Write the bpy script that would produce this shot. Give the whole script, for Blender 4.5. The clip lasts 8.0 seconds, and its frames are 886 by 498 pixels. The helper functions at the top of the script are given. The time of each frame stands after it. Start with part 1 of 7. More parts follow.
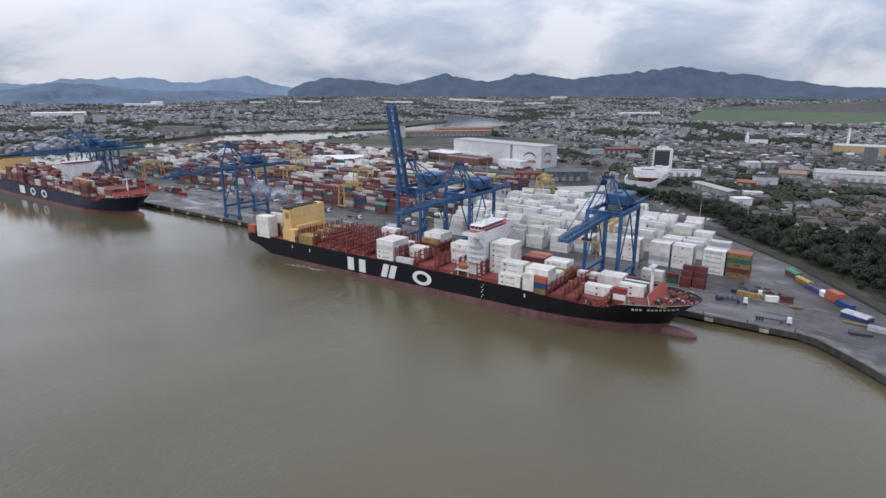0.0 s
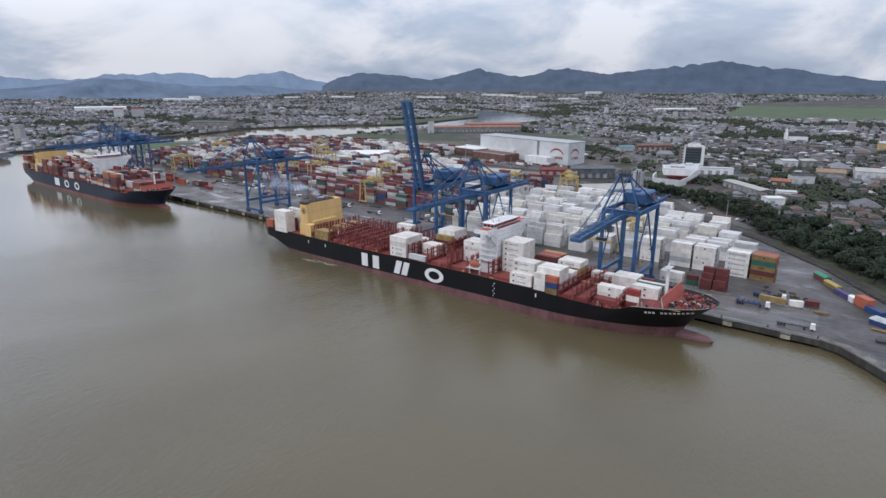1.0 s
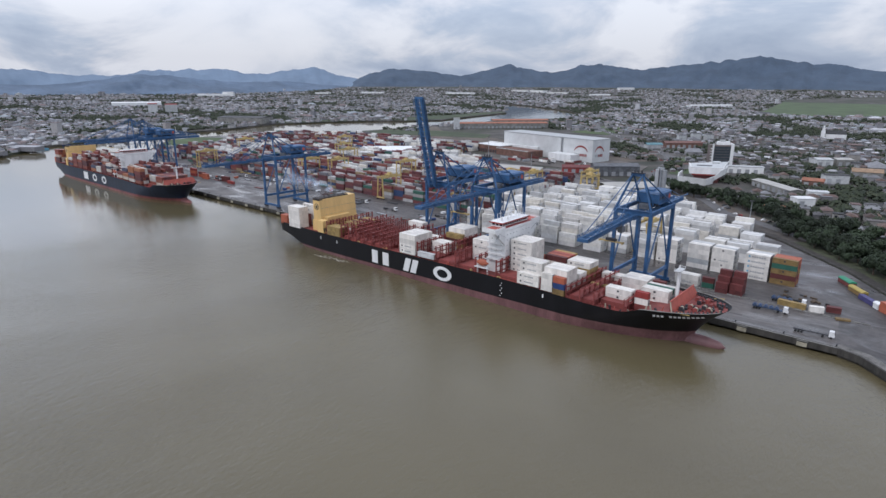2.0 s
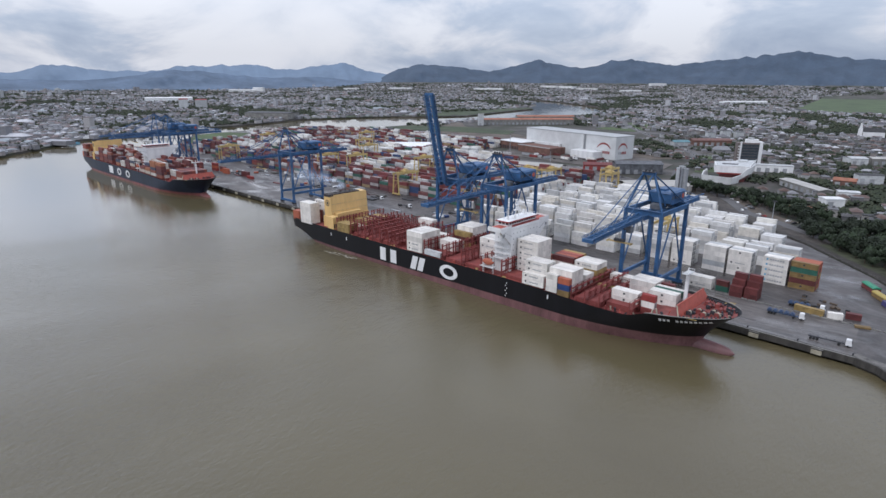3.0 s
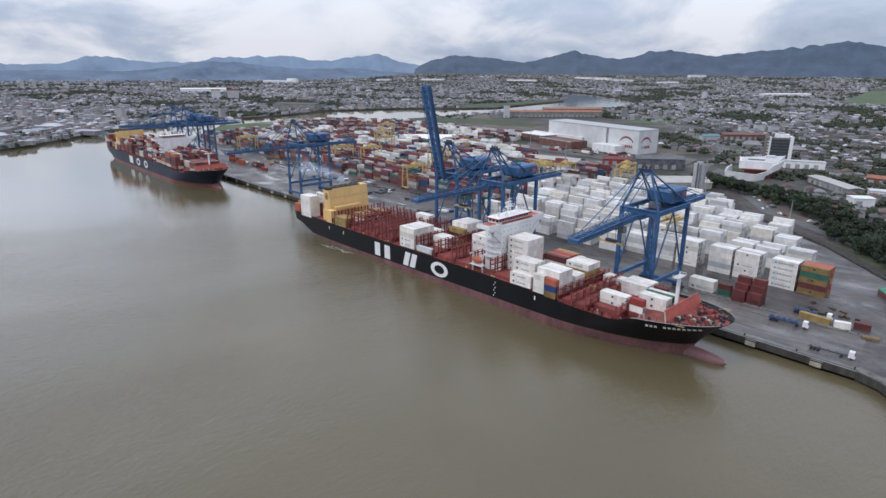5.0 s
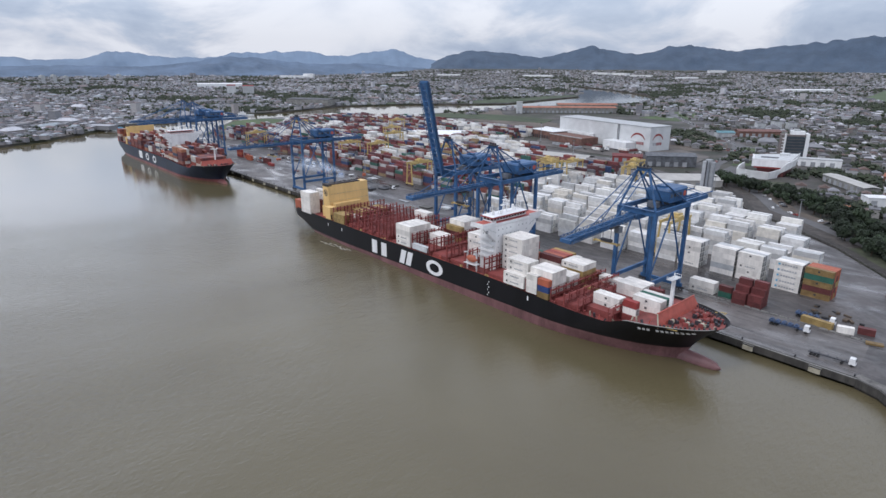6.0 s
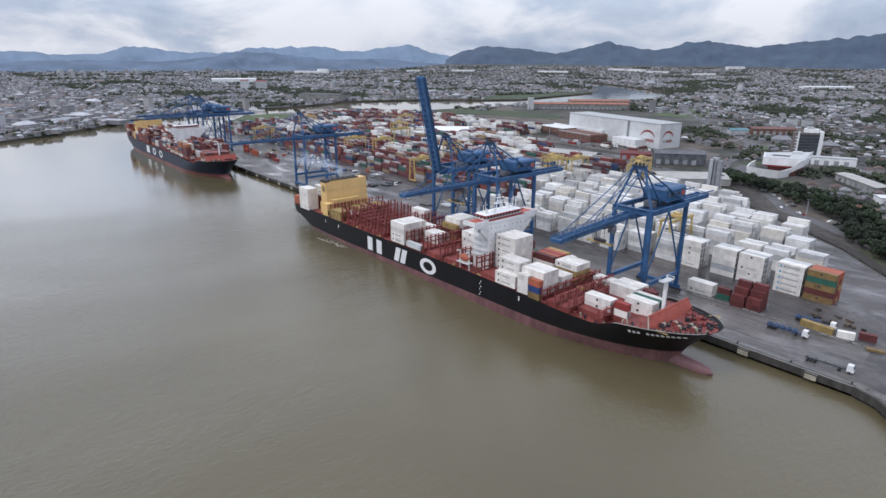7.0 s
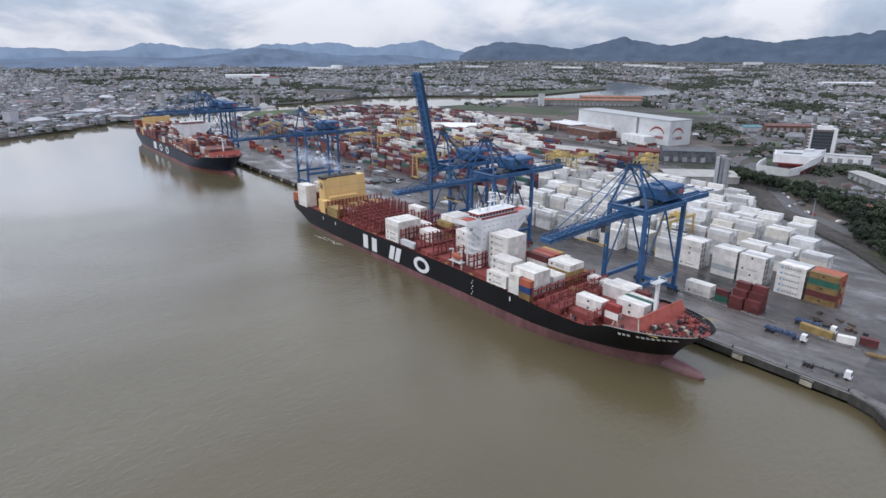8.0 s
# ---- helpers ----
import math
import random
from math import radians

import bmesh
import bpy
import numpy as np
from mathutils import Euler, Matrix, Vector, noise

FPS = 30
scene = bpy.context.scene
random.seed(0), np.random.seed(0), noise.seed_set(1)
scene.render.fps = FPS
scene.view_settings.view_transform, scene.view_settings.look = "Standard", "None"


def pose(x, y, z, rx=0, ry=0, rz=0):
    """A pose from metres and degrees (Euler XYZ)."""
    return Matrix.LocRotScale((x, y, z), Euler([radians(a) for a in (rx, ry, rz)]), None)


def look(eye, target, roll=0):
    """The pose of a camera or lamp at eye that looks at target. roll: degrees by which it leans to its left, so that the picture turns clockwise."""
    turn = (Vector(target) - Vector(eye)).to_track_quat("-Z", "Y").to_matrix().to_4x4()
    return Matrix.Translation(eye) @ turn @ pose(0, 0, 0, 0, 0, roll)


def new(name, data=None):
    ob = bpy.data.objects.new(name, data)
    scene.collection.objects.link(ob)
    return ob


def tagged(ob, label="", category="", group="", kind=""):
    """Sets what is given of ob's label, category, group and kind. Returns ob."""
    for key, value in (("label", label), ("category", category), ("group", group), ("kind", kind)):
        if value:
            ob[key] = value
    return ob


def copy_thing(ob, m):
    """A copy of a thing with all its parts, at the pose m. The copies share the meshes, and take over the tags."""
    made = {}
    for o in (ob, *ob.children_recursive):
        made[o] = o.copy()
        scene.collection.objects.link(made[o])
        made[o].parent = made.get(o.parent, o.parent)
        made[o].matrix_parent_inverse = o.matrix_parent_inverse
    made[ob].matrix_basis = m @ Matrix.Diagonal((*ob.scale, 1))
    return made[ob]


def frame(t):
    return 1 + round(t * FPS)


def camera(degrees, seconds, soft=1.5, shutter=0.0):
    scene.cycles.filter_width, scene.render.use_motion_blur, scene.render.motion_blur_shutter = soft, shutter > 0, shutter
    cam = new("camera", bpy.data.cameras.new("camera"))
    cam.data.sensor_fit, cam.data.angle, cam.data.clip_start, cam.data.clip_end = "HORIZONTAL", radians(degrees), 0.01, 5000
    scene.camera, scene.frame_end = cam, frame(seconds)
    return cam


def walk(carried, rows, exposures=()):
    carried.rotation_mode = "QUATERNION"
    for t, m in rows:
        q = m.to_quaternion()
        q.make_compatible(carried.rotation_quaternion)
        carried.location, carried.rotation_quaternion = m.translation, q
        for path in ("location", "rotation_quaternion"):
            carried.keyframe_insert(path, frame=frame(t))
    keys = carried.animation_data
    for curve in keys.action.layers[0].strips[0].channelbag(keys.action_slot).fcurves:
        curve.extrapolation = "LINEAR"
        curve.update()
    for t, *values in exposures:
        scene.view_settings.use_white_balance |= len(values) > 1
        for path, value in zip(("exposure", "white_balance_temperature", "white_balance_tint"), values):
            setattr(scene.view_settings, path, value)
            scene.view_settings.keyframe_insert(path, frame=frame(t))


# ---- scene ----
cam = camera(73.5, 8.0, soft=1.5)
PATH = [
    (0, (197.931, -301.005, 112.298), (196.834, -299.418, 111.772), 0.2),
    (0.5, (201.13, -296.357, 112.345), (199.991, -294.803, 111.812), 0.2),
    (1, (204.504, -291.642, 112.409), (203.323, -290.122, 111.868), 0.2),
    (1.5, (207.829, -286.758, 112.434), (206.612, -285.269, 111.887), 0.2),
    (3, (216.924, -270.799, 112.664), (215.603, -269.409, 112.097), 0.2),
    (3.5, (219.671, -265.393, 112.756), (218.329, -264.025, 112.183), 0.2),
    (4, (222.407, -259.803, 112.889), (221.046, -258.457, 112.308), 0.2),
    (4.5, (224.803, -254.349, 112.96), (223.426, -253.023, 112.373), 0.2),
    (6, (231.347, -237.739, 113.149), (229.919, -236.477, 112.541), 0.2),
    (6.5, (233.299, -232.33, 113.057), (231.857, -231.087, 112.443), 0.2),
    (7, (235.081, -226.843, 113.025), (233.625, -225.62, 112.404), 0.3),
    (7.5, (236.701, -221.596, 113.02), (235.231, -220.393, 112.393), 0.2),
    (8, (238.505, -216.107, 112.942), (237.022, -214.923, 112.309), 0.2),
]
walk(cam, [(t, look(eye, target, roll)) for t, eye, target, roll in PATH], [(0, -0.36, 5920, 14), (8, -0.20, 5920, 14)])

# ---- world and sun ----
world = bpy.data.worlds.new("overcast_sky")
scene.world = world
world.use_nodes = True
wn, wl = world.node_tree.nodes, world.node_tree.links
wn.clear()


def node(tree, kind, **values):
    n = tree.nodes.new(kind)
    for key, value in values.items():
        if key in n.inputs:
            n.inputs[key].default_value = value
    return n


def ramp(tree, stops, mode="LINEAR"):
    n = tree.nodes.new("ShaderNodeValToRGB")
    n.color_ramp.interpolation = mode
    while len(n.color_ramp.elements) < len(stops):
        n.color_ramp.elements.new(0.5)
    for e, (p, c) in zip(n.color_ramp.elements, stops):
        e.position = p
        e.color = (*c, 1) if len(c) == 3 else c
    return n


SUN_ELEVATION, SUN_TURN = 52.0, 150.0
sky = wn.new("ShaderNodeTexSky")
sky.sky_type = "NISHITA"
sky.sun_disc = False
sky.sun_elevation, sky.sun_rotation = radians(SUN_ELEVATION), radians(SUN_TURN)
sky.air_density, sky.dust_density = 1.2, 2.0
coord = wn.new("ShaderNodeTexCoord")
split = wn.new("ShaderNodeSeparateXYZ")
wl.new(coord.outputs["Generated"], split.inputs[0])
up = wn.new("ShaderNodeMath"); up.operation = "MAXIMUM"; up.inputs[1].default_value = 0.0
wl.new(split.outputs[2], up.inputs[0])
lift = wn.new("ShaderNodeMath"); lift.operation = "ADD"; lift.inputs[1].default_value = 0.42
wl.new(up.outputs[0], lift.inputs[0])
over = wn.new("ShaderNodeVectorMath"); over.operation = "DIVIDE"
three = wn.new("ShaderNodeCombineXYZ")
for i in range(3):
    wl.new(lift.outputs[0], three.inputs[i])
wl.new(coord.outputs["Generated"], over.inputs[0])
wl.new(three.outputs[0], over.inputs[1])
clouds = node(world.node_tree, "ShaderNodeTexNoise", Scale=2.0, Detail=9.0, Roughness=0.55, Distortion=0.4)
wl.new(over.outputs[0], clouds.inputs["Vector"])
cloud_tone = ramp(world.node_tree, [(0.36, (0.48, 0.56, 0.68)), (0.46, (0.66, 0.73, 0.82)), (0.52, (0.88, 0.90, 0.93)), (0.58, (1.06, 1.06, 1.05))])
wl.new(clouds.outputs["Fac"], cloud_tone.inputs[0])
sky_gain = wn.new("ShaderNodeVectorMath"); sky_gain.operation = "SCALE"; sky_gain.inputs["Scale"].default_value = 0.10
wl.new(sky.outputs[0], sky_gain.inputs[0])
blend = wn.new("ShaderNodeMixRGB"); blend.inputs[0].default_value = 0.86
wl.new(sky_gain.outputs[0], blend.inputs[1])
veil = wn.new("ShaderNodeMapRange")
veil.inputs["From Min"].default_value, veil.inputs["From Max"].default_value = 0.10, 0.30
veil.inputs["To Min"].default_value, veil.inputs["To Max"].default_value = 0.0, 0.75
wl.new(split.outputs[2], veil.inputs["Value"])
high = wn.new("ShaderNodeMixRGB"); high.inputs[2].default_value = (0.92, 0.965, 1.03, 1)
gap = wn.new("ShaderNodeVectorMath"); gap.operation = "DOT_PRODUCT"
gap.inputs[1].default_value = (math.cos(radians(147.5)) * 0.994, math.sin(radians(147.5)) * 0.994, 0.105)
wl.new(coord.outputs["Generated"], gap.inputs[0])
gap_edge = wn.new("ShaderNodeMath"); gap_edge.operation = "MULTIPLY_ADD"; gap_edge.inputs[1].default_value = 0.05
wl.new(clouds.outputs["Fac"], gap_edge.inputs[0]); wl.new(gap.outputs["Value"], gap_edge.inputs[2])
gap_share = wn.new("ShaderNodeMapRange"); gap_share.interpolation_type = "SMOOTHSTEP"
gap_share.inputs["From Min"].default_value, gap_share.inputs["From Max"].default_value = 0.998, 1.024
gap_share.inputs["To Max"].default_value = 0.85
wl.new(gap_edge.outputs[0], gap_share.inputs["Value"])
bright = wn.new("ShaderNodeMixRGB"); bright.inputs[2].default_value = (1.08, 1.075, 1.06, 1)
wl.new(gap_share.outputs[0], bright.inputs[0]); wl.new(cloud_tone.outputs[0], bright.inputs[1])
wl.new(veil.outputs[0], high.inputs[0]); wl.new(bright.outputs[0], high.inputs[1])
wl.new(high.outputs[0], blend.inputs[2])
zenith = wn.new("ShaderNodeMapRange")
zenith.inputs["From Min"].default_value, zenith.inputs["From Max"].default_value = 0.03, 0.28
zenith.inputs["To Min"].default_value, zenith.inputs["To Max"].default_value = 0.95, 1.46
wl.new(split.outputs[2], zenith.inputs["Value"])
west = wn.new("ShaderNodeVectorMath"); west.operation = "DOT_PRODUCT"
west.inputs[1].default_value = (math.cos(radians(192)), math.sin(radians(192)), 0.25)
wl.new(coord.outputs["Generated"], west.inputs[0])
glow = wn.new("ShaderNodeMapRange"); glow.interpolation_type = "SMOOTHSTEP"
glow.inputs["From Min"].default_value, glow.inputs["From Max"].default_value = 0.70, 1.04
wl.new(west.outputs["Value"], glow.inputs["Value"])
above = wn.new("ShaderNodeMapRange"); above.interpolation_type = "SMOOTHSTEP"
above.inputs["From Min"].default_value, above.inputs["From Max"].default_value = 0.06, 0.24
above.inputs["To Max"].default_value = 0.9
wl.new(split.outputs[2], above.inputs["Value"])
below = wn.new("ShaderNodeMapRange"); below.interpolation_type = "SMOOTHSTEP"
below.inputs["From Min"].default_value, below.inputs["From Max"].default_value = 0.26, 0.5
below.inputs["To Min"].default_value, below.inputs["To Max"].default_value = 1.0, 0.0
wl.new(split.outputs[2], below.inputs["Value"])
band = wn.new("ShaderNodeMath"); band.operation = "MULTIPLY"
wl.new(above.outputs[0], band.inputs[0]); wl.new(below.outputs[0], band.inputs[1])
both = wn.new("ShaderNodeMath"); both.operation = "MULTIPLY"
wl.new(glow.outputs[0], both.inputs[0]); wl.new(band.outputs[0], both.inputs[1])
sky_strength = wn.new("ShaderNodeMath"); sky_strength.operation = "MULTIPLY_ADD"
wl.new(zenith.outputs[0], sky_strength.inputs[0]); wl.new(both.outputs[0], sky_strength.inputs[1]); wl.new(zenith.outputs[0], sky_strength.inputs[2])
shine = wn.new("ShaderNodeBackground")
wl.new(sky_strength.outputs[0], shine.inputs["Strength"])
wl.new(blend.outputs[0], shine.inputs["Color"])
sky_out = wn.new("ShaderNodeOutputWorld")
wl.new(shine.outputs[0], sky_out.inputs["Surface"])

sun = new("sun", bpy.data.lights.new("sun", "SUN"))
sun.data.energy, sun.data.angle, sun.data.color = 1.5, radians(14), (1.0, 0.93, 0.84)
sun.matrix_world = look((0, 0, 300), (math.cos(radians(250)) * -math.cos(radians(SUN_ELEVATION)), math.sin(radians(250)) * -math.cos(radians(SUN_ELEVATION)), 300 - math.sin(radians(SUN_ELEVATION))))

# ---- materials ----


def material(name, col, rough=0.65, metal=0.0, var=0.18, size=3.0, bump=0.0, rand=0.0, streak=False, spec=0.5):
    """A painted or mineral surface: large stains, fine grain, optional relief and rain streaks. size in metres."""
    m = bpy.data.materials.new(name)
    m.use_nodes = True
    t = m.node_tree
    p = t.nodes["Principled BSDF"]
    p.inputs["Roughness"].default_value = rough
    p.inputs["Metallic"].default_value = metal
    p.inputs["Specular IOR Level"].default_value = spec
    c = t.nodes.new("ShaderNodeTexCoord")
    source = c.outputs["Object"]
    if streak:
        mp = t.nodes.new("ShaderNodeMapping")
        mp.inputs["Scale"].default_value = (1, 1, 0.16)
        t.links.new(source, mp.inputs[0])
        source = mp.outputs[0]
    info = t.nodes.new("ShaderNodeObjectInfo")
    shift = t.nodes.new("ShaderNodeVectorMath"); shift.operation = "ADD"
    far = t.nodes.new("ShaderNodeVectorMath"); far.operation = "SCALE"; far.inputs[0].default_value = (37, 53, 91)
    t.links.new(info.outputs["Random"], far.inputs["Scale"])
    t.links.new(source, shift.inputs[0]); t.links.new(far.outputs[0], shift.inputs[1])
    big = node(t, "ShaderNodeTexNoise", Scale=1.0 / size, Detail=5.0, Roughness=0.6)
    fine = node(t, "ShaderNodeTexNoise", Scale=9.0 / size, Detail=4.0, Roughness=0.7)
    for n in (big, fine):
        t.links.new(shift.outputs[0], n.inputs["Vector"])
    add = t.nodes.new("ShaderNodeMath"); add.operation = "MULTIPLY_ADD"; add.inputs[1].default_value = 0.45
    t.links.new(fine.outputs["Fac"], add.inputs[0]); t.links.new(big.outputs["Fac"], add.inputs[2])
    tone = t.nodes.new("ShaderNodeMapRange")
    tone.inputs["From Min"].default_value, tone.inputs["From Max"].default_value = 0.54, 0.92
    tone.inputs["To Min"].default_value, tone.inputs["To Max"].default_value = 1 - var, 1 + var * 0.6
    t.links.new(add.outputs[0], tone.inputs["Value"])
    gain = tone.outputs[0]
    if rand:
        r = t.nodes.new("ShaderNodeMapRange")
        r.inputs["To Min"].default_value, r.inputs["To Max"].default_value = 1 - rand, 1 + rand * 0.5
        t.links.new(info.outputs["Random"], r.inputs["Value"])
        mul = t.nodes.new("ShaderNodeMath"); mul.operation = "MULTIPLY"
        t.links.new(gain, mul.inputs[0]); t.links.new(r.outputs[0], mul.inputs[1])
        gain = mul.outputs[0]
    sc = t.nodes.new("ShaderNodeVectorMath"); sc.operation = "SCALE"; sc.inputs[0].default_value = col
    t.links.new(gain, sc.inputs["Scale"])
    t.links.new(sc.outputs[0], p.inputs["Base Color"])
    if bump:
        b = node(t, "ShaderNodeBump", Strength=0.6, Distance=bump)
        t.links.new(fine.outputs["Fac"], b.inputs["Height"])
        t.links.new(b.outputs[0], p.inputs["Normal"])
    return m


def assorted(name, colours, rough=0.7, var=0.2, size=3.0):
    """Many separate pieces in one mesh, each with its own colour of the given ones."""
    m = material(name, (1, 1, 1), rough, var=var, size=size)
    t = m.node_tree
    p = t.nodes["Principled BSDF"]
    gain = p.inputs["Base Color"].links[0].from_socket
    g = t.nodes.new("ShaderNodeNewGeometry")
    k = len(colours)
    rm = ramp(t, [(i / k, c) for i, c in enumerate(colours)], "CONSTANT")
    t.links.new(g.outputs["Random Per Island"], rm.inputs[0])
    mul = t.nodes.new("ShaderNodeMixRGB"); mul.blend_type = "MULTIPLY"; mul.inputs[0].default_value = 1
    t.links.new(rm.outputs[0], mul.inputs[1]); t.links.new(gain, mul.inputs[2])
    t.links.new(mul.outputs[0], p.inputs["Base Color"])
    return m


WHITE = material("white_paint", (0.74, 0.74, 0.73), 0.5, var=0.14, size=4, rand=0.10, streak=True)
REEFER = material("reefer_white_paint", (0.74, 0.705, 0.65), 0.55, var=0.22, size=3, rand=0.16, streak=True)
PALE_GREY = material("pale_grey_paint", (0.48, 0.49, 0.49), 0.6, var=0.25, rand=0.2)
SKY_BLUE = material("light_blue_paint", (0.12, 0.34, 0.50), 0.5)
GREY = material("grey_paint", (0.30, 0.31, 0.32), 0.6, rand=0.2)
DARK = material("dark_steel", (0.035, 0.035, 0.04), 0.6)
DECK_RED = material("red_oxide_deck_paint", (0.225, 0.051, 0.044), 0.7, var=0.35, size=5, rand=0.12)
BREAK_RED = material("orange_red_paint", (0.40, 0.088, 0.06), 0.6, var=0.25)
CREAM = material("cream_yellow_paint", (0.68, 0.455, 0.18), 0.55, var=0.15, size=6, streak=True)
BLUE = material("crane_blue_paint", (0.032, 0.098, 0.222), 0.5, var=0.35, size=5, rand=0.1)
YELLOW = material("gantry_yellow_paint", (0.47, 0.345, 0.13), 0.6, var=0.2)
ORANGE = material("orange_paint", (0.38, 0.105, 0.055), 0.6, rand=0.1)
MAROON = material("maroon_container_paint", (0.13, 0.034, 0.032), 0.6, rand=0.3, var=0.3)
RED = material("red_container_paint", (0.26, 0.040, 0.035), 0.6, rand=0.2)
GREEN = material("green_container_paint", (0.03, 0.12, 0.085), 0.6, rand=0.2)
NAVY = material("blue_container_paint", (0.02, 0.05, 0.16), 0.6, rand=0.2)
OCHRE = material("ochre_container_paint", (0.23, 0.15, 0.056), 0.65, rand=0.25, var=0.35)
TAN = material("tan_yellow_container_paint", (0.36, 0.25, 0.09), 0.65, rand=0.25, var=0.35)
CONCRETE = material("quay_concrete", (0.095, 0.09, 0.083), 0.85, var=0.4, size=9, bump=0.02)
LIGHT_CONCRETE = material("pale_concrete", (0.22, 0.215, 0.20), 0.85, var=0.4, size=6)
GRILLE = material("dark_grey_grille", (0.20, 0.195, 0.19), 0.7, var=0.4, rand=0.5)
GLASS = material("dark_window_glass", (0.02, 0.025, 0.03), 0.12, var=0.1)
WORN_LINE = material("worn_line_paint", (0.15, 0.145, 0.135), 0.8, var=0.8, size=5)
STEEL_BLUE = material("dull_steel_blue_paint", (0.05, 0.08, 0.15), 0.6, var=0.5, size=1.5)
RUBBER = material("black_rubber", (0.02, 0.02, 0.02), 0.85)
BRICK = material("dull_brick", (0.16, 0.085, 0.065), 0.85, var=0.35, size=5)
FENDER = material("faded_yellow_fender_face", (0.36, 0.33, 0.25), 0.8, var=0.3)
BARK = material("bark", (0.09, 0.065, 0.045), 0.9)
ROOF_TILE = material("clay_roof_tile", (0.115, 0.075, 0.062), 0.8, rand=0.55, size=2, var=0.35)
ROOF_GREY = material("fibre_cement_roof", (0.15, 0.15, 0.155), 0.8, rand=0.75, size=2, var=0.35)
PLASTER = material("house_plaster", (0.24, 0.23, 0.215), 0.8, rand=0.55, size=3)

# ---- mesh building ----


class Mesh:
    """Gathers boxes, bars and tubes into one mesh."""

    def __init__(self):
        self.v, self.f = [], []

    def hexa(self, pts):
        n = len(self.v)
        self.v += [tuple(p) for p in pts]
        for q in ((0, 3, 2, 1), (4, 5, 6, 7), (0, 1, 5, 4), (1, 2, 6, 5), (2, 3, 7, 6), (3, 0, 4, 7)):
            self.f.append(tuple(n + i for i in q))
        return self

    def box(self, x0, x1, y0, y1, z0, z1, m=None):
        pts = [(x0, y0, z0), (x1, y0, z0), (x1, y1, z0), (x0, y1, z0), (x0, y0, z1), (x1, y0, z1), (x1, y1, z1), (x0, y1, z1)]
        return self.hexa([m @ Vector(p) for p in pts] if m else pts)

    def bar(self, a, b, w=0.4, h=None):
        a, b = Vector(a), Vector(b)
        h = h or w
        d = (b - a).normalized()
        side = d.cross(Vector((0, 0, 1)))
        side = Vector((1, 0, 0)) if side.length < 1e-3 else side.normalized()
        top = side.cross(d)
        s, u = side * w / 2, top * h / 2
        return self.hexa([a - s - u, a + s - u, a + s + u, a - s + u, b - s - u, b + s - u, b + s + u, b - s + u])

    def tube(self, a, b, r0, r1=None, n=8):
        a, b = Vector(a), Vector(b)
        r1 = r0 if r1 is None else r1
        d = (b - a).normalized()
        s = d.orthogonal().normalized()
        u = d.cross(s)
        k = len(self.v)
        for c, r in ((a, r0), (b, r1)):
            for i in range(n):
                q = 2 * math.pi * i / n
                self.v.append(tuple(c + (s * math.cos(q) + u * math.sin(q)) * r))
        for i in range(n):
            j = (i + 1) % n
            self.f.append((k + i, k + j, k + n + j, k + n + i))
        self.f.append(tuple(k + i for i in reversed(range(n))))
        self.f.append(tuple(k + n + i for i in range(n)))
        return self

    def prism(self, outline, z0, z1):
        """An upright block over a counter-clockwise outline in x, y."""
        k, n = len(self.v), len(outline)
        self.v += [(x, y, z0) for x, y in outline] + [(x, y, z1) for x, y in outline]
        for i in range(n):
            j = (i + 1) % n
            self.f.append((k + i, k + j, k + n + j, k + n + i))
        self.f.append(tuple(k + n + i for i in range(n)))
        self.f.append(tuple(k + i for i in reversed(range(n))))
        return self

    def data(self, name, mat):
        me = bpy.data.meshes.new(name)
        me.from_pydata(self.v, [], self.f)
        for one in (mat if isinstance(mat, (list, tuple)) else [mat]):
            me.materials.append(one)
        me.update()
        return me


def part(name, mesh, mat, parent=None, label="", at=None):
    data = mesh.data(name, mat) if isinstance(mesh, Mesh) else mesh
    ob = new(name, data)
    if parent:
        ob.parent = parent
    if at is not None:
        ob.matrix_basis = at
    return tagged(ob, label)


def sheet(name, outline, z, mat, label="", depth=0.0):
    """A flat piece of ground over an outline, with a skirt of some depth."""
    bm = bmesh.new()
    face = bm.faces.new([bm.verts.new((x, y, z)) for x, y in outline])
    face.normal_update()
    if face.normal.z < 0:
        face.normal_flip()
    if depth:
        made = bmesh.ops.extrude_face_region(bm, geom=[face])
        low = [v for v in made["geom"] if isinstance(v, bmesh.types.BMVert)]
        for v in low:
            v.co.z -= depth
        bmesh.ops.recalc_face_normals(bm, faces=bm.faces)
    bmesh.ops.triangulate(bm, faces=[f for f in bm.faces if len(f.verts) > 4])
    me = bpy.data.meshes.new(name)
    bm.to_mesh(me)
    bm.free()
    me.materials.append(mat)
    return tagged(new(name, me), label, "", "", "structure")


def spot_in(poly, x, y):
    inside = False
    for (ax, ay), (bx, by) in zip(poly, poly[1:] + poly[:1]):
        if (ay > y) != (by > y) and x < (bx - ax) * (y - ay) / (by - ay) + ax:
            inside = not inside
    return inside


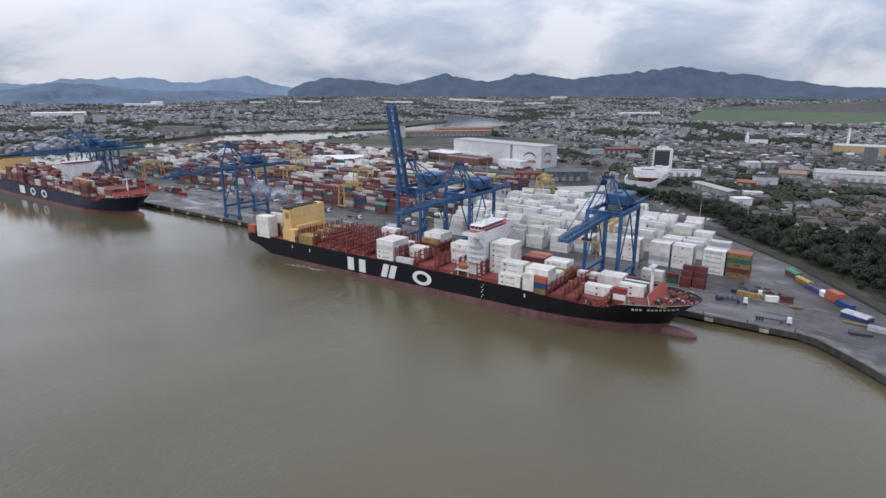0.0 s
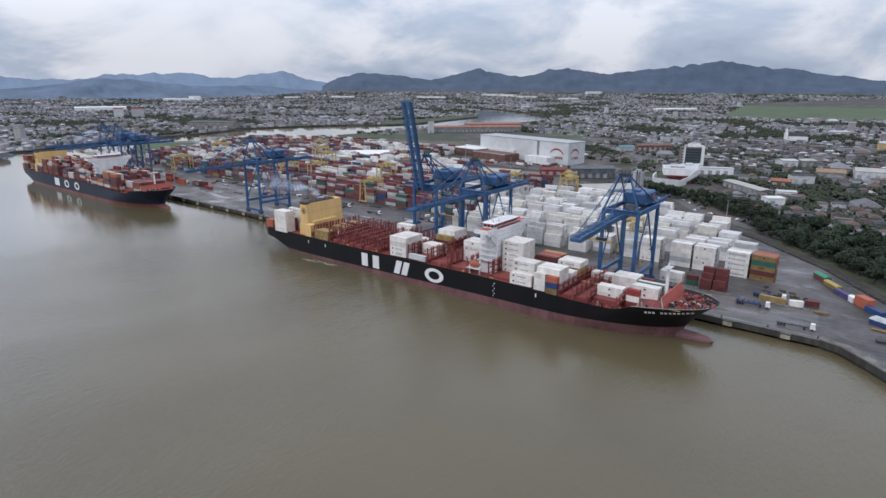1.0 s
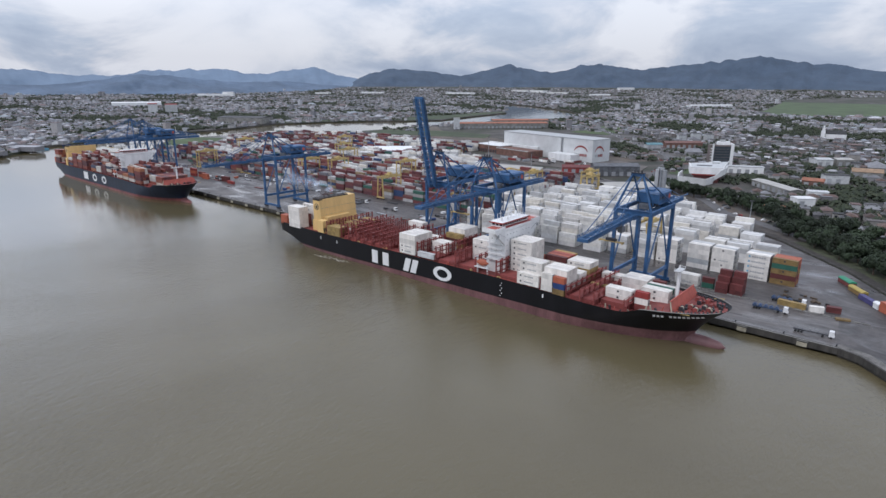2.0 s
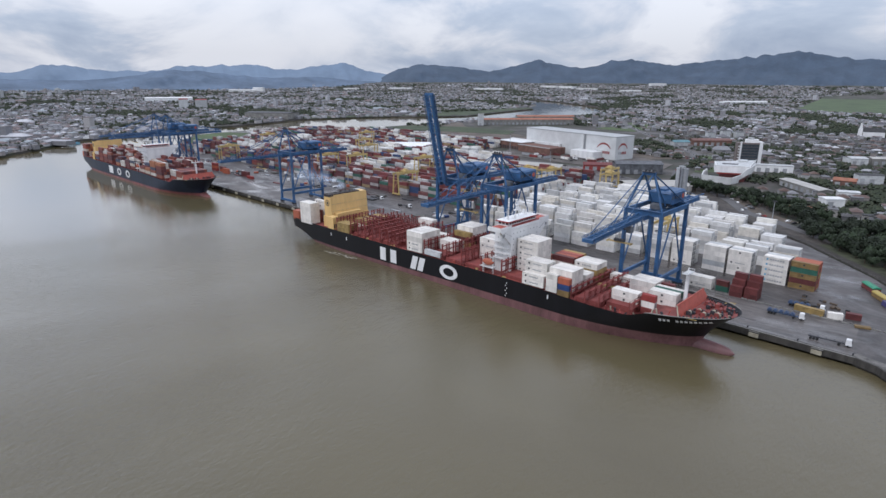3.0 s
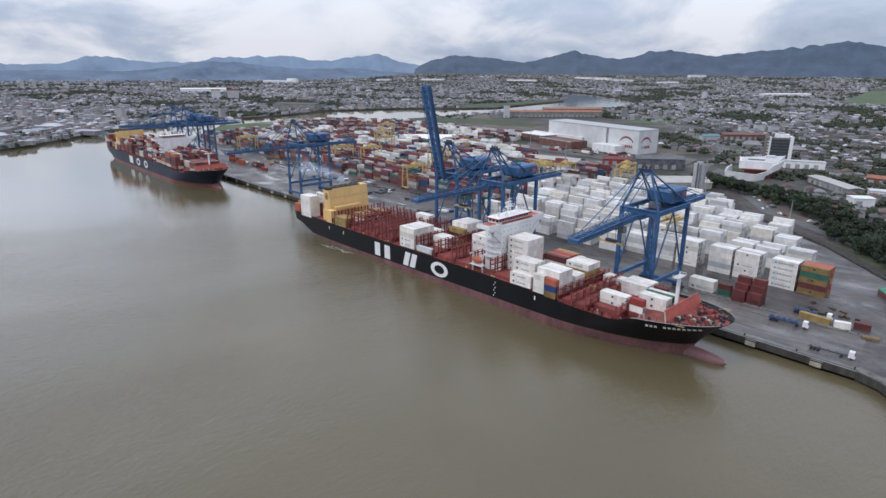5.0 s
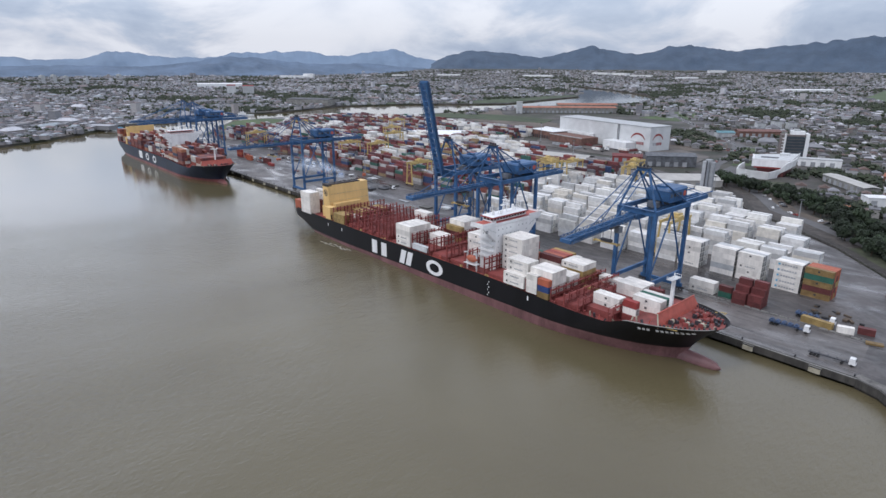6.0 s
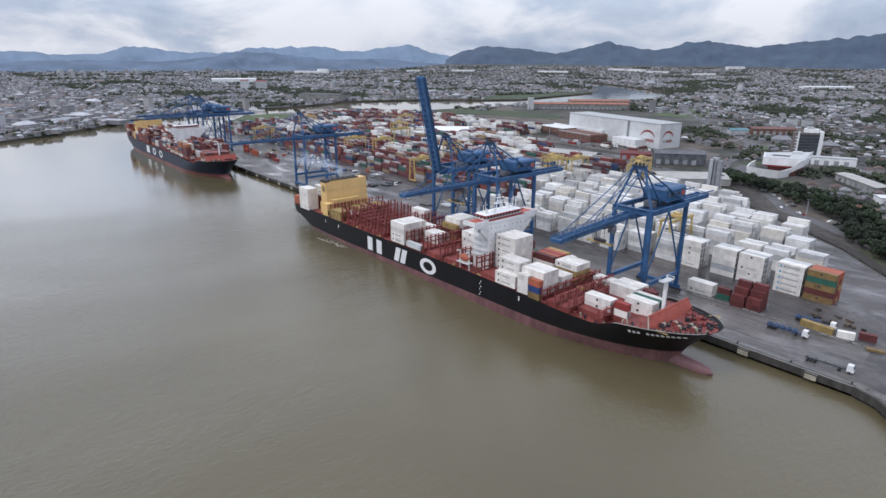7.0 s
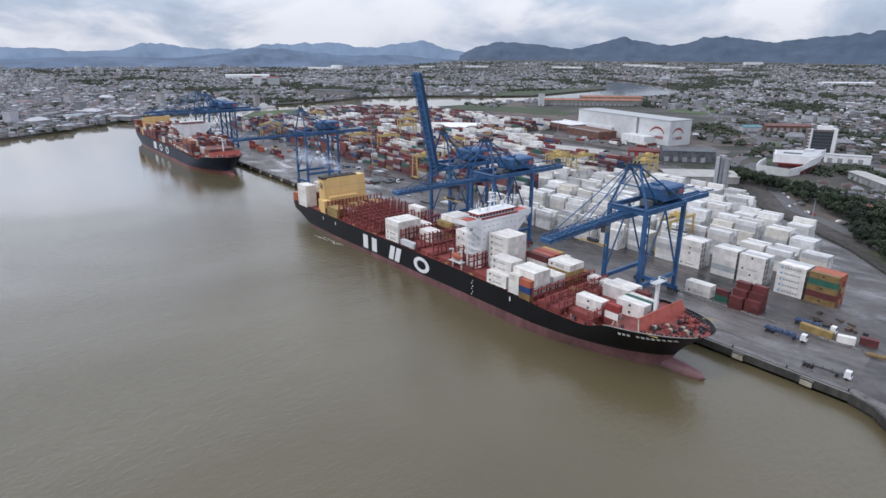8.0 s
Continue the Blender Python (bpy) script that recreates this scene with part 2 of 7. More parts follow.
# ---- water, land and hills ----
WATER = bpy.data.materials.new("silty_river_water")
WATER.use_nodes = True
wt = WATER.node_tree
wp = wt.nodes["Principled BSDF"]
wp.inputs["Roughness"].default_value = 0.15
wp.inputs["IOR"].default_value = 1.5
wc = wt.nodes.new("ShaderNodeTexCoord")
silt = node(wt, "ShaderNodeTexNoise", Scale=0.006, Detail=4.0, Roughness=0.55, Distortion=0.6)
wt.links.new(wc.outputs["Object"], silt.inputs["Vector"])
silt_tone = ramp(wt, [(0.3, (0.087, 0.072, 0.038)), (0.7, (0.111, 0.093, 0.050))])
wt.links.new(silt.outputs["Fac"], silt_tone.inputs[0])
wt.links.new(silt_tone.outputs[0], wp.inputs["Base Color"])
ripples = node(wt, "ShaderNodeTexNoise", Scale=0.48, Detail=6.0, Roughness=0.66)
swell = node(wt, "ShaderNodeTexNoise", Scale=0.07, Detail=2.0)
stretch = wt.nodes.new("ShaderNodeMapping")
stretch.inputs["Scale"].default_value = (1.0, 0.5, 1.0)
stretch.inputs["Rotation"].default_value = (0, 0, radians(25))
wt.links.new(wc.outputs["Object"], stretch.inputs[0])
wt.links.new(stretch.outputs[0], ripples.inputs["Vector"]); wt.links.new(stretch.outputs[0], swell.inputs["Vector"])
waves = wt.nodes.new("ShaderNodeMath"); waves.operation = "MULTIPLY_ADD"; waves.inputs[1].default_value = 1.2
wt.links.new(swell.outputs["Fac"], waves.inputs[0]); wt.links.new(ripples.outputs["Fac"], waves.inputs[2])
wb = node(wt, "ShaderNodeBump", Strength=0.9)
gust = node(wt, "ShaderNodeTexNoise", Scale=0.004, Detail=3.0, Roughness=0.6, Distortion=0.8)
wt.links.new(stretch.outputs[0], gust.inputs["Vector"])
breeze = wt.nodes.new("ShaderNodeMapRange")
breeze.inputs["From Min"].default_value, breeze.inputs["From Max"].default_value = 0.36, 0.62
breeze.inputs["To Min"].default_value, breeze.inputs["To Max"].default_value = 0.17, 0.62
wt.links.new(gust.outputs["Fac"], breeze.inputs["Value"])
wxyz = wt.nodes.new("ShaderNodeSeparateXYZ")
wt.links.new(wc.outputs["Object"], wxyz.inputs[0])
shelter = wt.nodes.new("ShaderNodeMapRange"); shelter.interpolation_type = "SMOOTHSTEP"
shelter.inputs["From Min"].default_value, shelter.inputs["From Max"].default_value = -620.0, 60.0
shelter.inputs["To Min"].default_value, shelter.inputs["To Max"].default_value = 0.07, 1.0
wt.links.new(wxyz.outputs[0], shelter.inputs["Value"])
slick = wt.nodes.new("ShaderNodeMapRange")
slick.inputs["From Min"].default_value, slick.inputs["From Max"].default_value = -700.0, -100.0
slick.inputs["To Min"].default_value, slick.inputs["To Max"].default_value = 0.04, 0.15
wt.links.new(wxyz.outputs[0], slick.inputs["Value"])
wt.links.new(slick.outputs[0], wp.inputs["Roughness"])
chop = wt.nodes.new("ShaderNodeMath"); chop.operation = "MULTIPLY"
wt.links.new(breeze.outputs[0], chop.inputs[0]); wt.links.new(shelter.outputs[0], chop.inputs[1])
wt.links.new(chop.outputs[0], wb.inputs["Distance"])
wt.links.new(waves.outputs[0], wb.inputs["Height"])
wt.links.new(wb.outputs[0], wp.inputs["Normal"])
REACH = 4900.0


def arc(a0, a1, n=24, r=REACH):
    return [(r * math.cos(radians(a0 + (a1 - a0) * i / n)), r * math.sin(radians(a0 + (a1 - a0) * i / n))) for i in range(n + 1)]


sheet("water", arc(0, 360, 64)[:-1], 0.0, WATER, "calm brown silty river water reflecting a cloudy sky")

LAND = bpy.data.materials.new("town_ground")
LAND.use_nodes = True
lt = LAND.node_tree
lp = lt.nodes["Principled BSDF"]
lp.inputs["Roughness"].default_value = 0.9
lc = lt.nodes.new("ShaderNodeTexCoord")
plots = node(lt, "ShaderNodeTexNoise", Scale=0.011, Detail=8.0, Roughness=0.7)
yards = node(lt, "ShaderNodeTexVoronoi", Scale=0.035)
lt.links.new(lc.outputs["Object"], plots.inputs["Vector"]); lt.links.new(lc.outputs["Object"], yards.inputs["Vector"])
greens = ramp(lt, [(0.36, (0.10, 0.097, 0.096)), (0.46, (0.066, 0.060, 0.055)), (0.53, (0.044, 0.046, 0.034)), (0.62, (0.030, 0.038, 0.023))])
lt.links.new(plots.outputs["Fac"], greens.inputs[0])
soil = ramp(lt, [(0.0, (0.6, 0.6, 0.6)), (1.0, (1.25, 1.2, 1.15))])
lt.links.new(yards.outputs["Color"], soil.inputs[0])
lm = lt.nodes.new("ShaderNodeMixRGB"); lm.blend_type = "MULTIPLY"; lm.inputs[0].default_value = 1
lt.links.new(greens.outputs[0], lm.inputs[1]); lt.links.new(soil.outputs[0], lm.inputs[2])
lt.links.new(lm.outputs[0], lp.inputs["Base Color"])

BEND = [(188, 0), (196, -3), (203, -10), (213, -20.5), (222, -31), (300, -118)]
EAST_BANK = BEND + [(700, -420), (4200, -2600)]
WEST_BANK = [(-660, 0), (-740, 120), (-870, 212), (-884, 274), (-885, 373), (-855, 477), (-765, 556), (-756, 678), (-735, 850), (-742, 1133), (-669, 1232), (-697, 1423), (-875, 1662), (-1188, 1896), (-1420, 2010)]
FAR_BANK = [(-600, -700), (-737, -170), (-784, -99), (-877, -6), (-927, 32), (-942, 92), (-1000, 265), (-1015, 360), (-1039, 456), (-1082, 574), (-1046, 700), (-992, 815), (-912, 894), (-876, 970), (-910, 1150), (-948, 1380), (-1075, 1540), (-1325, 1892), (-1420, 2010)]
sheet("ground", EAST_BANK + arc(-30, 119)[1:] + list(reversed(WEST_BANK)), 3.4, LAND, "town ground of grey lots and green plots", 6.0)
sheet("ground", list(reversed(FAR_BANK)) + [(-300, -4800)] + list(reversed(arc(119, 255)))[1:], 3.0, LAND, "far river bank with town ground and green plots", 6.0)


def plain_z(x, y):
    """Height of the land: flat near the river, rising gently towards the hills."""
    west_end = max(0.0, min(1.0, (math.degrees(math.atan2(y, x)) - 139) / 12))
    return 3.4 + (47.0 - 36.0 * west_end) * max(0.0, min(1.0, (math.hypot(x, y) - 3150) / 1150)) ** 1.15


b = Mesh()
for i in range(61):
    for j in range(9):
        q, r = radians(50 + 150 * i / 60), 3130 + 1320 * j / 8
        b.v.append((r * math.cos(q), r * math.sin(q), plain_z(r * math.cos(q), r * math.sin(q)) - 0.2 + 0.3 * (j > 0)))
b.f = [(9 * i + j, 9 * i + j + 1, 9 * i + j + 10, 9 * i + j + 9) for i in range(60) for j in range(8)]
tagged(part("ground", b, LAND), "town plain rising gently to the hills", "", "", "structure")

# Distance haze is painted into these hill colours, palest on the rear ridge.
HILL = material("hazed_wooded_hills", (0.060, 0.086, 0.124), 1.0, var=0.2, size=120)
MID_HILL = material("haze_grey_mid_hills", (0.098, 0.138, 0.198), 1.0, var=0.3, size=200)
HAZE_HILL = material("haze_blue_far_hills", (0.155, 0.21, 0.285), 1.0, var=0.15, size=500)


def ridge(name, a0, a1, r, base, tops, rough, mat, label):
    """A chain of rounded hills along an arc: tops are (angle, width, height)."""
    b = Mesh()
    n, rows = 440, 9
    for i in range(n + 1):
        a = a0 + (a1 - a0) * i / n
        h = base + sum(t * math.exp(-((a - c) / w) ** 2) for c, w, t in tops)
        h *= 1 + rough * noise.fractal((a * 0.7, 3.1, r * 0.01), 0.9, 2.1, 5)
        fade = min(1, max(0, (a - a0)) / 3, max(0, (a1 - a)) / 3) ** 0.7
        for j in range(rows):
            s = j / (rows - 1)
            rr = r - 650 * (1 - s) + 340 * s * (1 - s) * noise.fractal((a * 0.4 + s * 1.4, 8.0 + s * 2.0, r * 0.01), 0.8, 2.0, 3)
            z = max(0.2, h * fade) * s ** 1.3 * (1 + 0.35 * (1 - s) * noise.noise((a * 1.6, s * 4, 7.0)))
            b.v.append((rr * math.cos(radians(a)), rr * math.sin(radians(a)), z + 2))
    for i in range(n):
        for j in range(rows - 1):
            k = i * rows + j
            b.f.append((k, k + 1, k + rows + 1, k + rows))
    ob = part(name, b, mat)
    for p in ob.data.polygons:
        p.use_smooth = True
    return tagged(ob, label, "", "", "structure")


ridge("backdrop", 55, 141.5, 4700, 118, [(135, 4, 62), (124.5, 3.0, 96), (116, 3.6, 104), (109, 3.2, 72), (103, 4.2, 132), (96.5, 4.5, 74), (66, 8, 60)], 0.10, HILL, "dark wooded hills behind the town, tinted for haze")
ridge("backdrop", 136, 205, 4870, 100, [(144.6, 3.2, 92), (152.5, 3.2, 76), (157.5, 2.5, 52), (168.2, 2.0, 66), (163, 4, 22), (180, 6, 30)], 0.12, HAZE_HILL, "far hills painted pale blue for haze")
ridge("backdrop", 138, 205, 4400, 48, [(158.5, 5.2, 78), (147.0, 4.0, 34), (152.5, 1.8, 14), (173, 6, 22)], 0.10, MID_HILL, "wooded hills across the river painted haze blue-grey")

# ---- terminal ground ----
QUAY = 3.8
ASPHALT = material("worn_wet_asphalt", (0.079, 0.071, 0.068), 0.6, var=0.6, size=30, bump=0.01)
st_map = ASPHALT.node_tree
worn = st_map.nodes.new("ShaderNodeMapping")
worn.inputs["Scale"].default_value = (0.035, 0.75, 1.0)
worn.inputs["Rotation"].default_value = (0, 0, radians(-2))
wear_at = st_map.nodes.new("ShaderNodeTexCoord")
st_map.links.new(wear_at.outputs["Object"], worn.inputs[0])
wear = node(st_map, "ShaderNodeTexNoise", Scale=1.0, Detail=6.0, Roughness=0.7)
st_map.links.new(worn.outputs[0], wear.inputs["Vector"])
wear_tone = ramp(st_map, [(0.32, (0.78, 0.77, 0.76)), (0.5, (1.0, 1.0, 1.0)), (0.68, (1.22, 1.21, 1.20))])
st_map.links.new(wear.outputs["Fac"], wear_tone.inputs[0])
wear_mix = st_map.nodes.new("ShaderNodeMixRGB"); wear_mix.blend_type = "MULTIPLY"; wear_mix.inputs[0].default_value = 1
asphalt_skin = st_map.nodes["Principled BSDF"].inputs["Base Color"]
st_map.links.new(asphalt_skin.links[0].from_socket, wear_mix.inputs[1]); st_map.links.new(wear_tone.outputs[0], wear_mix.inputs[2])
st_map.links.new(wear_mix.outputs[0], asphalt_skin)
puddle = node(st_map, "ShaderNodeTexNoise", Scale=0.045, Detail=6.0, Roughness=0.6, Distortion=0.8)
puddle_at = st_map.nodes.new("ShaderNodeMapping")
puddle_at.inputs["Scale"].default_value = (0.45, 1.0, 1.0)
st_map.links.new(wear_at.outputs["Object"], puddle_at.inputs[0]); st_map.links.new(puddle_at.outputs[0], puddle.inputs["Vector"])
wetness = ramp(st_map, [(0.46, (0.62, 0.62, 0.62)), (0.56, (0.34, 0.34, 0.34)), (0.63, (0.10, 0.10, 0.10))])
st_map.links.new(puddle.outputs["Fac"], wetness.inputs[0])
st_map.links.new(wetness.outputs[0], st_map.nodes["Principled BSDF"].inputs["Roughness"])
FENCE_LINE = [(222, 50), (175, 122), (130, 172), (51, 232), (24, 273), (-60, 330), (-160, 372)]
sheet("pavement", [(-660, 0)] + BEND + [(300, -10)] + FENCE_LINE + [(-300, 372), (-420, 520), (-740, 545), (-850, 470), (-878, 370), (-876, 280), (-862, 218), (-736, 122)], QUAY, ASPHALT, "worn grey asphalt and concrete container yard", 5.0)


APRON = ASPHALT.copy()
APRON.name = "worn_quay_concrete"
for n in APRON.node_tree.nodes:
    if n.type == "VECT_MATH" and n.operation == "SCALE" and n.inputs[0].default_value[0] < 1:
        n.inputs[0].default_value = (0.112, 0.101, 0.094)
sheet("quay_deck", [(-655, 1.4), (187, 1.4), (183, 36.4), (-655, 36.4)], QUAY + 0.03, APRON, "worn pale concrete deck along the quay", 0.2)
# Near-black colour carries the shade on the water face; streaks vary it.
QUAY_FACE = material("shade_darkened_quay_face", (0.05, 0.046, 0.04), 0.85, var=0.6, size=4, streak=True)


def quay_wall():
    b = Mesh()
    b.box(-660, 188, -0.25, 1.3, 0.9, QUAY + 0.12)
    ob = part("quay_edge", b, QUAY_FACE)
    tagged(ob, "stained concrete quay edge with face darkened for shade", "", "", "structure")
    b = Mesh()
    for (ax, ay), (bx, by) in zip(BEND, BEND[1:]):
        b.bar((ax, ay, 2.4), (bx, by, 2.4), 0.9, 3.1)
    tagged(part("quay_edge", b, QUAY_FACE), "concrete quay edge darkened for shade, curving off to the bank", "", "", "structure")
    tagged(part("quay_coping", Mesh().box(-660, 188, -0.32, 0.25, QUAY + 0.02, QUAY + 0.22), LIGHT_CONCRETE), "thin pale concrete coping along the quay edge", "", "", "structure")
    for y in (4.4, 5.6, 34.4, 35.6):
        b = Mesh().box(-640, 188, y - 0.06, y + 0.06, QUAY, QUAY + 0.05)
        tagged(part("crane_rail", b, DARK), "dark steel crane rail set in the quay", "", "", "structure")


quay_wall()


def fender(x):
    thing = new("quay_fender")
    tagged(thing, "faded yellow fender panel on the quay face", "fender", "fenders along the quay")
    part("panel", Mesh().box(-2.0, 2.0, -1.25, -0.85, 0.5, 2.3), FENDER, thing)
    for dx in (-1.5, 1.5):
        part("rubber_cone", Mesh().tube((dx, -0.9, 1.6), (dx, -0.26, 1.6), 0.55, 0.75), RUBBER, thing)
    part("cap", Mesh().box(-2.2, 2.2, -0.9, 0.4, 2.75, 2.95), LIGHT_CONCRETE, thing)
    thing.matrix_basis = pose(x, 0, 0.6)
    return thing


first = fender(150.4)
for x in [174.8] + [126 - 24.4 * i for i in range(32)]:
    copy_thing(first, pose(x, 0, 0.6))

# ---- containers ----


def comb(l, start, step, z0, z1):
    """One flat painted bar with a toothed upper edge on a container's side."""
    line = [(l * start, z0), (l * (start + 5 * step + 0.7 * step), z0)]
    for i in reversed(range(6)):
        a, c = l * (start + i * step), l * (start + i * step + 0.7 * step)
        line += [(c, z1), (a, z1)]
        if i:
            line += [(a, z0 + 0.12), (a - 0.3 * step * l, z0 + 0.12)]
    b = Mesh()
    n = len(line)
    b.v = [(x, 0.03, z) for x, z in line] + [(x, 0.055, z) for x, z in line]
    b.f = [tuple(range(n)), tuple(reversed(range(n, 2 * n)))] + [((i + 1) % n, i, n + i, n + (i + 1) % n) for i in range(n)]
    return b.data("painted_bar", GREY)


def container_meshes(colour, reefer=False, length=12.4, mark="", doors_fore=False):
    """Shared meshes of one container: ribbed body, doors, corner frame, and a cooling unit where it has one."""
    w, h, l = 2.44, 2.88, length
    ribs = 0 if reefer else 13
    near, far_side = [(0.06, 0.07)], []
    for i in range(ribs):
        x = 0.5 + (l - 1.0) * i / (ribs - 1)
        near += [(x - 0.2, 0.09), (x - 0.12, 0.03), (x + 0.12, 0.03), (x + 0.2, 0.09)]
    near.append((l - 0.06, 0.07))
    far_side = [(x, w - y) for x, y in reversed(near)]
    body = Mesh().prism(near + far_side, 0.12, h - 0.06)
    rails = Mesh()
    for x in (0, l - 0.16):
        for y in (0, w - 0.16):
            rails.box(x, x + 0.16, y, y + 0.16, 0, h)
    for z in (0, h - 0.14):
        for y in (0, w - 0.12):
            rails.box(0.16, l - 0.16, y, y + 0.12, z, z + 0.14)
        for x in (0, l - 0.12):
            rails.box(x, x + 0.12, 0.16, w - 0.16, z, z + 0.14)
    out = [("body", body.data("container_body", colour)), ("corner_frame", rails.data("container_frame", colour))]
    e, s = (l, 1) if doors_fore else (0, -1)
    face = [(0.2, 0.03)]
    for y0, y1 in ((0.2, w / 2 - 0.04), (w / 2 + 0.04, w - 0.2)):
        for q in (0.3, 0.7):
            yy = y0 + (y1 - y0) * q
            face += [(yy - 0.04, 0.03), (yy - 0.04, 0.1), (yy + 0.04, 0.1), (yy + 0.04, 0.03)]
        if y0 < 1:
            face += [(w / 2 - 0.04, 0.03), (w / 2 - 0.04, -0.02), (w / 2 + 0.04, -0.02), (w / 2 + 0.04, 0.03)]
    face += [(w - 0.2, 0.03), (w - 0.2, -0.05), (0.2, -0.05)]
    plan = [(e + s * d, y) for y, d in face]
    doors = Mesh().prism(plan if s < 0 else list(reversed(plan)), 0.2, h - 0.2)
    out.append(("door", doors.data("container_door", colour)))
    if reefer and not doors_fore:
        unit = Mesh().box(l - 0.06, l + 0.02, 0.2, w - 0.2, 0.16, h - 0.2)
        out.append(("cooling_unit", unit.data("cooling_unit", PALE_GREY)))
        fan = Mesh().tube((l, w / 2, h - 0.85), (l + 0.07, w / 2, h - 0.85), 0.52, n=10)
        fan.box(l, l + 0.07, 0.3, w - 0.3, 0.25, 1.2).box(l, l + 0.06, 0.25, 0.75, 1.35, 2.0)
        out.append(("fan_grille", fan.data("fan_grille", GRILLE)))
    if mark == "bars":
        out.append(("painted_patch", Mesh().box(l * 0.13, l * 0.205, 0.03, 0.055, 1.0, 1.95).data("painted_patch", DARK)))
        out.append(("painted_bar", comb(l, 0.34, 0.07, 1.15, 1.75)))
    elif mark == "blue":
        out.append(("painted_patch", Mesh().box(l * 0.12, l * 0.20, 0.03, 0.055, 0.9, 1.9).data("painted_patch", SKY_BLUE)))
        out.append(("painted_bar", comb(l, 0.26, 0.1, 1.0, 1.8)))
    elif mark == "badge":
        out.append(("painted_patch", Mesh().box(l * 0.45, l * 0.53, 0.01, 0.035, 1.2, 2.1).data("painted_patch", DARK)))
    return out


KITS = {
    "white": (container_meshes(REEFER, True), "white refrigerated shipping container"),
    "barred": (container_meshes(REEFER, True, mark="bars"), "white refrigerated shipping container with dark bars"),
    "badged": (container_meshes(REEFER, True, mark="badge"), "white refrigerated container with a dark badge"),
    "patched": (container_meshes(REEFER, True, mark="blue"), "white refrigerated shipping container with a blue patch"),
    "deck": (container_meshes(REEFER, True, doors_fore=True), "white refrigerated container with shut doors"),
    "deck_barred": (container_meshes(REEFER, True, mark="bars", doors_fore=True), "white container with dark badge and bars"),
    "deck_badged": (container_meshes(REEFER, True, mark="badge", doors_fore=True), "white refrigerated container with a dark badge"),
    "pale": (container_meshes(PALE_GREY, True), "pale grey refrigerated shipping container"),
    "cream": (container_meshes(OCHRE, mark="badge"), "ochre yellow shipping container with a dark badge"),
    "grey": (container_meshes(GREY), "grey shipping container"),
    "maroon": (container_meshes(MAROON), "dark red shipping container"),
    "red": (container_meshes(RED), "red shipping container"),
    "orange": (container_meshes(ORANGE), "orange shipping container"),
    "green": (container_meshes(GREEN), "green shipping container"),
    "blue": (container_meshes(NAVY), "dark blue shipping container"),
    "ochre": (container_meshes(TAN), "ochre yellow shipping container"),
    "white20": (container_meshes(REEFER, True, 6.1), "short white shipping container"),
    "blue20": (container_meshes(NAVY, False, 6.1), "short dark blue shipping container"),
    "ochre20": (container_meshes(OCHRE, False, 6.1), "short ochre yellow shipping container"),
    "orange20": (container_meshes(ORANGE, False, 6.1), "short orange shipping container"),
    "maroon20": (container_meshes(MAROON, False, 6.1), "short dark red shipping container"),
    "green20": (container_meshes(GREEN, False, 6.1), "short green shipping container"),
    "grey20": (container_meshes(GREY, False, 6.1), "short grey shipping container"),
    "red20": (container_meshes(RED, False, 6.1), "short red shipping container"),
}


def container(kit, m, where, group):
    meshes, label = KITS[kit]
    thing = new("shipping_container")
    tagged(thing, label + " " + where, "container", group)
    thing.matrix_basis = m
    for name, me in meshes:
        part(name, me, None, thing)
    return thing


def stack(kits, x, y, z=QUAY, turn=0.0, where="stacked in the yard", group="containers in the yard", base=None):
    for i, k in enumerate(kits):
        m = pose(x, y, z + 2.9 * i, 0, 0, turn)
        container(k, base @ m if base else m, where, group)


# ---- container ships ----


def smooth(a):
    a = max(0.0, min(1.0, a))
    return a * a * (3 - 2 * a)


HALF = 21.2


def sag(x):
    """How much lower the fore deck lies than the deck amidships."""
    return 1.9 * smooth((x - 30) / 80)


def deck_edge(x):
    return 14.2 - sag(x) + 3.2 * smooth((x - 110) / 11) + 1.8 * max(0.0, (x - 120) / 30)


def stem(z):
    """Where the raked stem lies at a height."""
    f = max(0.0, min(1.0, (z - 1) / 16.3))
    return 136.5 + 14.0 * f ** 1.5


def hull_half(x, z):
    """Half the breadth of the hull at a station and a height."""
    f = max(0.0, min(1.0, (z + 3) / 22))
    b = HALF
    start, end = 66 + 34 * f, stem(z)
    if x > start:
        b *= max(0.0, 1 - min(1.0, (x - start) / (end - start)) ** (1.6 + 1.2 * f)) ** (0.76 - 0.27 * f)
    if x < -70:
        s = (-70 - x) / 80
        b *= 1 - (0.30 * (1 - f) ** 1.2 + 0.12 * f) * s ** 2.2
    return b


def keel(x):
    return -3.0 + 10.5 * smooth((-100 - x) / 52)


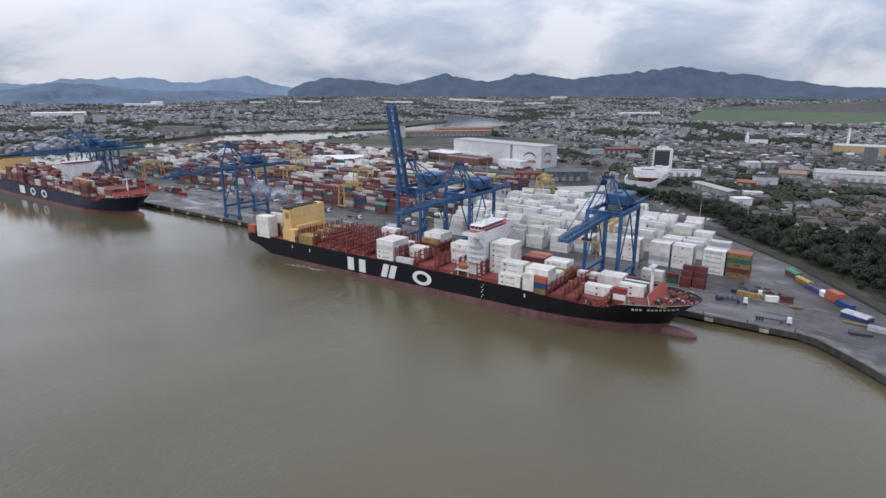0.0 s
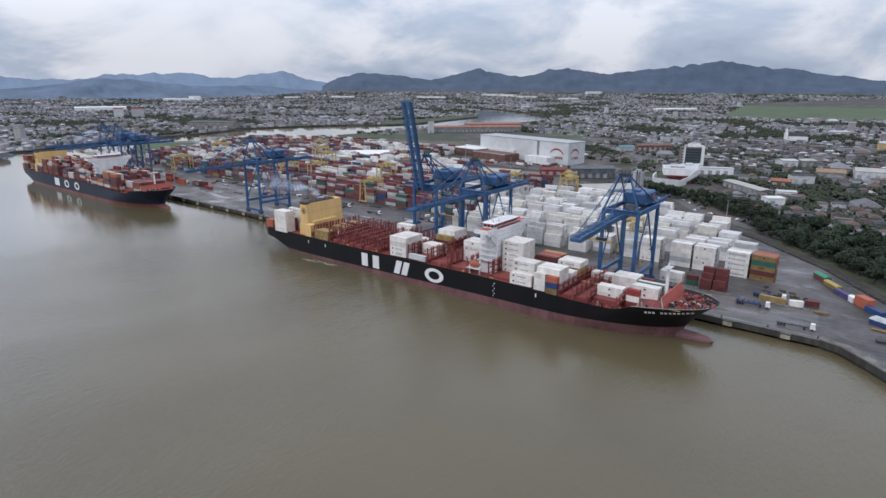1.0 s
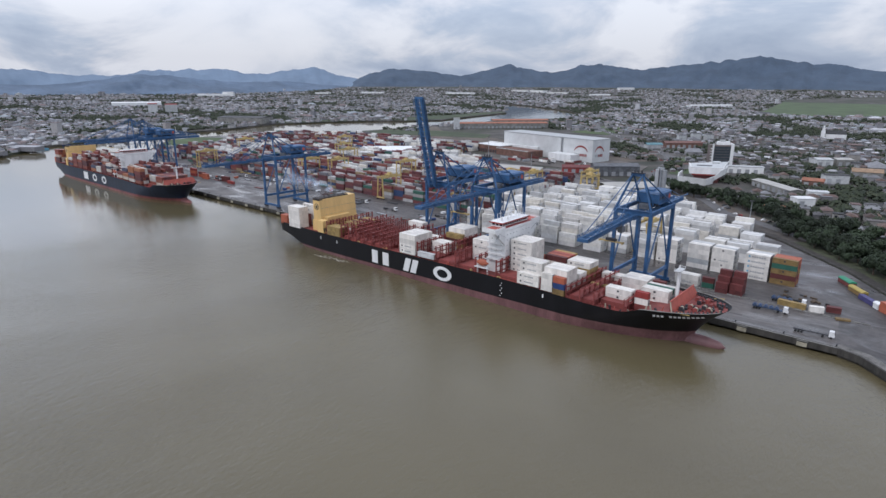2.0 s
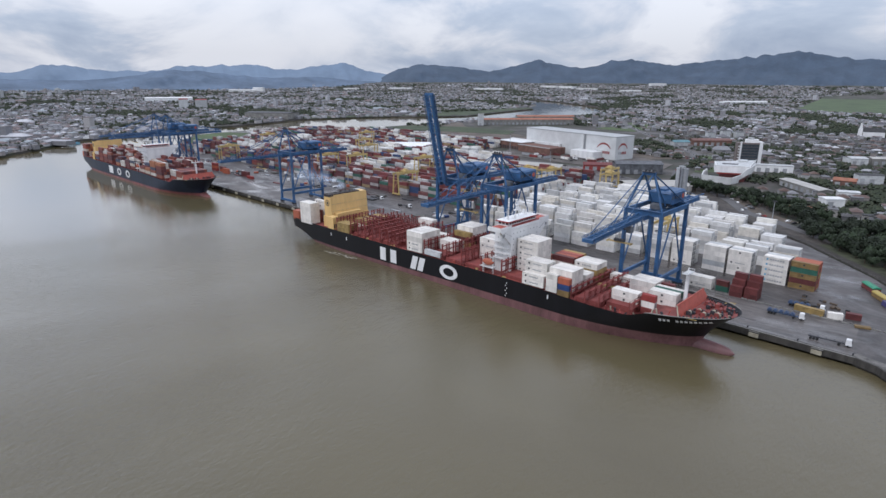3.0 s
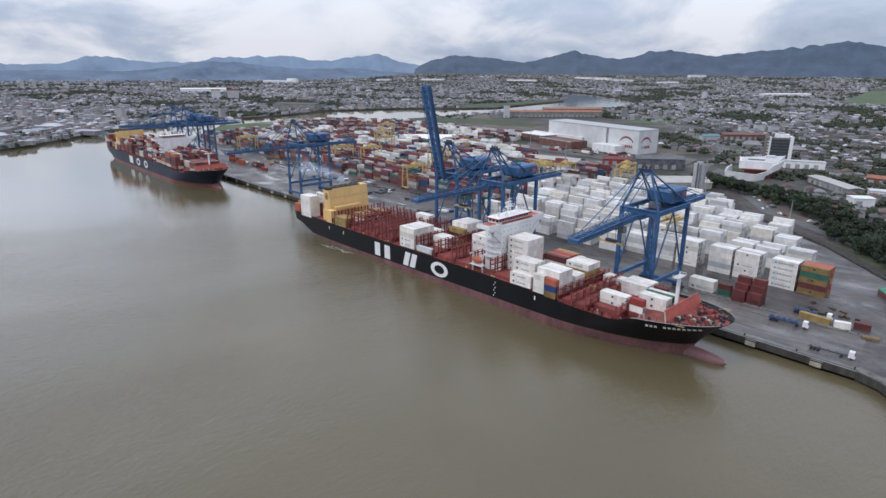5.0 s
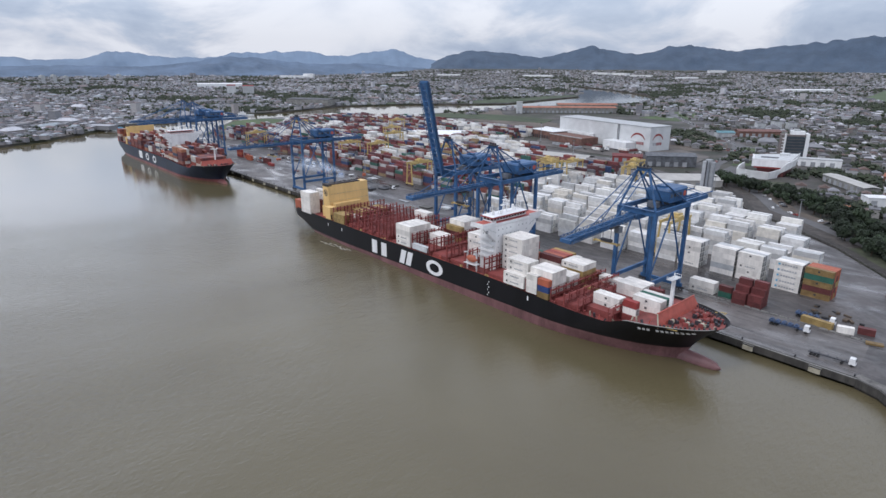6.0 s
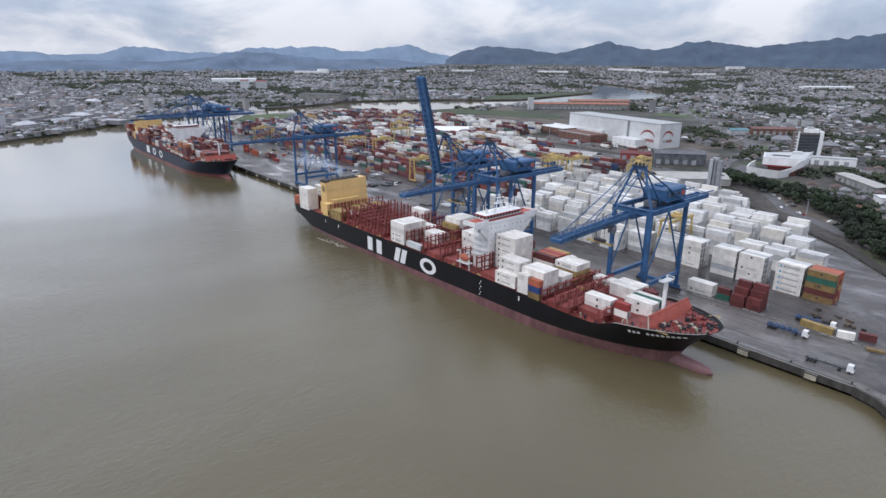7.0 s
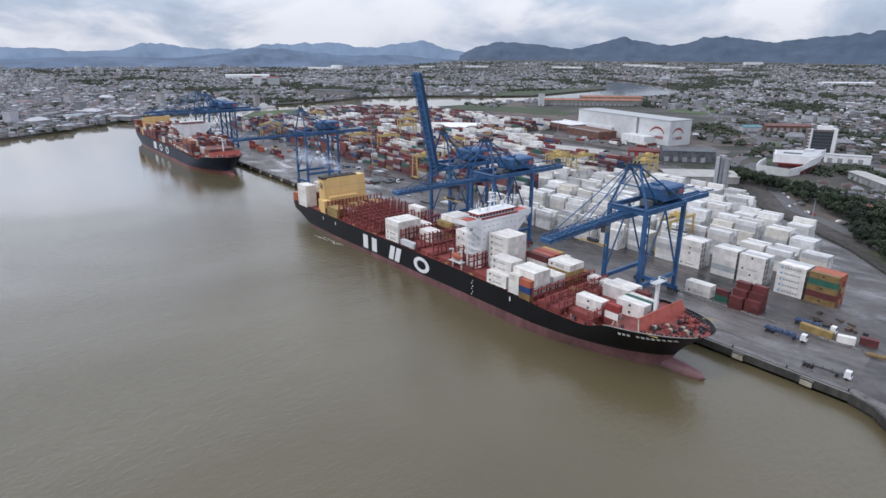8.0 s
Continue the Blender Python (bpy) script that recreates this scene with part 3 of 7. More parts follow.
def hull_shell():
    """Plating in rows of equal height; forward of x = 60 each row runs up to the stem."""
    b = Mesh()
    n1, n2, rows = 70, 44, 15
    cols = n1 + n2
    for side in (-1, 1):
        k = len(b.v)
        for i in range(cols + 1):
            for j in range(rows):
                q = j / (rows - 1)
                x = -150 + 210 * i / n1 if i <= n1 else 0
                if i > n1:
                    u = 1 - (1 - (i - n1) / n2) ** 1.6
                    x = 60
                    for _ in range(4):
                        z = keel(x) + (deck_edge(x) - keel(x)) * q
                        x = 60 + (stem(z) - 60) * u
                z = keel(x) + (deck_edge(x) - keel(x)) * q
                b.v.append((x, side * hull_half(x, z), z))
        for i in range(cols):
            for j in range(rows - 1):
                q = (k + i * rows + j, k + (i + 1) * rows + j, k + (i + 1) * rows + j + 1, k + i * rows + j + 1)
                b.f.append(q if side < 0 else tuple(reversed(q)))
    n = (cols + 1) * rows
    for j in range(rows - 1):
        b.f.append((j, j + 1, n + j + 1, n + j))
    return b


def painted_hull(name, top, boot, line, slope):
    """Topside paint over boot-topping paint, parted along a straight line."""
    m = material(name, top, 0.45, var=0.45, size=8, streak=True, spec=0.3)
    t = m.node_tree
    p = t.nodes["Principled BSDF"]
    gain = p.inputs["Base Color"].links[0].from_node.inputs["Scale"].links[0].from_socket
    c = t.nodes.new("ShaderNodeTexCoord")
    s = t.nodes.new("ShaderNodeSeparateXYZ")
    t.links.new(c.outputs["Object"], s.inputs[0])
    rise = t.nodes.new("ShaderNodeMath"); rise.operation = "MULTIPLY_ADD"; rise.inputs[1].default_value = -slope
    t.links.new(s.outputs[0], rise.inputs[0]); t.links.new(s.outputs[2], rise.inputs[2])
    over = t.nodes.new("ShaderNodeMath"); over.operation = "GREATER_THAN"; over.inputs[1].default_value = line
    t.links.new(rise.outputs[0], over.inputs[0])
    mix = t.nodes.new("ShaderNodeMixRGB")
    mix.inputs[1].default_value, mix.inputs[2].default_value = (*boot, 1), (*top, 1)
    t.links.new(over.outputs[0], mix.inputs[0])
    sc = t.nodes.new("ShaderNodeVectorMath"); sc.operation = "SCALE"
    t.links.new(mix.outputs[0], sc.inputs[0]); t.links.new(gain, sc.inputs["Scale"])
    t.links.new(sc.outputs[0], p.inputs["Base Color"])
    return m


BOOT = (0.17, 0.085, 0.085)
FORE_RED = material("faded_red_forecastle_paint", (0.215, 0.056, 0.048), 0.7, var=0.4, size=4)
NEAR_HULL = painted_hull("black_topside_over_faded_red", (0.006, 0.006, 0.008), BOOT, 3.3, 0.009)
FAR_HULL = painted_hull("dark_blue_topside_over_red", (0.013, 0.020, 0.038), (0.20, 0.07, 0.065), 2.2, 0.0)
LASHING_XS = [-94.3, -79.8, -72.6, -65.3, -58.2, -51.1, -44.0, -36.9, -27.2, -12.6, 1.6, 15.6, 29.2, 42.8, 69.2, 83.5, 90.6, 97.8, 111.9]


def lashing_bridge(parent, x, width, z0, tall, post, full):
    """A cross-deck lattice: lower walkway with posts, upper walkways and rails on it."""
    w = width
    bridge = part("lashing_bridge", Mesh().box(-0.6, 0.6, -w, w, z0 + 3.0, z0 + 3.22), DECK_RED, parent, "red steel lattice lashing bridge across the deck", pose(x, 0, 0))
    heights = (z0 + 5.9, z0 + tall - 1.2) if tall > 8 else (z0 + tall - 1.0,)
    for z in heights:
        part("walkway", Mesh().box(-0.55, 0.55, -w, w, z, z + 0.22), DECK_RED, bridge)
    if full:
        for z in (z0 + 3.9, z0 + 6.8, z0 + tall - 0.2) if tall > 8 else (z0 + 3.9, z0 + tall - 0.1):
            part("rail", Mesh().bar((-0.62, -w, z), (-0.62, w, z), 0.12), DECK_RED, bridge)
    n = int(2 * w / (2.5 if full else 8.0))
    for i in range(n + 1):
        y = -w + 2 * w * i / n
        part("post", post, None, bridge, "", pose(0.4 if i % 2 else -0.4, y, z0))
        if full and i % 3 == 0 and i < n:
            part("brace", Mesh().bar((0, y, z0 + 0.2), (0, y + 2.3, z0 + 3.0), 0.18), DECK_RED, bridge)


def weld(me):
    """Joins pieces that meet edge to edge."""
    bm = bmesh.new()
    bm.from_mesh(me)
    bmesh.ops.remove_doubles(bm, verts=bm.verts, dist=0.002)
    bm.to_mesh(me)
    bm.free()


def hull_plate(name, parent, shape, x, z, mat=WHITE, label=""):
    """A flat painted mark on the near side of the hull; shape: convex pieces in x and z."""
    b = Mesh()
    for piece in shape:
        k, n = len(b.v), len(piece)
        for px, pz in piece:
            b.v.append((x + px, -hull_half(x + px, z + pz) - 0.06, z + pz))
        for px, pz in piece:
            b.v.append((x + px, -hull_half(x + px, z + pz) + 0.05, z + pz))
        b.f.append(tuple(range(k, k + n)))
        for i in range(n):
            j = (i + 1) % n
            b.f.append((k + j, k + i, k + n + i, k + n + j))
    ob = part(name, b, mat, parent, label)
    weld(ob.data)
    return ob


def ring(w, h, thick, a0, a1, n=14):
    out = []
    for i in range(n):
        p, q = radians(a0 + (a1 - a0) * i / n), radians(a0 + (a1 - a0) * (i + 1) / n)
        ci, si, cj, sj = math.cos(p), math.sin(p), math.cos(q), math.sin(q)
        r = 1 - thick
        out.append([(w / 2 * (1 + ci * r), h / 2 * (1 + si * r)), (w / 2 * (1 + ci), h / 2 * (1 + si)), (w / 2 * (1 + cj), h / 2 * (1 + sj)), (w / 2 * (1 + cj * r), h / 2 * (1 + sj * r))])
    return out


def ship(name, hull_mat, m, label, near=True):
    thing = new(name)
    tagged(thing, label, "ship", "container ships at the quay")
    thing.matrix_basis = m
    hull = part("hull", hull_shell(), hull_mat, thing, "hull with faded red boot-topping")
    for p in hull.data.polygons:
        p.use_smooth = True
    # main deck, forecastle deck and bulwark
    b = Mesh()
    xs = [-149.5 + 3.0 * i for i in range(94)]
    xs = [x for x in xs if x < 119] + [119.5]
    for x in xs:
        y = hull_half(x, 12.6 - sag(x)) - 0.5
        b.v += [(x, -y, 13.2 - sag(x)), (x, y, 13.2 - sag(x))]
    b.f = [(2 * i, 2 * i + 2, 2 * i + 3, 2 * i + 1) for i in range(len(xs) - 1)]
    part("main_deck", b, DECK_RED, thing, "red oxide painted main deck")
    b = Mesh()
    xs = [119 + 1.0 * i for i in range(31)]
    for x in xs:
        y = max(0.02, hull_half(x, deck_edge(x) - 1.0) - 0.25)
        b.v += [(x, -y, deck_edge(x) - 1.0), (x, y, deck_edge(x) - 1.0)]
    b.f = [(2 * i, 2 * i + 2, 2 * i + 3, 2 * i + 1) for i in range(len(xs) - 1)]
    k = len(b.v)
    b.v += [(119, 0.4 - hull_half(119, 11), 11.0), (119, hull_half(119, 11) - 0.4, 11.0)]
    b.f.append((0, 1, k + 1, k))
    part("forecastle_deck", b, FORE_RED, thing, "red forecastle deck with mooring gear")
    for s in (-1, 1):
        b = Mesh()
        for i in range(len(xs)):
            x0 = xs[i] - 0.5
            y0, z0 = s * hull_half(x0, deck_edge(x0)), deck_edge(x0)
            b.v += [(x0, y0 - 0.25, z0), (x0, y0 + 0.25, z0), (x0, y0 + 0.25, z0 + 0.2), (x0, y0 - 0.25, z0 + 0.2)]
            if i:
                k = 4 * i
                b.f += [(k - 4 + j, k - 4 + (j + 1) % 4, k + (j + 1) % 4, k + j) for j in range(4)]
        b.f += [(0, 1, 2, 3), tuple(reversed(range(4 * len(xs) - 4, 4 * len(xs))))]
        part("bulwark_rail", b, LIGHT_CONCRETE, thing, "pale rail along the bow bulwark")
    # bulbous bow
    b = Mesh()
    k = 0
    ring_n, st = 14, 16
    for i in range(st + 1):
        q = i / st
        x = 112 + 38.5 * q
        r = 3.5 * (1 - q ** 7) ** 0.5 * (1 - 0.18 * q) if q < 1 else 0.05
        zc = -0.9 + 0.5 * q
        for j in range(ring_n):
            a = 2 * math.pi * j / ring_n
            b.v.append((x, r * 0.92 * math.cos(a), zc + r * 1.12 * math.sin(a)))
    for i in range(st):
        for j in range(ring_n):
            jj = (j + 1) % ring_n
            b.f.append((i * ring_n + j, (i + 1) * ring_n + j, (i + 1) * ring_n + jj, i * ring_n + jj))
    b.f.append(tuple(st * ring_n + j for j in range(ring_n)))
    bulb = part("bulbous_bow", b, material("faded_red_antifouling", BOOT if near else (0.2, 0.07, 0.065), 0.55, var=0.3, size=6), thing, "faded red bulbous bow breaking the water")
    for p in bulb.data.polygons:
        p.use_smooth = True
    # hatch covers
    bays = [(-93.5, -80.5), (-79, -66), (-64.6, -51.8), (-50.4, -37.6), (-26.4, -13.4), (-12, 0.8), (2.4, 15.0), (16.4, 28.8), (42.4, 54.8), (56.0, 68.6), (69.8, 82.8), (84.2, 97.2)]
    for x0, x1 in bays:
        for y0, y1 in ((-18.6, -6.4), (-6.2, 6.2), (6.4, 18.6)):
            d = sag((x0 + x1) / 2)
            b = Mesh().box(x0, x1, y0, y1, 13.2 - d, 15.1 - d)
            b.box(x0 + 0.3, x1 - 0.3, y0 + 0.3, y1 - 0.3, 15.1 - d, 15.3 - d)
            part("hatch_cover", b, DECK_RED, thing)
    for x0, x1, w in ((98.6, 111.4, 15.5), (113, 119, 11.5)):
        part("hatch_cover", Mesh().box(x0, x1, -w, w, 11.3, 14.2), DECK_RED, thing)
    # side walkway stanchions
    b = Mesh()
    for i in range(80):
        x = -95 + 2.45 * i
        if x < 97:
            for s in (-1, 1):
                b.box(x - 0.08, x + 0.08, s * (hull_half(x, 14) - 0.5) - 0.08, s * (hull_half(x, 14) - 0.5) + 0.08, 13.2 - sag(x), 15.6 - sag(x))
    for s in (-1, 1):
        b.bar((-95, s * 20.6, 15.2), (40, s * 20.7, 15.2), 0.12)
    part("deck_railing", b, DECK_RED, thing)
    post = Mesh().box(-0.26, 0.26, -0.32, 0.32, 0, 9.4).data("lashing_post", DECK_RED)
    low = Mesh().box(-0.2, 0.2, -0.24, 0.24, 0, 6.4).data("lashing_post", DECK_RED)
    for x in LASHING_XS if near else LASHING_XS[::4]:
        w = min(19.8, hull_half(x, 14) - 1.2)
        lashing_bridge(thing, x, w, 13.4 - sag(x), 9.4 if x < 60 else 6.4, post if x < 60 else low, near)
    # vents, lockers and pipes along the side decks
    rng = random.Random(9)
    for i in range(46 if near else 6):
        x = rng.uniform(-96, 110)
        y = -(hull_half(x, 14) - rng.uniform(1.2, 2.4)) * (1 if rng.random() < 0.8 else -1)
        h = rng.uniform(0.6, 1.9)
        part("deck_locker", Mesh().box(x - rng.uniform(0.3, 1.0), x + rng.uniform(0.3, 1.0), y - 0.4, y + 0.4, 13.2 - sag(x), 13.2 - sag(x) + h), rng.choice((DECK_RED, BREAK_RED, DECK_RED, YELLOW)), thing)
    for y in (-19.9, 19.9):
        part("deck_pipe", Mesh().tube((-96, y, 13.7), (64, y, 13.7), 0.18).tube((-96, y * 0.98, 13.5), (64, y * 0.98, 13.5), 0.12), BREAK_RED, thing)
    # breakwater on the forecastle
    zb = deck_edge(130) - 1.0
    b = Mesh().hexa([(131.4, -16.2, zb), (131.8, -16.2, zb), (131.8, 16.2, zb), (131.4, 16.2, zb), (129.6, -14.2, zb + 4.9), (129.9, -14.2, zb + 4.9), (129.9, 14.2, zb + 4.9), (129.6, 14.2, zb + 4.9)])
    plate = part("breakwater", b, BREAK_RED, thing, "orange-red sloping breakwater plate")
    for y in (-12, -8, -4, 0, 4, 8, 12):
        part("stiffener", Mesh().hexa([(129.2, y - 0.1, zb), (131.3, y - 0.1, zb), (131.3, y + 0.1, zb), (129.2, y + 0.1, zb), (129.3, y - 0.1, zb + 4.6), (129.6, y - 0.1, zb + 4.6), (129.6, y + 0.1, zb + 4.6), (129.3, y + 0.1, zb + 4.6)]), DECK_RED, plate)
    part("edge_rail", Mesh().bar((129.8, -14.5, zb + 5.0), (129.8, 14.5, zb + 5.0), 0.5, 0.25), BREAK_RED, plate)
    part("edge_rail", Mesh().bar((131.6, -16.2, zb + 0.1), (129.8, -14.3, zb + 5.0), 0.45, 0.3), FENDER, plate, "pale worn edge of the plate")
    # fore mast
    b = Mesh().bar((127.6, 0, 13.0), (127.6, 0, 30.2), 1.25, 1.0)
    mast = part("fore_mast", b, WHITE, thing, "stout white fore mast with a cross platform")
    part("mast_platform", Mesh().box(126.2, 129.0, -3.4, 3.4, 30.2, 30.5), PALE_GREY, mast)
    for y in (-3.2, 3.2):
        part("platform_rail", Mesh().bar((126.3, y, 31.4), (128.9, y, 31.4), 0.12).bar((126.3, y, 30.5), (126.3, y, 31.4), 0.12).bar((128.9, y, 30.5), (128.9, y, 31.4), 0.12), WHITE, mast)
    part("mast_lamp", Mesh().tube((127.6, 0, 30.5), (127.6, 0, 32.6), 0.3, 0.2), WHITE, mast)
    # mooring gear
    rng = random.Random(4)
    rope = FENDER
    for i in range(10 if near else 4):
        x, y = 133.2 + 1.25 * i + rng.uniform(-0.3, 0.3), (-8.5, 7.5, -4.2, 3.6, -7.2, 6.6, -2.4, 1.2, -4.6, 4.2)[i]
        zz = deck_edge(x) - 1.0
        winch = part("winch", Mesh().tube((x, y - 1.1, zz + 1.0), (x, y + 1.1, zz + 1.0), 0.8), DECK_RED, thing)
        for s in (-1, 1):
            part("winch_frame", Mesh().box(x - 0.9, x + 0.9, y + s * 1.25 - 0.15, y + s * 1.25 + 0.15, zz, zz + 1.8), DARK if i % 3 == 0 else DECK_RED, winch)
        if i % 2 == 0:
            part("rope_drum", Mesh().tube((x, y - 0.6, zz + 1.0), (x, y + 0.6, zz + 1.0), 0.88), rope, winch)
        part("winch_motor", Mesh().box(x + 0.6, x + 1.8, y + 0.9, y + 2.0, zz, zz + 1.2), rng.choice((DARK, DECK_RED, MAROON)), winch)
    for i in range(26 if near else 4):
        x = 131.5 + (i // 2) * 1.35
        y = (hull_half(x, deck_edge(x) - 1.0) - 1.5) * (1 if i % 2 else -1)
        zz = deck_edge(x) - 1.0
        part("bollard", Mesh().tube((x, y, zz), (x, y, zz + 1.0), 0.4), DARK, thing)
    for i in range(34 if near else 5):
        x = rng.uniform(132.5, 147)
        y = rng.uniform(-0.8, 0.8) * hull_half(x, deck_edge(x) - 1.0)
        zz = deck_edge(x) - 1.0
        part("deck_fitting", Mesh().tube((x, y, zz), (x, y, zz + rng.uniform(0.5, 1.5)), rng.uniform(0.25, 0.6)), rng.choice((DARK, DARK, DECK_RED, DECK_RED, DARK, FENDER)), thing)
    for i in range(5):
        x = rng.uniform(133, 144)
        y = rng.uniform(-0.6, 0.6) * hull_half(x, deck_edge(x) - 1.0)
        zz = deck_edge(x) - 1.3
        part("mooring_rope", Mesh().bar((x, y, zz), (x + rng.uniform(1, 4), y + rng.uniform(-4, 4), zz + 0.3), 0.3, 0.25), LIGHT_CONCRETE, thing, "pale mooring rope")
    for x, y, l in ((133.5, -15.5, 5.0), (140.0, 12.5, 4.0)):
        zz = deck_edge(x) - 0.4
        part("gangway_rail", Mesh().bar((x, y, zz), (x + l, y + 0.6, zz + 0.2), 0.25).bar((x, y + 1.4, zz), (x + l, y + 2.0, zz + 0.2), 0.25), YELLOW, thing, "yellow hand rail")
    for y in (-2.2, 2.2):
        part("anchor_chain", Mesh().bar((136, y, deck_edge(136) - 1.3), (147, y * 0.7, deck_edge(147) - 1.3), 0.45, 0.3), DARK, thing)
    for i in range(14 if near else 2):
        x = 98 + 2.2 * i
        y = -(hull_half(x, 12) - rng.uniform(1.4, 3.0))
        zz = 13.2 - sag(x) if x < 119 else deck_edge(x) - 1.0
        part("side_fitting", Mesh().bar((x, y, zz), (x + rng.uniform(-1, 1), y + rng.uniform(-0.5, 0.5), zz + rng.uniform(0.8, 2.2)), rng.uniform(0.3, 0.8)), rng.choice((DECK_RED, BREAK_RED, DARK, FENDER)), thing)
    # accommodation tower and bridge
    X0, X1, W = 31.6, 42.2, 12.0
    b = Mesh().box(X0, X1, -W, W, 13.0, 36.4)
    tower = part("accommodation_tower", b, WHITE, thing, "white accommodation block")
    port = Mesh().box(0, 0.05, -0.28, 0.28, 0, 0.6).data("porthole", GREY)
    for k, z in enumerate([18.5 + 2.9 * i for i in range(6)]):
        for i in range(8):
            y = -W + 1.8 + i * 2.9
            if near and (i * 5 + k * 3) % 7:
                part("porthole", port, None, tower, "", pose(X1, y, z + 1.0))
        for i in range(3 if near else 0):
            part("porthole", port, None, tower, "", pose(X0 + 2.2 + i * 3.0, -W, z + 1.0, 0, 0, -90))
    for z in (20.3, 23.2, 26.1, 29.0):
        part("side_gallery", Mesh().box(X0 + 0.4, X1 - 1.0, -W - 1.7, -W, z, z + 0.2).box(X0 + 0.4, X1 - 1.0, -W - 1.75, -W - 1.65, z + 0.2, z + 1.1), WHITE, tower)
    # the bridge deck runs across the whole beam, its front wall sloping in below the wings
    part("bridge_deck", Mesh().box(X0 + 2.2, X1 + 0.05, -21.0, 21.0, 36.6, 38.0), WHITE, thing, "white bridge deck from side to side")
    for s in (-1, 1):
        wing = part("bridge_wing", Mesh().hexa([(X1 - 1.0, s * W, 29.0), (X1 + 0.02, s * W, 29.0), (X1 + 0.02, s * (W + 0.2), 29.0), (X1 - 1.0, s * (W + 0.2), 29.0), (X1 - 1.0, s * W, 36.6), (X1 + 0.02, s * W, 36.6), (X1 + 0.02, s * 20.9, 36.6), (X1 - 1.0, s * 20.9, 36.6)]), WHITE, thing, "white bridge wing wall sloping inward below")
        part("wing_rail", Mesh().box(X1 - 0.1, X1 + 0.02, s * 16.5 - 4.5, s * 16.5 + 4.5, 38.0, 38.9), WHITE, wing)
        part("wing_rail", Mesh().box(X0 + 2.4, X1 - 0.1, s * 20.95 - 0.06, s * 20.95 + 0.06, 38.0, 38.9), WHITE, wing)
        part("wing_floor", Mesh().box(X0 + 2.6, X1 - 0.2, s * 16.5 - 4.2, s * 16.5 + 4.2, 38.0, 38.06), BREAK_RED, wing, "red painted wing floor")
        part("lower_rail", Mesh().bar((X1 + 0.12, s * W, 33.2), (X1 + 0.12, s * 17.5, 36.0), 0.14), GREY, wing)
        part("wing_opening", Mesh().box(X1 + 0.02, X1 + 0.05, s * 18.3 - 0.9, s * 18.3 + 0.9, 33.9, 35.4), GREY, wing, "grey opening in the wing wall")
    b = Mesh().hexa([(X0 + 1.5, -12.0, 38.0), (X1 - 2.4, -12.0, 38.0), (X1 - 2.4, 12.0, 38.0), (X0 + 1.5, 12.0, 38.0), (X0 + 1.5, -12.2, 40.1), (X1 - 2.0, -12.2, 40.1), (X1 - 2.0, 12.2, 40.1), (X0 + 1.5, 12.2, 40.1)])
    house = part("wheelhouse", b, WHITE, thing, "white wheelhouse with a band of dark windows")
    for i in range(11):
        y = -11.2 + 2.06 * i
        part("window", Mesh().hexa([(X1 - 2.4, y, 38.7), (X1 - 2.22, y, 38.7), (X1 - 2.22, y + 1.5, 38.7), (X1 - 2.4, y + 1.5, 38.7), (X1 - 2.2, y, 39.7), (X1 - 2.02, y, 39.7), (X1 - 2.02, y + 1.5, 39.7), (X1 - 2.2, y + 1.5, 39.7)]), GLASS, house)
    for i in range(3):
        part("window", Mesh().box(X0 + 2.2 + 2.3 * i, X0 + 3.9 + 2.3 * i, -12.2, -12.06, 38.7, 39.7), GLASS, house)
    roof = part("wheelhouse_roof", Mesh().hexa([(X0 + 0.8, -12.9, 40.1), (X1 - 1.4, -12.9, 40.1), (X1 - 1.4, 12.9, 40.1), (X0 + 0.8, 12.9, 40.1), (X0 + 1.6, -11.5, 40.9), (X1 - 2.6, -11.5, 40.9), (X1 - 2.6, 11.5, 40.9), (X0 + 1.6, 11.5, 40.9)]), WHITE, house)
    part("red_trim", Mesh().box(X1 - 1.4, X1 - 1.2, -12.9, 12.9, 39.9, 40.55).box(X0 + 0.8, X1 - 1.4, -13.1, -12.9, 39.9, 40.55).box(X1 - 2.4, X1 + 0.1, -12.6, 12.6, 38.0, 38.12), RED, house, "thin red line round the roof edge")
    xm = X0 + 4.8
    b = Mesh().bar((xm - 0.2, -1.6, 40.9), (xm, -0.6, 47.5), 0.4).bar((xm - 0.2, 1.6, 40.9), (xm, 0.6, 47.5), 0.4).box(xm - 0.9, xm + 0.9, -2.6, 2.6, 44.2, 44.5).box(xm - 0.6, xm + 0.6, -1.4, 1.4, 46.8, 47.1)
    mast = part("radar_mast", b, WHITE, thing, "white radar mast with scanners")
    part("radar_scanner", Mesh().box(xm + 0.4, xm + 0.8, -2.2, 2.2, 45.3, 45.7).tube((xm + 0.6, 0, 44.5), (xm + 0.6, 0, 45.3), 0.25), WHITE, mast)
    part("radar_scanner", Mesh().box(xm - 0.2, xm + 0.2, -1.5, 1.5, 48.2, 48.5), WHITE, mast)
    part("mast_top", Mesh().tube((xm, 0, 47.1), (xm, 0, 50.6), 0.16, 0.08), WHITE, mast)
    for y, h in ((-9.5, 5.6), (9.2, 6.4), (-5.2, 3.6)):
        pole = part("signal_mast", Mesh().tube((xm + 0.6, y, 40.85), (xm + 0.6, y, 40.85 + h), 0.2, 0.1), WHITE, thing, "slim white signal mast with a crossbar")
        part("crossbar", Mesh().bar((xm + 0.6, y - 1.3, 40.85 + h * 0.7), (xm + 0.6, y + 1.3, 40.85 + h * 0.7), 0.16), WHITE, pole)
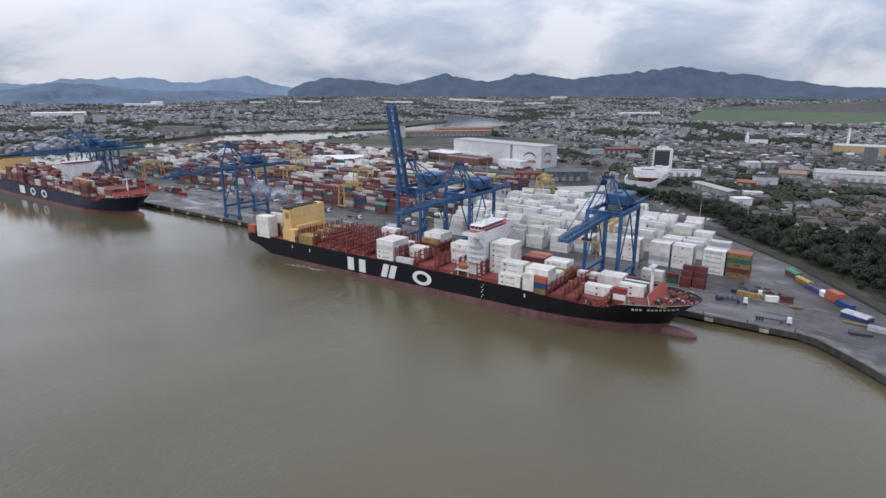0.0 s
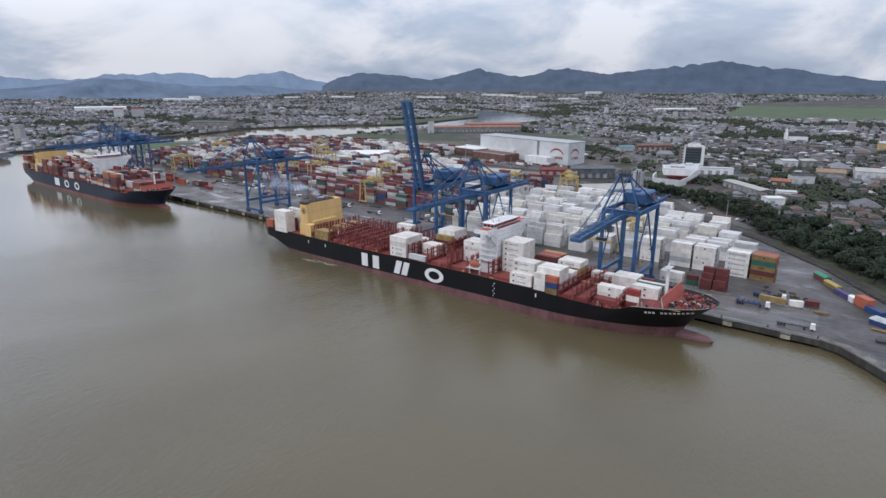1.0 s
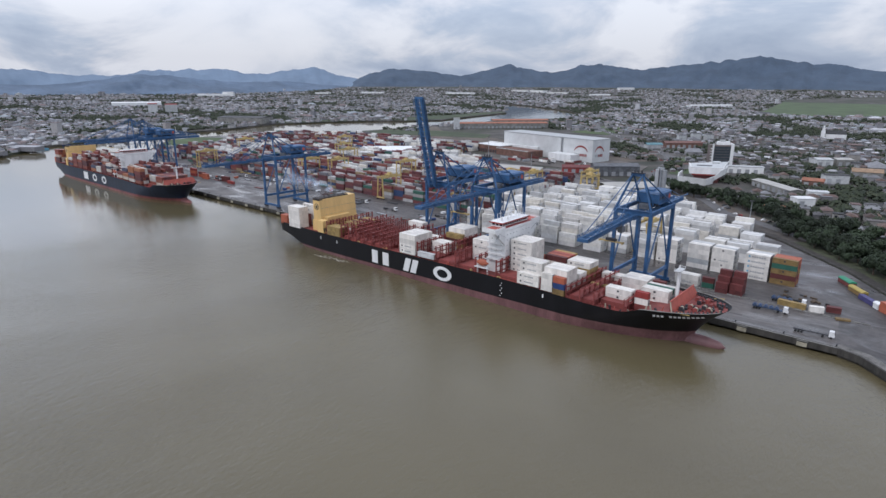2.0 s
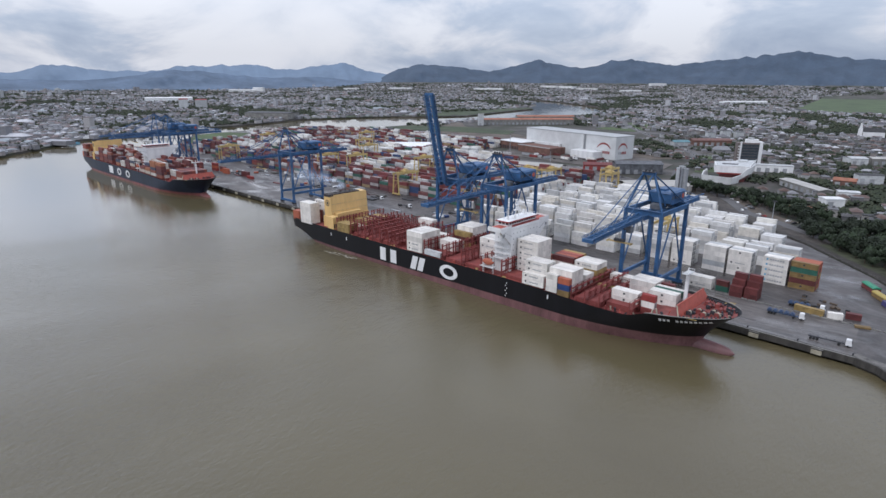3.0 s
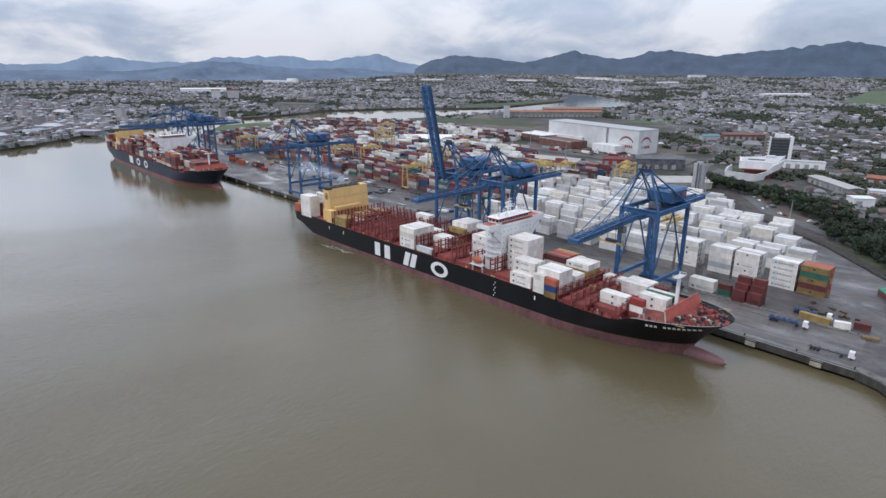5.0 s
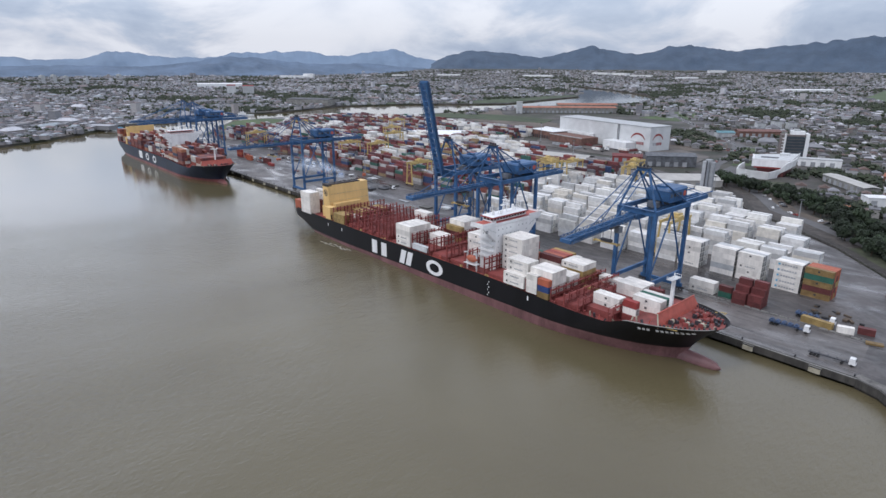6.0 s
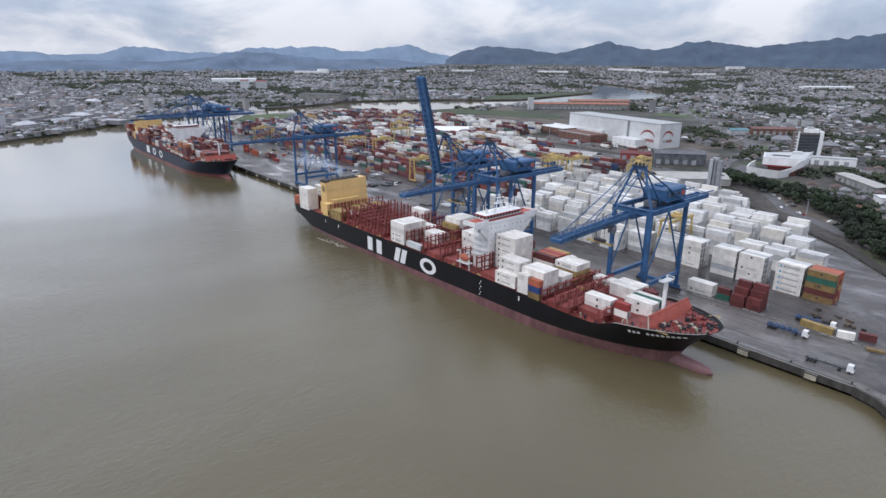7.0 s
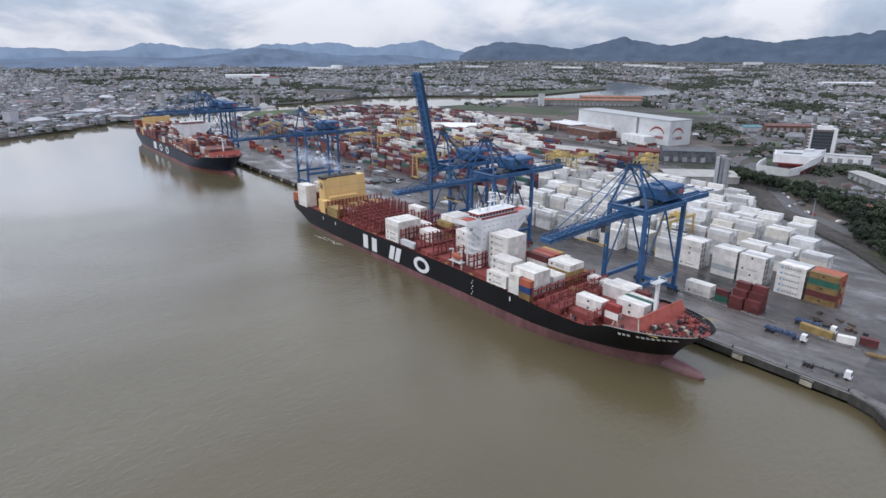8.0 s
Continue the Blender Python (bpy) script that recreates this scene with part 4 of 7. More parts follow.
    for dx, y, h, r in ((2.9, -8.5, 3.2, 0.16), (6.4, -9.5, 2.2, 0.5), (3.4, 7.5, 2.4, 0.8), (6.4, 10.0, 4.4, 0.16), (3.0, 10.6, 3.6, 0.14), (6.9, -5.0, 1.6, 0.6), (6.8, 5.6, 3.0, 0.2)):
        part("aerial", Mesh().tube((X0 + dx, y, 40.85), (X0 + dx, y, 40.85 + h), r, r * 0.8), WHITE, thing, "white aerial on the wheelhouse roof")
    for y in (-11.3, 11.3):
        part("roof_rail", Mesh().bar((X0 + 1.8, y, 41.9), (X1 - 2.8, y, 41.9), 0.1).bar((X0 + 1.8, y, 40.9), (X0 + 1.8, y, 41.9), 0.1).bar((X1 - 2.8, y, 40.9), (X1 - 2.8, y, 41.9), 0.1).bar((X0 + 5, y, 40.9), (X0 + 5, y, 41.9), 0.1), WHITE, thing)
    part("roof_rail", Mesh().bar((X1 - 2.8, -11.3, 41.9), (X1 - 2.8, 11.3, 41.9), 0.1).bar((X1 - 2.8, -11.3, 41.4), (X1 - 2.8, 11.3, 41.4), 0.08), WHITE, thing)
    # funnel casing
    b = Mesh().box(-114, -104.5, -16.6, 15.2, 13.2, 20.5)
    b.hexa([(-113, -16.2, 20.5), (-105, -16.2, 20.5), (-105, 14.8, 20.5), (-113, 14.8, 20.5), (-113, -16.2, 34.8), (-106.2, -16.2, 34.8), (-106.2, 14.8, 34.8), (-113, 14.8, 34.8)])
    b.box(-105, -101.5, -14, 6, 20.5, 23.0)
    b.box(-104, -98, -20.5, -16, 13.2, 22.0)
    casing = part("funnel_casing", b, CREAM, thing, "cream yellow funnel casing")
    part("casing_top", Mesh().box(-113.1, -106.6, -16.3, 9, 34.8, 35.5).box(-113.08, -106.15, -16.3, -13.4, 33.9, 34.8), material("soot_black", (0.045, 0.038, 0.035), 0.85, var=0.6, size=3), casing, "sooty black casing top")
    for y in (-9, -5, -1, 3, 7):
        part("exhaust_pipe", Mesh().tube((-109.5, y, 35.3), (-109.7, y, 36.0), 0.7), DARK, casing)
    for y in (-19.6, -18.2, -16.9):
        part("casing_opening", Mesh().box(-98.02, -97.95, y - 0.4, y + 0.4, 14.6, 17.4), DARK, casing, "dark opening in the casing")
    for z in (24.2, 28.8):
        part("casing_seam", Mesh().box(-104.98, -104.9, -15.8, 14.4, z, z + 0.12) if z < 25 else Mesh().box(-105.5, -105.42, -15.8, 14.4, z, z + 0.12), FENDER, casing)
    b = Mesh()
    for piece in ring(4.4, 4.4, 0.25, 0, 360, 18):
        k = len(b.v)
        b.v += [(-111.5 + px, -16.24, 27.5 + pz) for px, pz in piece]
        b.f.append((k, k + 1, k + 2, k + 3))
    b.box(-110.2, -108.4, -16.26, -16.22, 28.6, 30.6)
    part("funnel_emblem", b, DARK, casing, "dark ring emblem")
    # lifeboats
    for (x, y, z) in ((33.0, -19.0, 19.5), (33.0, 19.0, 19.5)):
        b = Mesh()
        for i in range(9):
            q = i / 8
            r = 1.7 * (1 - abs(2 * q - 1) ** 2.4) + 0.12
            for j in range(10):
                a = 2 * math.pi * j / 10
                b.v.append((x - 4 + 8 * q, y + r * 0.85 * math.cos(a), z + r * math.sin(a)))
        for i in range(8):
            for j in range(10):
                b.f.append((i * 10 + j, (i + 1) * 10 + j, (i + 1) * 10 + (j + 1) % 10, i * 10 + (j + 1) % 10))
        boat = part("lifeboat", b, ORANGE, thing, "orange enclosed lifeboat")
        b = Mesh()
        for dx in (-3.2, 3.2):
            b.box(x + dx - 0.3, x + dx + 0.3, y - 0.3, y + 0.3, 13.2, z + 3.2)
            b.bar((x + dx, y, z + 3.0), (x + dx, y - 2.2 * (1 if y < 0 else -1) * -1 * -1, z + 3.2), 0.5)
        b.box(x - 4.2, x + 4.2, y - 1.8, y + 1.8, z - 2.6, z - 2.3)
        part("davit", b, WHITE, boat, "white lifeboat davit frame")
    b = Mesh().box(-148.9, -141.5, -18.4, -13.6, 13.2, 19.4)
    part("rescue_boat_shelter", b, ORANGE, thing, "orange box at the stern rail")
    # marks on the side
    if near:
        for dx in (0, 9.4):
            hull_plate("hull_mark", thing, [[(dx, 0), (dx + 5.2, 0), (dx + 5.2, 8), (dx, 8)]], -50.2, 3.9, WHITE, "large white painted upright block")
        for dx in (0, 5.8):
            hull_plate("hull_mark", thing, [[(dx, 0), (dx + 4.4, 0), (dx + 6.8, 8), (dx + 2.4, 8)]], -23.6, 4.0, WHITE, "large white painted slanted block")
        hull_plate("hull_mark", thing, ring(13.4, 8.2, 0.42, 0, 360, 22), 0.2, 4.1, WHITE, "large white painted oval ring")
        for i in range(12):
            if i != 3:
                hull_plate("name_bar", thing, [[(0, 0), (1.0, 0), (1.1, 1.1), (0.1, 1.1)]], 124 + 1.6 * i, deck_edge(124 + 1.6 * i) - 3.1, WHITE, "short white painted bar")
        for k in range(6):
            hull_plate("draught_mark", thing, [[(0, 0), (0.45, 0), (0.45, 0.6), (0, 0.6)]], 46 + (k % 2) * 0.8, 4.6 + 1.35 * k, WHITE)
        for x in (-101, -84, 71):
            hull_plate("draught_mark", thing, [[(0, 0), (0.7, 0), (0.7, 2.0), (0, 2.0)]], x, 9.6, WHITE)
    else:
        for i in range(3):
            hull_plate("hull_mark", thing, [[(0, 0), (12, 0), (12, 8), (0, 8)], ][:1] if i == 0 else ring(12, 8, 0.45, 0, 360), -50 + 25 * i, 4.2, WHITE, "large white painted mark")
    return thing


SHIP = pose(0, -24.2, 0, 0, -0.45, 0)
ship("container_ship", NEAR_HULL, SHIP, "long black container ship with red deck moored at the quay")
SHIP_FAR = pose(-470, -24.2, 0, 0, -0.2, 0)
ship("container_ship", FAR_HULL, SHIP_FAR, "loaded dark blue container ship moored further along the quay", False)


def deck_stack(kits, x, row, z=15.4, base=SHIP):
    """Containers on a ship's deck: row 0 is outermost on the water side."""
    stack(kits, x, -20.9 + 2.5 * row, z - sag(x + 6), 0, "on the ship's deck", "containers on the ship", base)


rng = random.Random(77)


def whites(n):
    return [rng.choice(("deck", "deck", "deck_barred", "deck_badged", "deck_barred")) for _ in range(n)]


for r in range(6):
    deck_stack(whites(4), -26.4, r, 14.6)
deck_stack(["pale"], -12, 0, 14.8)
for r in range(5, 8):
    deck_stack(whites(2), -12, r)
for r in range(10, 16):
    deck_stack(["ochre" if r < 12 else "maroon", "maroon"] + (whites(2) if r > 10 else ["ochre"]), -12, r)
for r in (8, 9):
    deck_stack(whites(2), -26.4, r)
for r in (13, 14):
    deck_stack(whites(3), -50.4, r)
for r in range(6, 10):
    deck_stack(whites(4), 16.2, r)
for r in range(5, 10):
    deck_stack(["deck_barred"] * 6 if r == 5 else whites(6), 43.5, r, 14.6)
deck_stack(["deck_barred"] * 2, 56.0, 0, 14.6)
for r in range(1, 4):
    deck_stack(["deck_barred"] * 4 if r == 1 else whites(4), 56.0, r, 14.6)
for r in range(10, 14):
    deck_stack(whites(2) + ["maroon" if r == 10 else "orange" if r % 2 else "red"], 56.6, r)
for r in range(14, 17):
    deck_stack(whites(2) + (["ochre"] if r == 14 else []), 56.6, r)
deck_stack(["maroon", "green"], 43.5, 13)
deck_stack(["maroon", "orange"], 43.5, 12)
deck_stack(["white20"] * 3, 69.8, 0, 14.6)
deck_stack(["ochre20", "blue20", "orange20"], 76.3, 0, 14.2)
for r in range(1, 5):
    deck_stack(whites(4), 69.9, r, 14.2)
for r in range(6, 9):
    deck_stack(whites(2), 69.9, r)
for r in range(10, 14):
    deck_stack(["ochre", "ochre"] + whites(1), 69.9, r)
deck_stack(["orange"], 69.9, 15)
for r in (14, 15):
    deck_stack(whites(1), 84.4, r)
deck_stack(["ochre"], 84.4, 9, 13.3)
for r in (4, 5):
    deck_stack(["deck_badged", "deck_badged"] if r == 4 else whites(2), 98.6, r, 15.2)
for r in range(11, 15):
    deck_stack(whites(2), 98.6, r, 15.6)
deck_stack(["white20", "red20"], 112.8, 4, 16.1)
for r in range(7, 11):
    deck_stack(["deck_badged" if r == 7 else "pale", "green" if r == 9 else "deck_badged"], 112.6, r, 16.1)
deck_stack(["orange20", "maroon20"], 112.6, 12, 16.1)
for r in range(3):
    deck_stack(["deck"] * 5, -135.5, r, 13.3)
deck_stack(["maroon"] * 3, -135.5, 3, 13.3)
deck_stack(whites(5), -135.5, 5, 13.3)
for r in range(0, 3):
    deck_stack(["ochre", "ochre"], -93.4, r, 14.2)
for r in range(5, 16):
    deck_stack([("ochre", "maroon", "ochre", "deck")[r % 4], ("ochre", "ochre", "maroon")[r % 3]] if r % 5 else ["deck"], -93.4, r, 14.2)

BOX_COLOURS = [(0.10, 0.030, 0.034), (0.145, 0.040, 0.040), (0.19, 0.062, 0.046), (0.105, 0.040, 0.044), (0.40, 0.39, 0.385), (0.18, 0.045, 0.043), (0.25, 0.18, 0.10), (0.135, 0.042, 0.042), (0.44, 0.43, 0.42), (0.03, 0.055, 0.13), (0.14, 0.14, 0.155), (0.035, 0.10, 0.075), (0.085, 0.032, 0.036), (0.15, 0.058, 0.055), (0.30, 0.28, 0.27)]
MIXED = assorted("mixed_container_paint", BOX_COLOURS, 0.6)
PALE = assorted("pale_container_paint", [(0.62, 0.615, 0.6), (0.50, 0.50, 0.49), (0.70, 0.69, 0.66), (0.42, 0.42, 0.415), (0.60, 0.565, 0.50), (0.66, 0.65, 0.63), (0.57, 0.55, 0.52), (0.68, 0.66, 0.61)], 0.6)
FAR_CARGO = assorted("worn_far_cargo_paint", [(0.15, 0.04, 0.036), (0.11, 0.032, 0.034), (0.20, 0.055, 0.04), (0.13, 0.045, 0.042), (0.30, 0.12, 0.06), (0.40, 0.38, 0.36), (0.17, 0.045, 0.04), (0.09, 0.035, 0.04), (0.22, 0.075, 0.05), (0.50, 0.47, 0.43), (0.05, 0.06, 0.10), (0.25, 0.065, 0.045), (0.46, 0.40, 0.34)], 0.6)


def box_field(name, spots, mat, label, base=None):
    """Many stacked containers in one mesh: spots are (x, y, z, length)."""
    b = Mesh()
    for x, y, z, l in spots:
        b.box(x, x + l, y + 0.05, y + 2.42, z + 0.04, z + 2.82)
    ob = part(name, b, mat)
    if base:
        ob.matrix_basis = base
    return tagged(ob, label, "containers", "", "stuff")


rng = random.Random(11)
inner = []
for x in (-135.5, -93.4, -79, -64.6, -50.4, -26.4, -12, 2.4, 16.2, 42.4, 56, 70, 84.4, 99, 112.6):
    for r in range(0 if x < 90 else 3, 17 if x < 90 else 13):
        n = rng.choice((3, 4, 4, 5)) if x < 90 else 3
        if -40 < x < 60 and r < 5:
            n -= 1
        inner += [(x, -20.9 + 2.5 * r, 15.4 - sag(x + 6) + 2.9 * i, 12.4) for i in range(n)]
box_field("deck_cargo_containers", inner, FAR_CARGO, "mixed red, brown and white containers stacked on the far ship", SHIP_FAR)

# ---- quay cranes ----


WALKWAY = material("worn_grey_grating", (0.12, 0.13, 0.145), 0.7, var=0.5, size=3)


def quay_crane(x, raised=False, label="blue ship-to-shore gantry crane with its boom lowered over the ship", reach=53.5, droop=0.3):
    """Local origin on the quay midway between the rails' ends: waterside rail y = 5, landside rail y = 35."""
    thing = new("quay_crane")
    tagged(thing, label, "crane", "blue gantry cranes on the quay")
    thing.matrix_basis = pose(x, 0, QUAY)
    HX, Y0, Y1, ZP = 9.3, 5.0, 35.0, 43.5

    def p(name, b, mat=BLUE, parent=thing, lab=""):
        return part(name, b, mat, parent, lab)

    for sx in (-1, 1):
        for y in (Y0, Y1):
            leg = p("leg", Mesh().bar((sx * HX, y, 1.6), (sx * HX, y, ZP + 1.2), 1.7, 1.5))
            b = Mesh()
            for k in range(4):
                xx = sx * HX + (k - 1.5) * 1.5
                b.tube((xx, y - 0.25, 0.4), (xx, y + 0.25, 0.4), 0.4)
            b.box(sx * HX - 3.0, sx * HX + 3.0, y - 0.45, y + 0.45, 0.6, 1.7)
            p("wheel_bogie", b, DARK, leg)
        p("side_sill", Mesh().bar((sx * HX, Y0, 9.5), (sx * HX, Y1, 9.5), 1.1, 1.9))
        p("side_beam", Mesh().bar((sx * HX, Y0 - 1, ZP), (sx * HX, Y1 + 1.5, ZP), 1.2, 2.2))
        p("diagonal_brace", Mesh().tube((sx * HX, Y0, 11), (sx * HX, (Y0 + Y1) / 2, ZP - 1), 0.42))
        p("diagonal_brace", Mesh().tube((sx * HX, Y1, 11), (sx * HX, (Y0 + Y1) / 2, ZP - 1), 0.42))
    for y in (Y0, Y1):
        p("cross_beam", Mesh().bar((-HX, y, ZP), (HX, y, ZP), 1.3, 2.6))
        p("sill_beam", Mesh().bar((-HX - 2, y, 2.6), (HX + 2, y, 2.6), 1.2, 1.7))
    # trolley girder and backreach
    b = Mesh()
    for sx in (-1, 1):
        b.bar((sx * 2.6, 0, ZP - 1.9), (sx * 2.6, 69, ZP - 1.9), 0.9, 2.2)
    for k in range(12):
        b.bar((-2.6, 2 + 6 * k, ZP - 1.2), (2.6, 2 + 6 * k, ZP - 1.2), 0.5)
    p("trolley_girder", b)
    # boom
    tip = Vector((0, -reach, ZP - 1.6 - droop)) if not raised else Vector((0, -12.0, ZP + 53.5))
    root = Vector((0, 0.5, ZP - 1.6))
    d = tip - root
    upv = Vector((1, 0, 0)).cross(d).normalized()
    if upv.z < 0 and not raised:
        upv = -upv
    b = Mesh()
    across = Vector((1, 0, 0))
    wide = 2.3 if raised else 1.75
    for sx in (-1, 1):
        b.bar(root + across * sx * wide, tip + across * sx * wide, 1.5 if raised else 0.75, 2.3 if raised else 1.5)
    n = 18
    for k in range(n):
        q = root + d * ((k + 0.5) / n)
        b.bar(q - across * wide + upv * 0.6, q + across * wide + upv * 0.6, 0.9 if raised else 0.35, 0.5)
        if k < n - 1:
            sx = 1 if k % 2 else -1
            b.bar(q - across * wide * sx + upv * 0.5, q + across * wide * sx + upv * 0.5 + d / n, 0.22)
    boom = p("boom", b)
    side = wide + (1.5 if raised else 1.3)
    # lattice side trusses with a handrail
    for sx in (-1, 1):
        b = Mesh()
        low, high = across * sx * side - upv * 0.6, across * sx * side + upv * 1.5
        b.bar(root + low, tip + low, 0.22).bar(root + high, tip + high, 0.2)
        for k in range(2 * n):
            q0, q1 = root + d * (k / (2 * n)), root + d * ((k + 1) / (2 * n))
            b.bar(q0 + low, q0 + high, 0.16)
            b.bar(q0 + (low if k % 2 else high), q1 + (high if k % 2 else low), 0.16)
            if k % 2 == 0:
                b.bar(q0 + low, q0 + across * sx * wide - upv * 0.6, 0.16)
        p("side_truss", b, BLUE, boom)
        p("boom_walkway", Mesh().bar(root + across * sx * (wide + 0.85) - upv * 0.5, tip + across * sx * (wide + 0.85) - upv * 0.5, 0.8, 0.1), WALKWAY, boom, "worn grey grating along the boom")
    for k in range(5):
        q = root + d * (0.14 + 0.2 * k)
        p("boom_lamp", Mesh().box(q.x - side - 0.4, q.x - side, q.y - 0.4, q.y + 0.4, q.z - 1.6, q.z - 0.9), GREY, boom)
    b = Mesh().bar(tip - across * (wide + 0.9), tip + across * (wide + 0.9), 1.0, 1.6)
    p("boom_tip", b, BLUE, boom)
    # apex frame
    apex = Vector((0, 7, 62.5))
    b = Mesh()
    for sx in (-1, 1):
        b.tube((sx * HX, Y0, ZP + 1), apex + Vector((sx * 2.6, 0, 0)), 0.55)
        b.tube((sx * 3.4, Y0 + 17, ZP + 1), apex + Vector((sx * 2.4, 0, 0)), 0.4)
    b.bar(apex - Vector((3.4, 0, 0)), apex + Vector((3.4, 0, 0)), 1.1, 1.6)
    b.bar((-5.6, 6, 54), (5.6, 6, 54), 0.5)
    p("apex_frame", b)
    b = Mesh().box(-3.2, 3.2, 5.6, 8.4, 63.2, 63.6)
    for sx in (-1, 0, 1):
        b.tube((sx * 1.8, 6.6, 64.2), (sx * 1.8 + 0.4, 6.6, 64.2), 0.7, n=12)
    p("sheave_platform", b, DARK)
    for sx in (-1, 1):
        p("back_stay", Mesh().tube(apex + Vector((sx * 2.4, 0, 0)), (sx * HX * 0.93, Y1, ZP + 1), 0.38))
        if raised:
            p("fore_stay", Mesh().tube(apex + Vector((sx * 2.6, -0.5, 0)), root + d * 0.45 + Vector((sx * 2.6, 0, 0)), 0.16))
        else:
            for q in (0.42, 0.86):
                p("fore_stay", Mesh().tube(apex + Vector((sx * 2.6, -0.5, 0)), root + d * q + Vector((sx * 2.6, 0, 1.2)), 0.22))
    # machinery house
    b = Mesh().box(-6.0, 6.0, 22, 39, ZP + 2.3, ZP + 7.2)
    b.hexa([(-6.3, 21.7, ZP + 7.2), (6.3, 21.7, ZP + 7.2), (6.3, 39.3, ZP + 7.2), (-6.3, 39.3, ZP + 7.2), (-5.2, 22.4, ZP + 8.1), (5.2, 22.4, ZP + 8.1), (5.2, 38.6, ZP + 8.1), (-5.2, 38.6, ZP + 8.1)])
    house = p("machinery_house", b, BLUE, thing, "blue machinery house")
    p("house_mark", Mesh().tube((6.0, 36.6, ZP + 4.8), (6.07, 36.6, ZP + 4.8), 1.4, n=12), BREAK_RED, house, "orange-red round painted patch")
    for k in range(4):
        p("louvre", Mesh().box(6.0, 6.08, 23.4 + 2.8 * k, 25.2 + 2.8 * k, ZP + 4.2, ZP + 5.8), DARK if k % 2 else WALKWAY, house)
        p("house_support", Mesh().box(-5.6, 5.6, 23 + 4.6 * k, 23.6 + 4.6 * k, ZP + 1.0, ZP + 2.3), DARK, house)
    p("house_gallery", Mesh().box(6.0, 7.2, 21.5, 39.5, ZP + 2.2, ZP + 2.35).bar((7.15, 21.5, ZP + 3.4), (7.15, 39.5, ZP + 3.4), 0.12).bar((7.15, 21.5, ZP + 2.3), (7.15, 21.5, ZP + 3.4), 0.12).bar((7.15, 39.5, ZP + 2.3), (7.15, 39.5, ZP + 3.4), 0.12).bar((7.15, 30, ZP + 2.3), (7.15, 30, ZP + 3.4), 0.12), BLUE, house)
    p("roof_vent", Mesh().box(-2.5, 1.5, 25, 29, ZP + 8.1, ZP + 9.0), BLUE, house)
    p("power_box", Mesh().box(-2.5, 2.5, 17.5, 20.5, ZP - 0.5, ZP + 2.2), WALKWAY)
    p("cross_gallery", Mesh().box(-HX, HX, Y0 - 1.6, Y0 - 0.7, ZP + 1.3, ZP + 1.4).bar((-HX, Y0 - 1.6, ZP + 2.4), (HX, Y0 - 1.6, ZP + 2.4), 0.12), BLUE)
    b = Mesh()
    for sx in (-1, 1):
        b.bar((sx * 5, 40.4, ZP + 1.3), (sx * 5, 69, ZP + 1.0), 0.5)
        b.tube((sx * 2.6, 68, ZP - 0.8), (sx * 5, 41, ZP + 7), 0.15)
    p("backreach_walkway", b)
    # trolley and cab
    ty = -18 if not raised else 26
    b = Mesh().box(-3.6, 3.6, ty - 3, ty + 3, ZP - 3.6, ZP - 2.9)
    b.tube((-2, ty, ZP - 3.6), (-2, ty, ZP - 10), 0.12).tube((2, ty, ZP - 3.6), (2, ty, ZP - 10), 0.12)
    trolley = p("trolley", b, DARK)
    p("operator_cab", Mesh().box(1.4, 3.8, ty + 3.0, ty + 6, ZP - 6.4, ZP - 3.7), WALKWAY, trolley)
    p("spreader", Mesh().box(-6.1, 6.1, ty - 0.5, ty + 0.5, ZP - 10.8, ZP - 10.2).box(-6.1, -5.6, ty - 1.2, ty + 1.2, ZP - 11.0, ZP - 10.2).box(5.6, 6.1, ty - 1.2, ty + 1.2, ZP - 11.0, ZP - 10.2), YELLOW, trolley, "dull yellow container spreader")
    p("headblock", Mesh().box(-2.6, 2.6, ty - 0.8, ty + 0.8, ZP - 10.2, ZP - 9.0), DARK, trolley)
    # stairs on one leg
    b = Mesh()
    for k in range(9):
        z = 4 + 4.3 * k
        y0, y1 = (Y1 + 1.2, Y1 + 3.8) if k % 2 else (Y1 + 3.8, Y1 + 1.2)
        b.bar((-HX - 0.2, y0, z), (-HX - 0.2, y1, z + 4.3), 0.7, 0.2)
    b.box(-HX - 0.6, -HX + 0.2, Y1 + 1.0, Y1 + 1.2, 2, ZP).box(-HX - 0.6, -HX + 0.2, Y1 + 3.9, Y1 + 4.05, 2, ZP)
    p("stair_tower", b)
    return thing


quay_crane(91.5, reach=47.5, droop=2.6)
low_crane = quay_crane(-3)
for x in (-232,):
    copy_thing(low_crane, pose(x, 0, QUAY))
quay_crane(-41, True, "blue ship-to-shore gantry crane with its boom raised upright")
for x in (-508, -476):
    copy_thing(low_crane, pose(x, 0, QUAY))

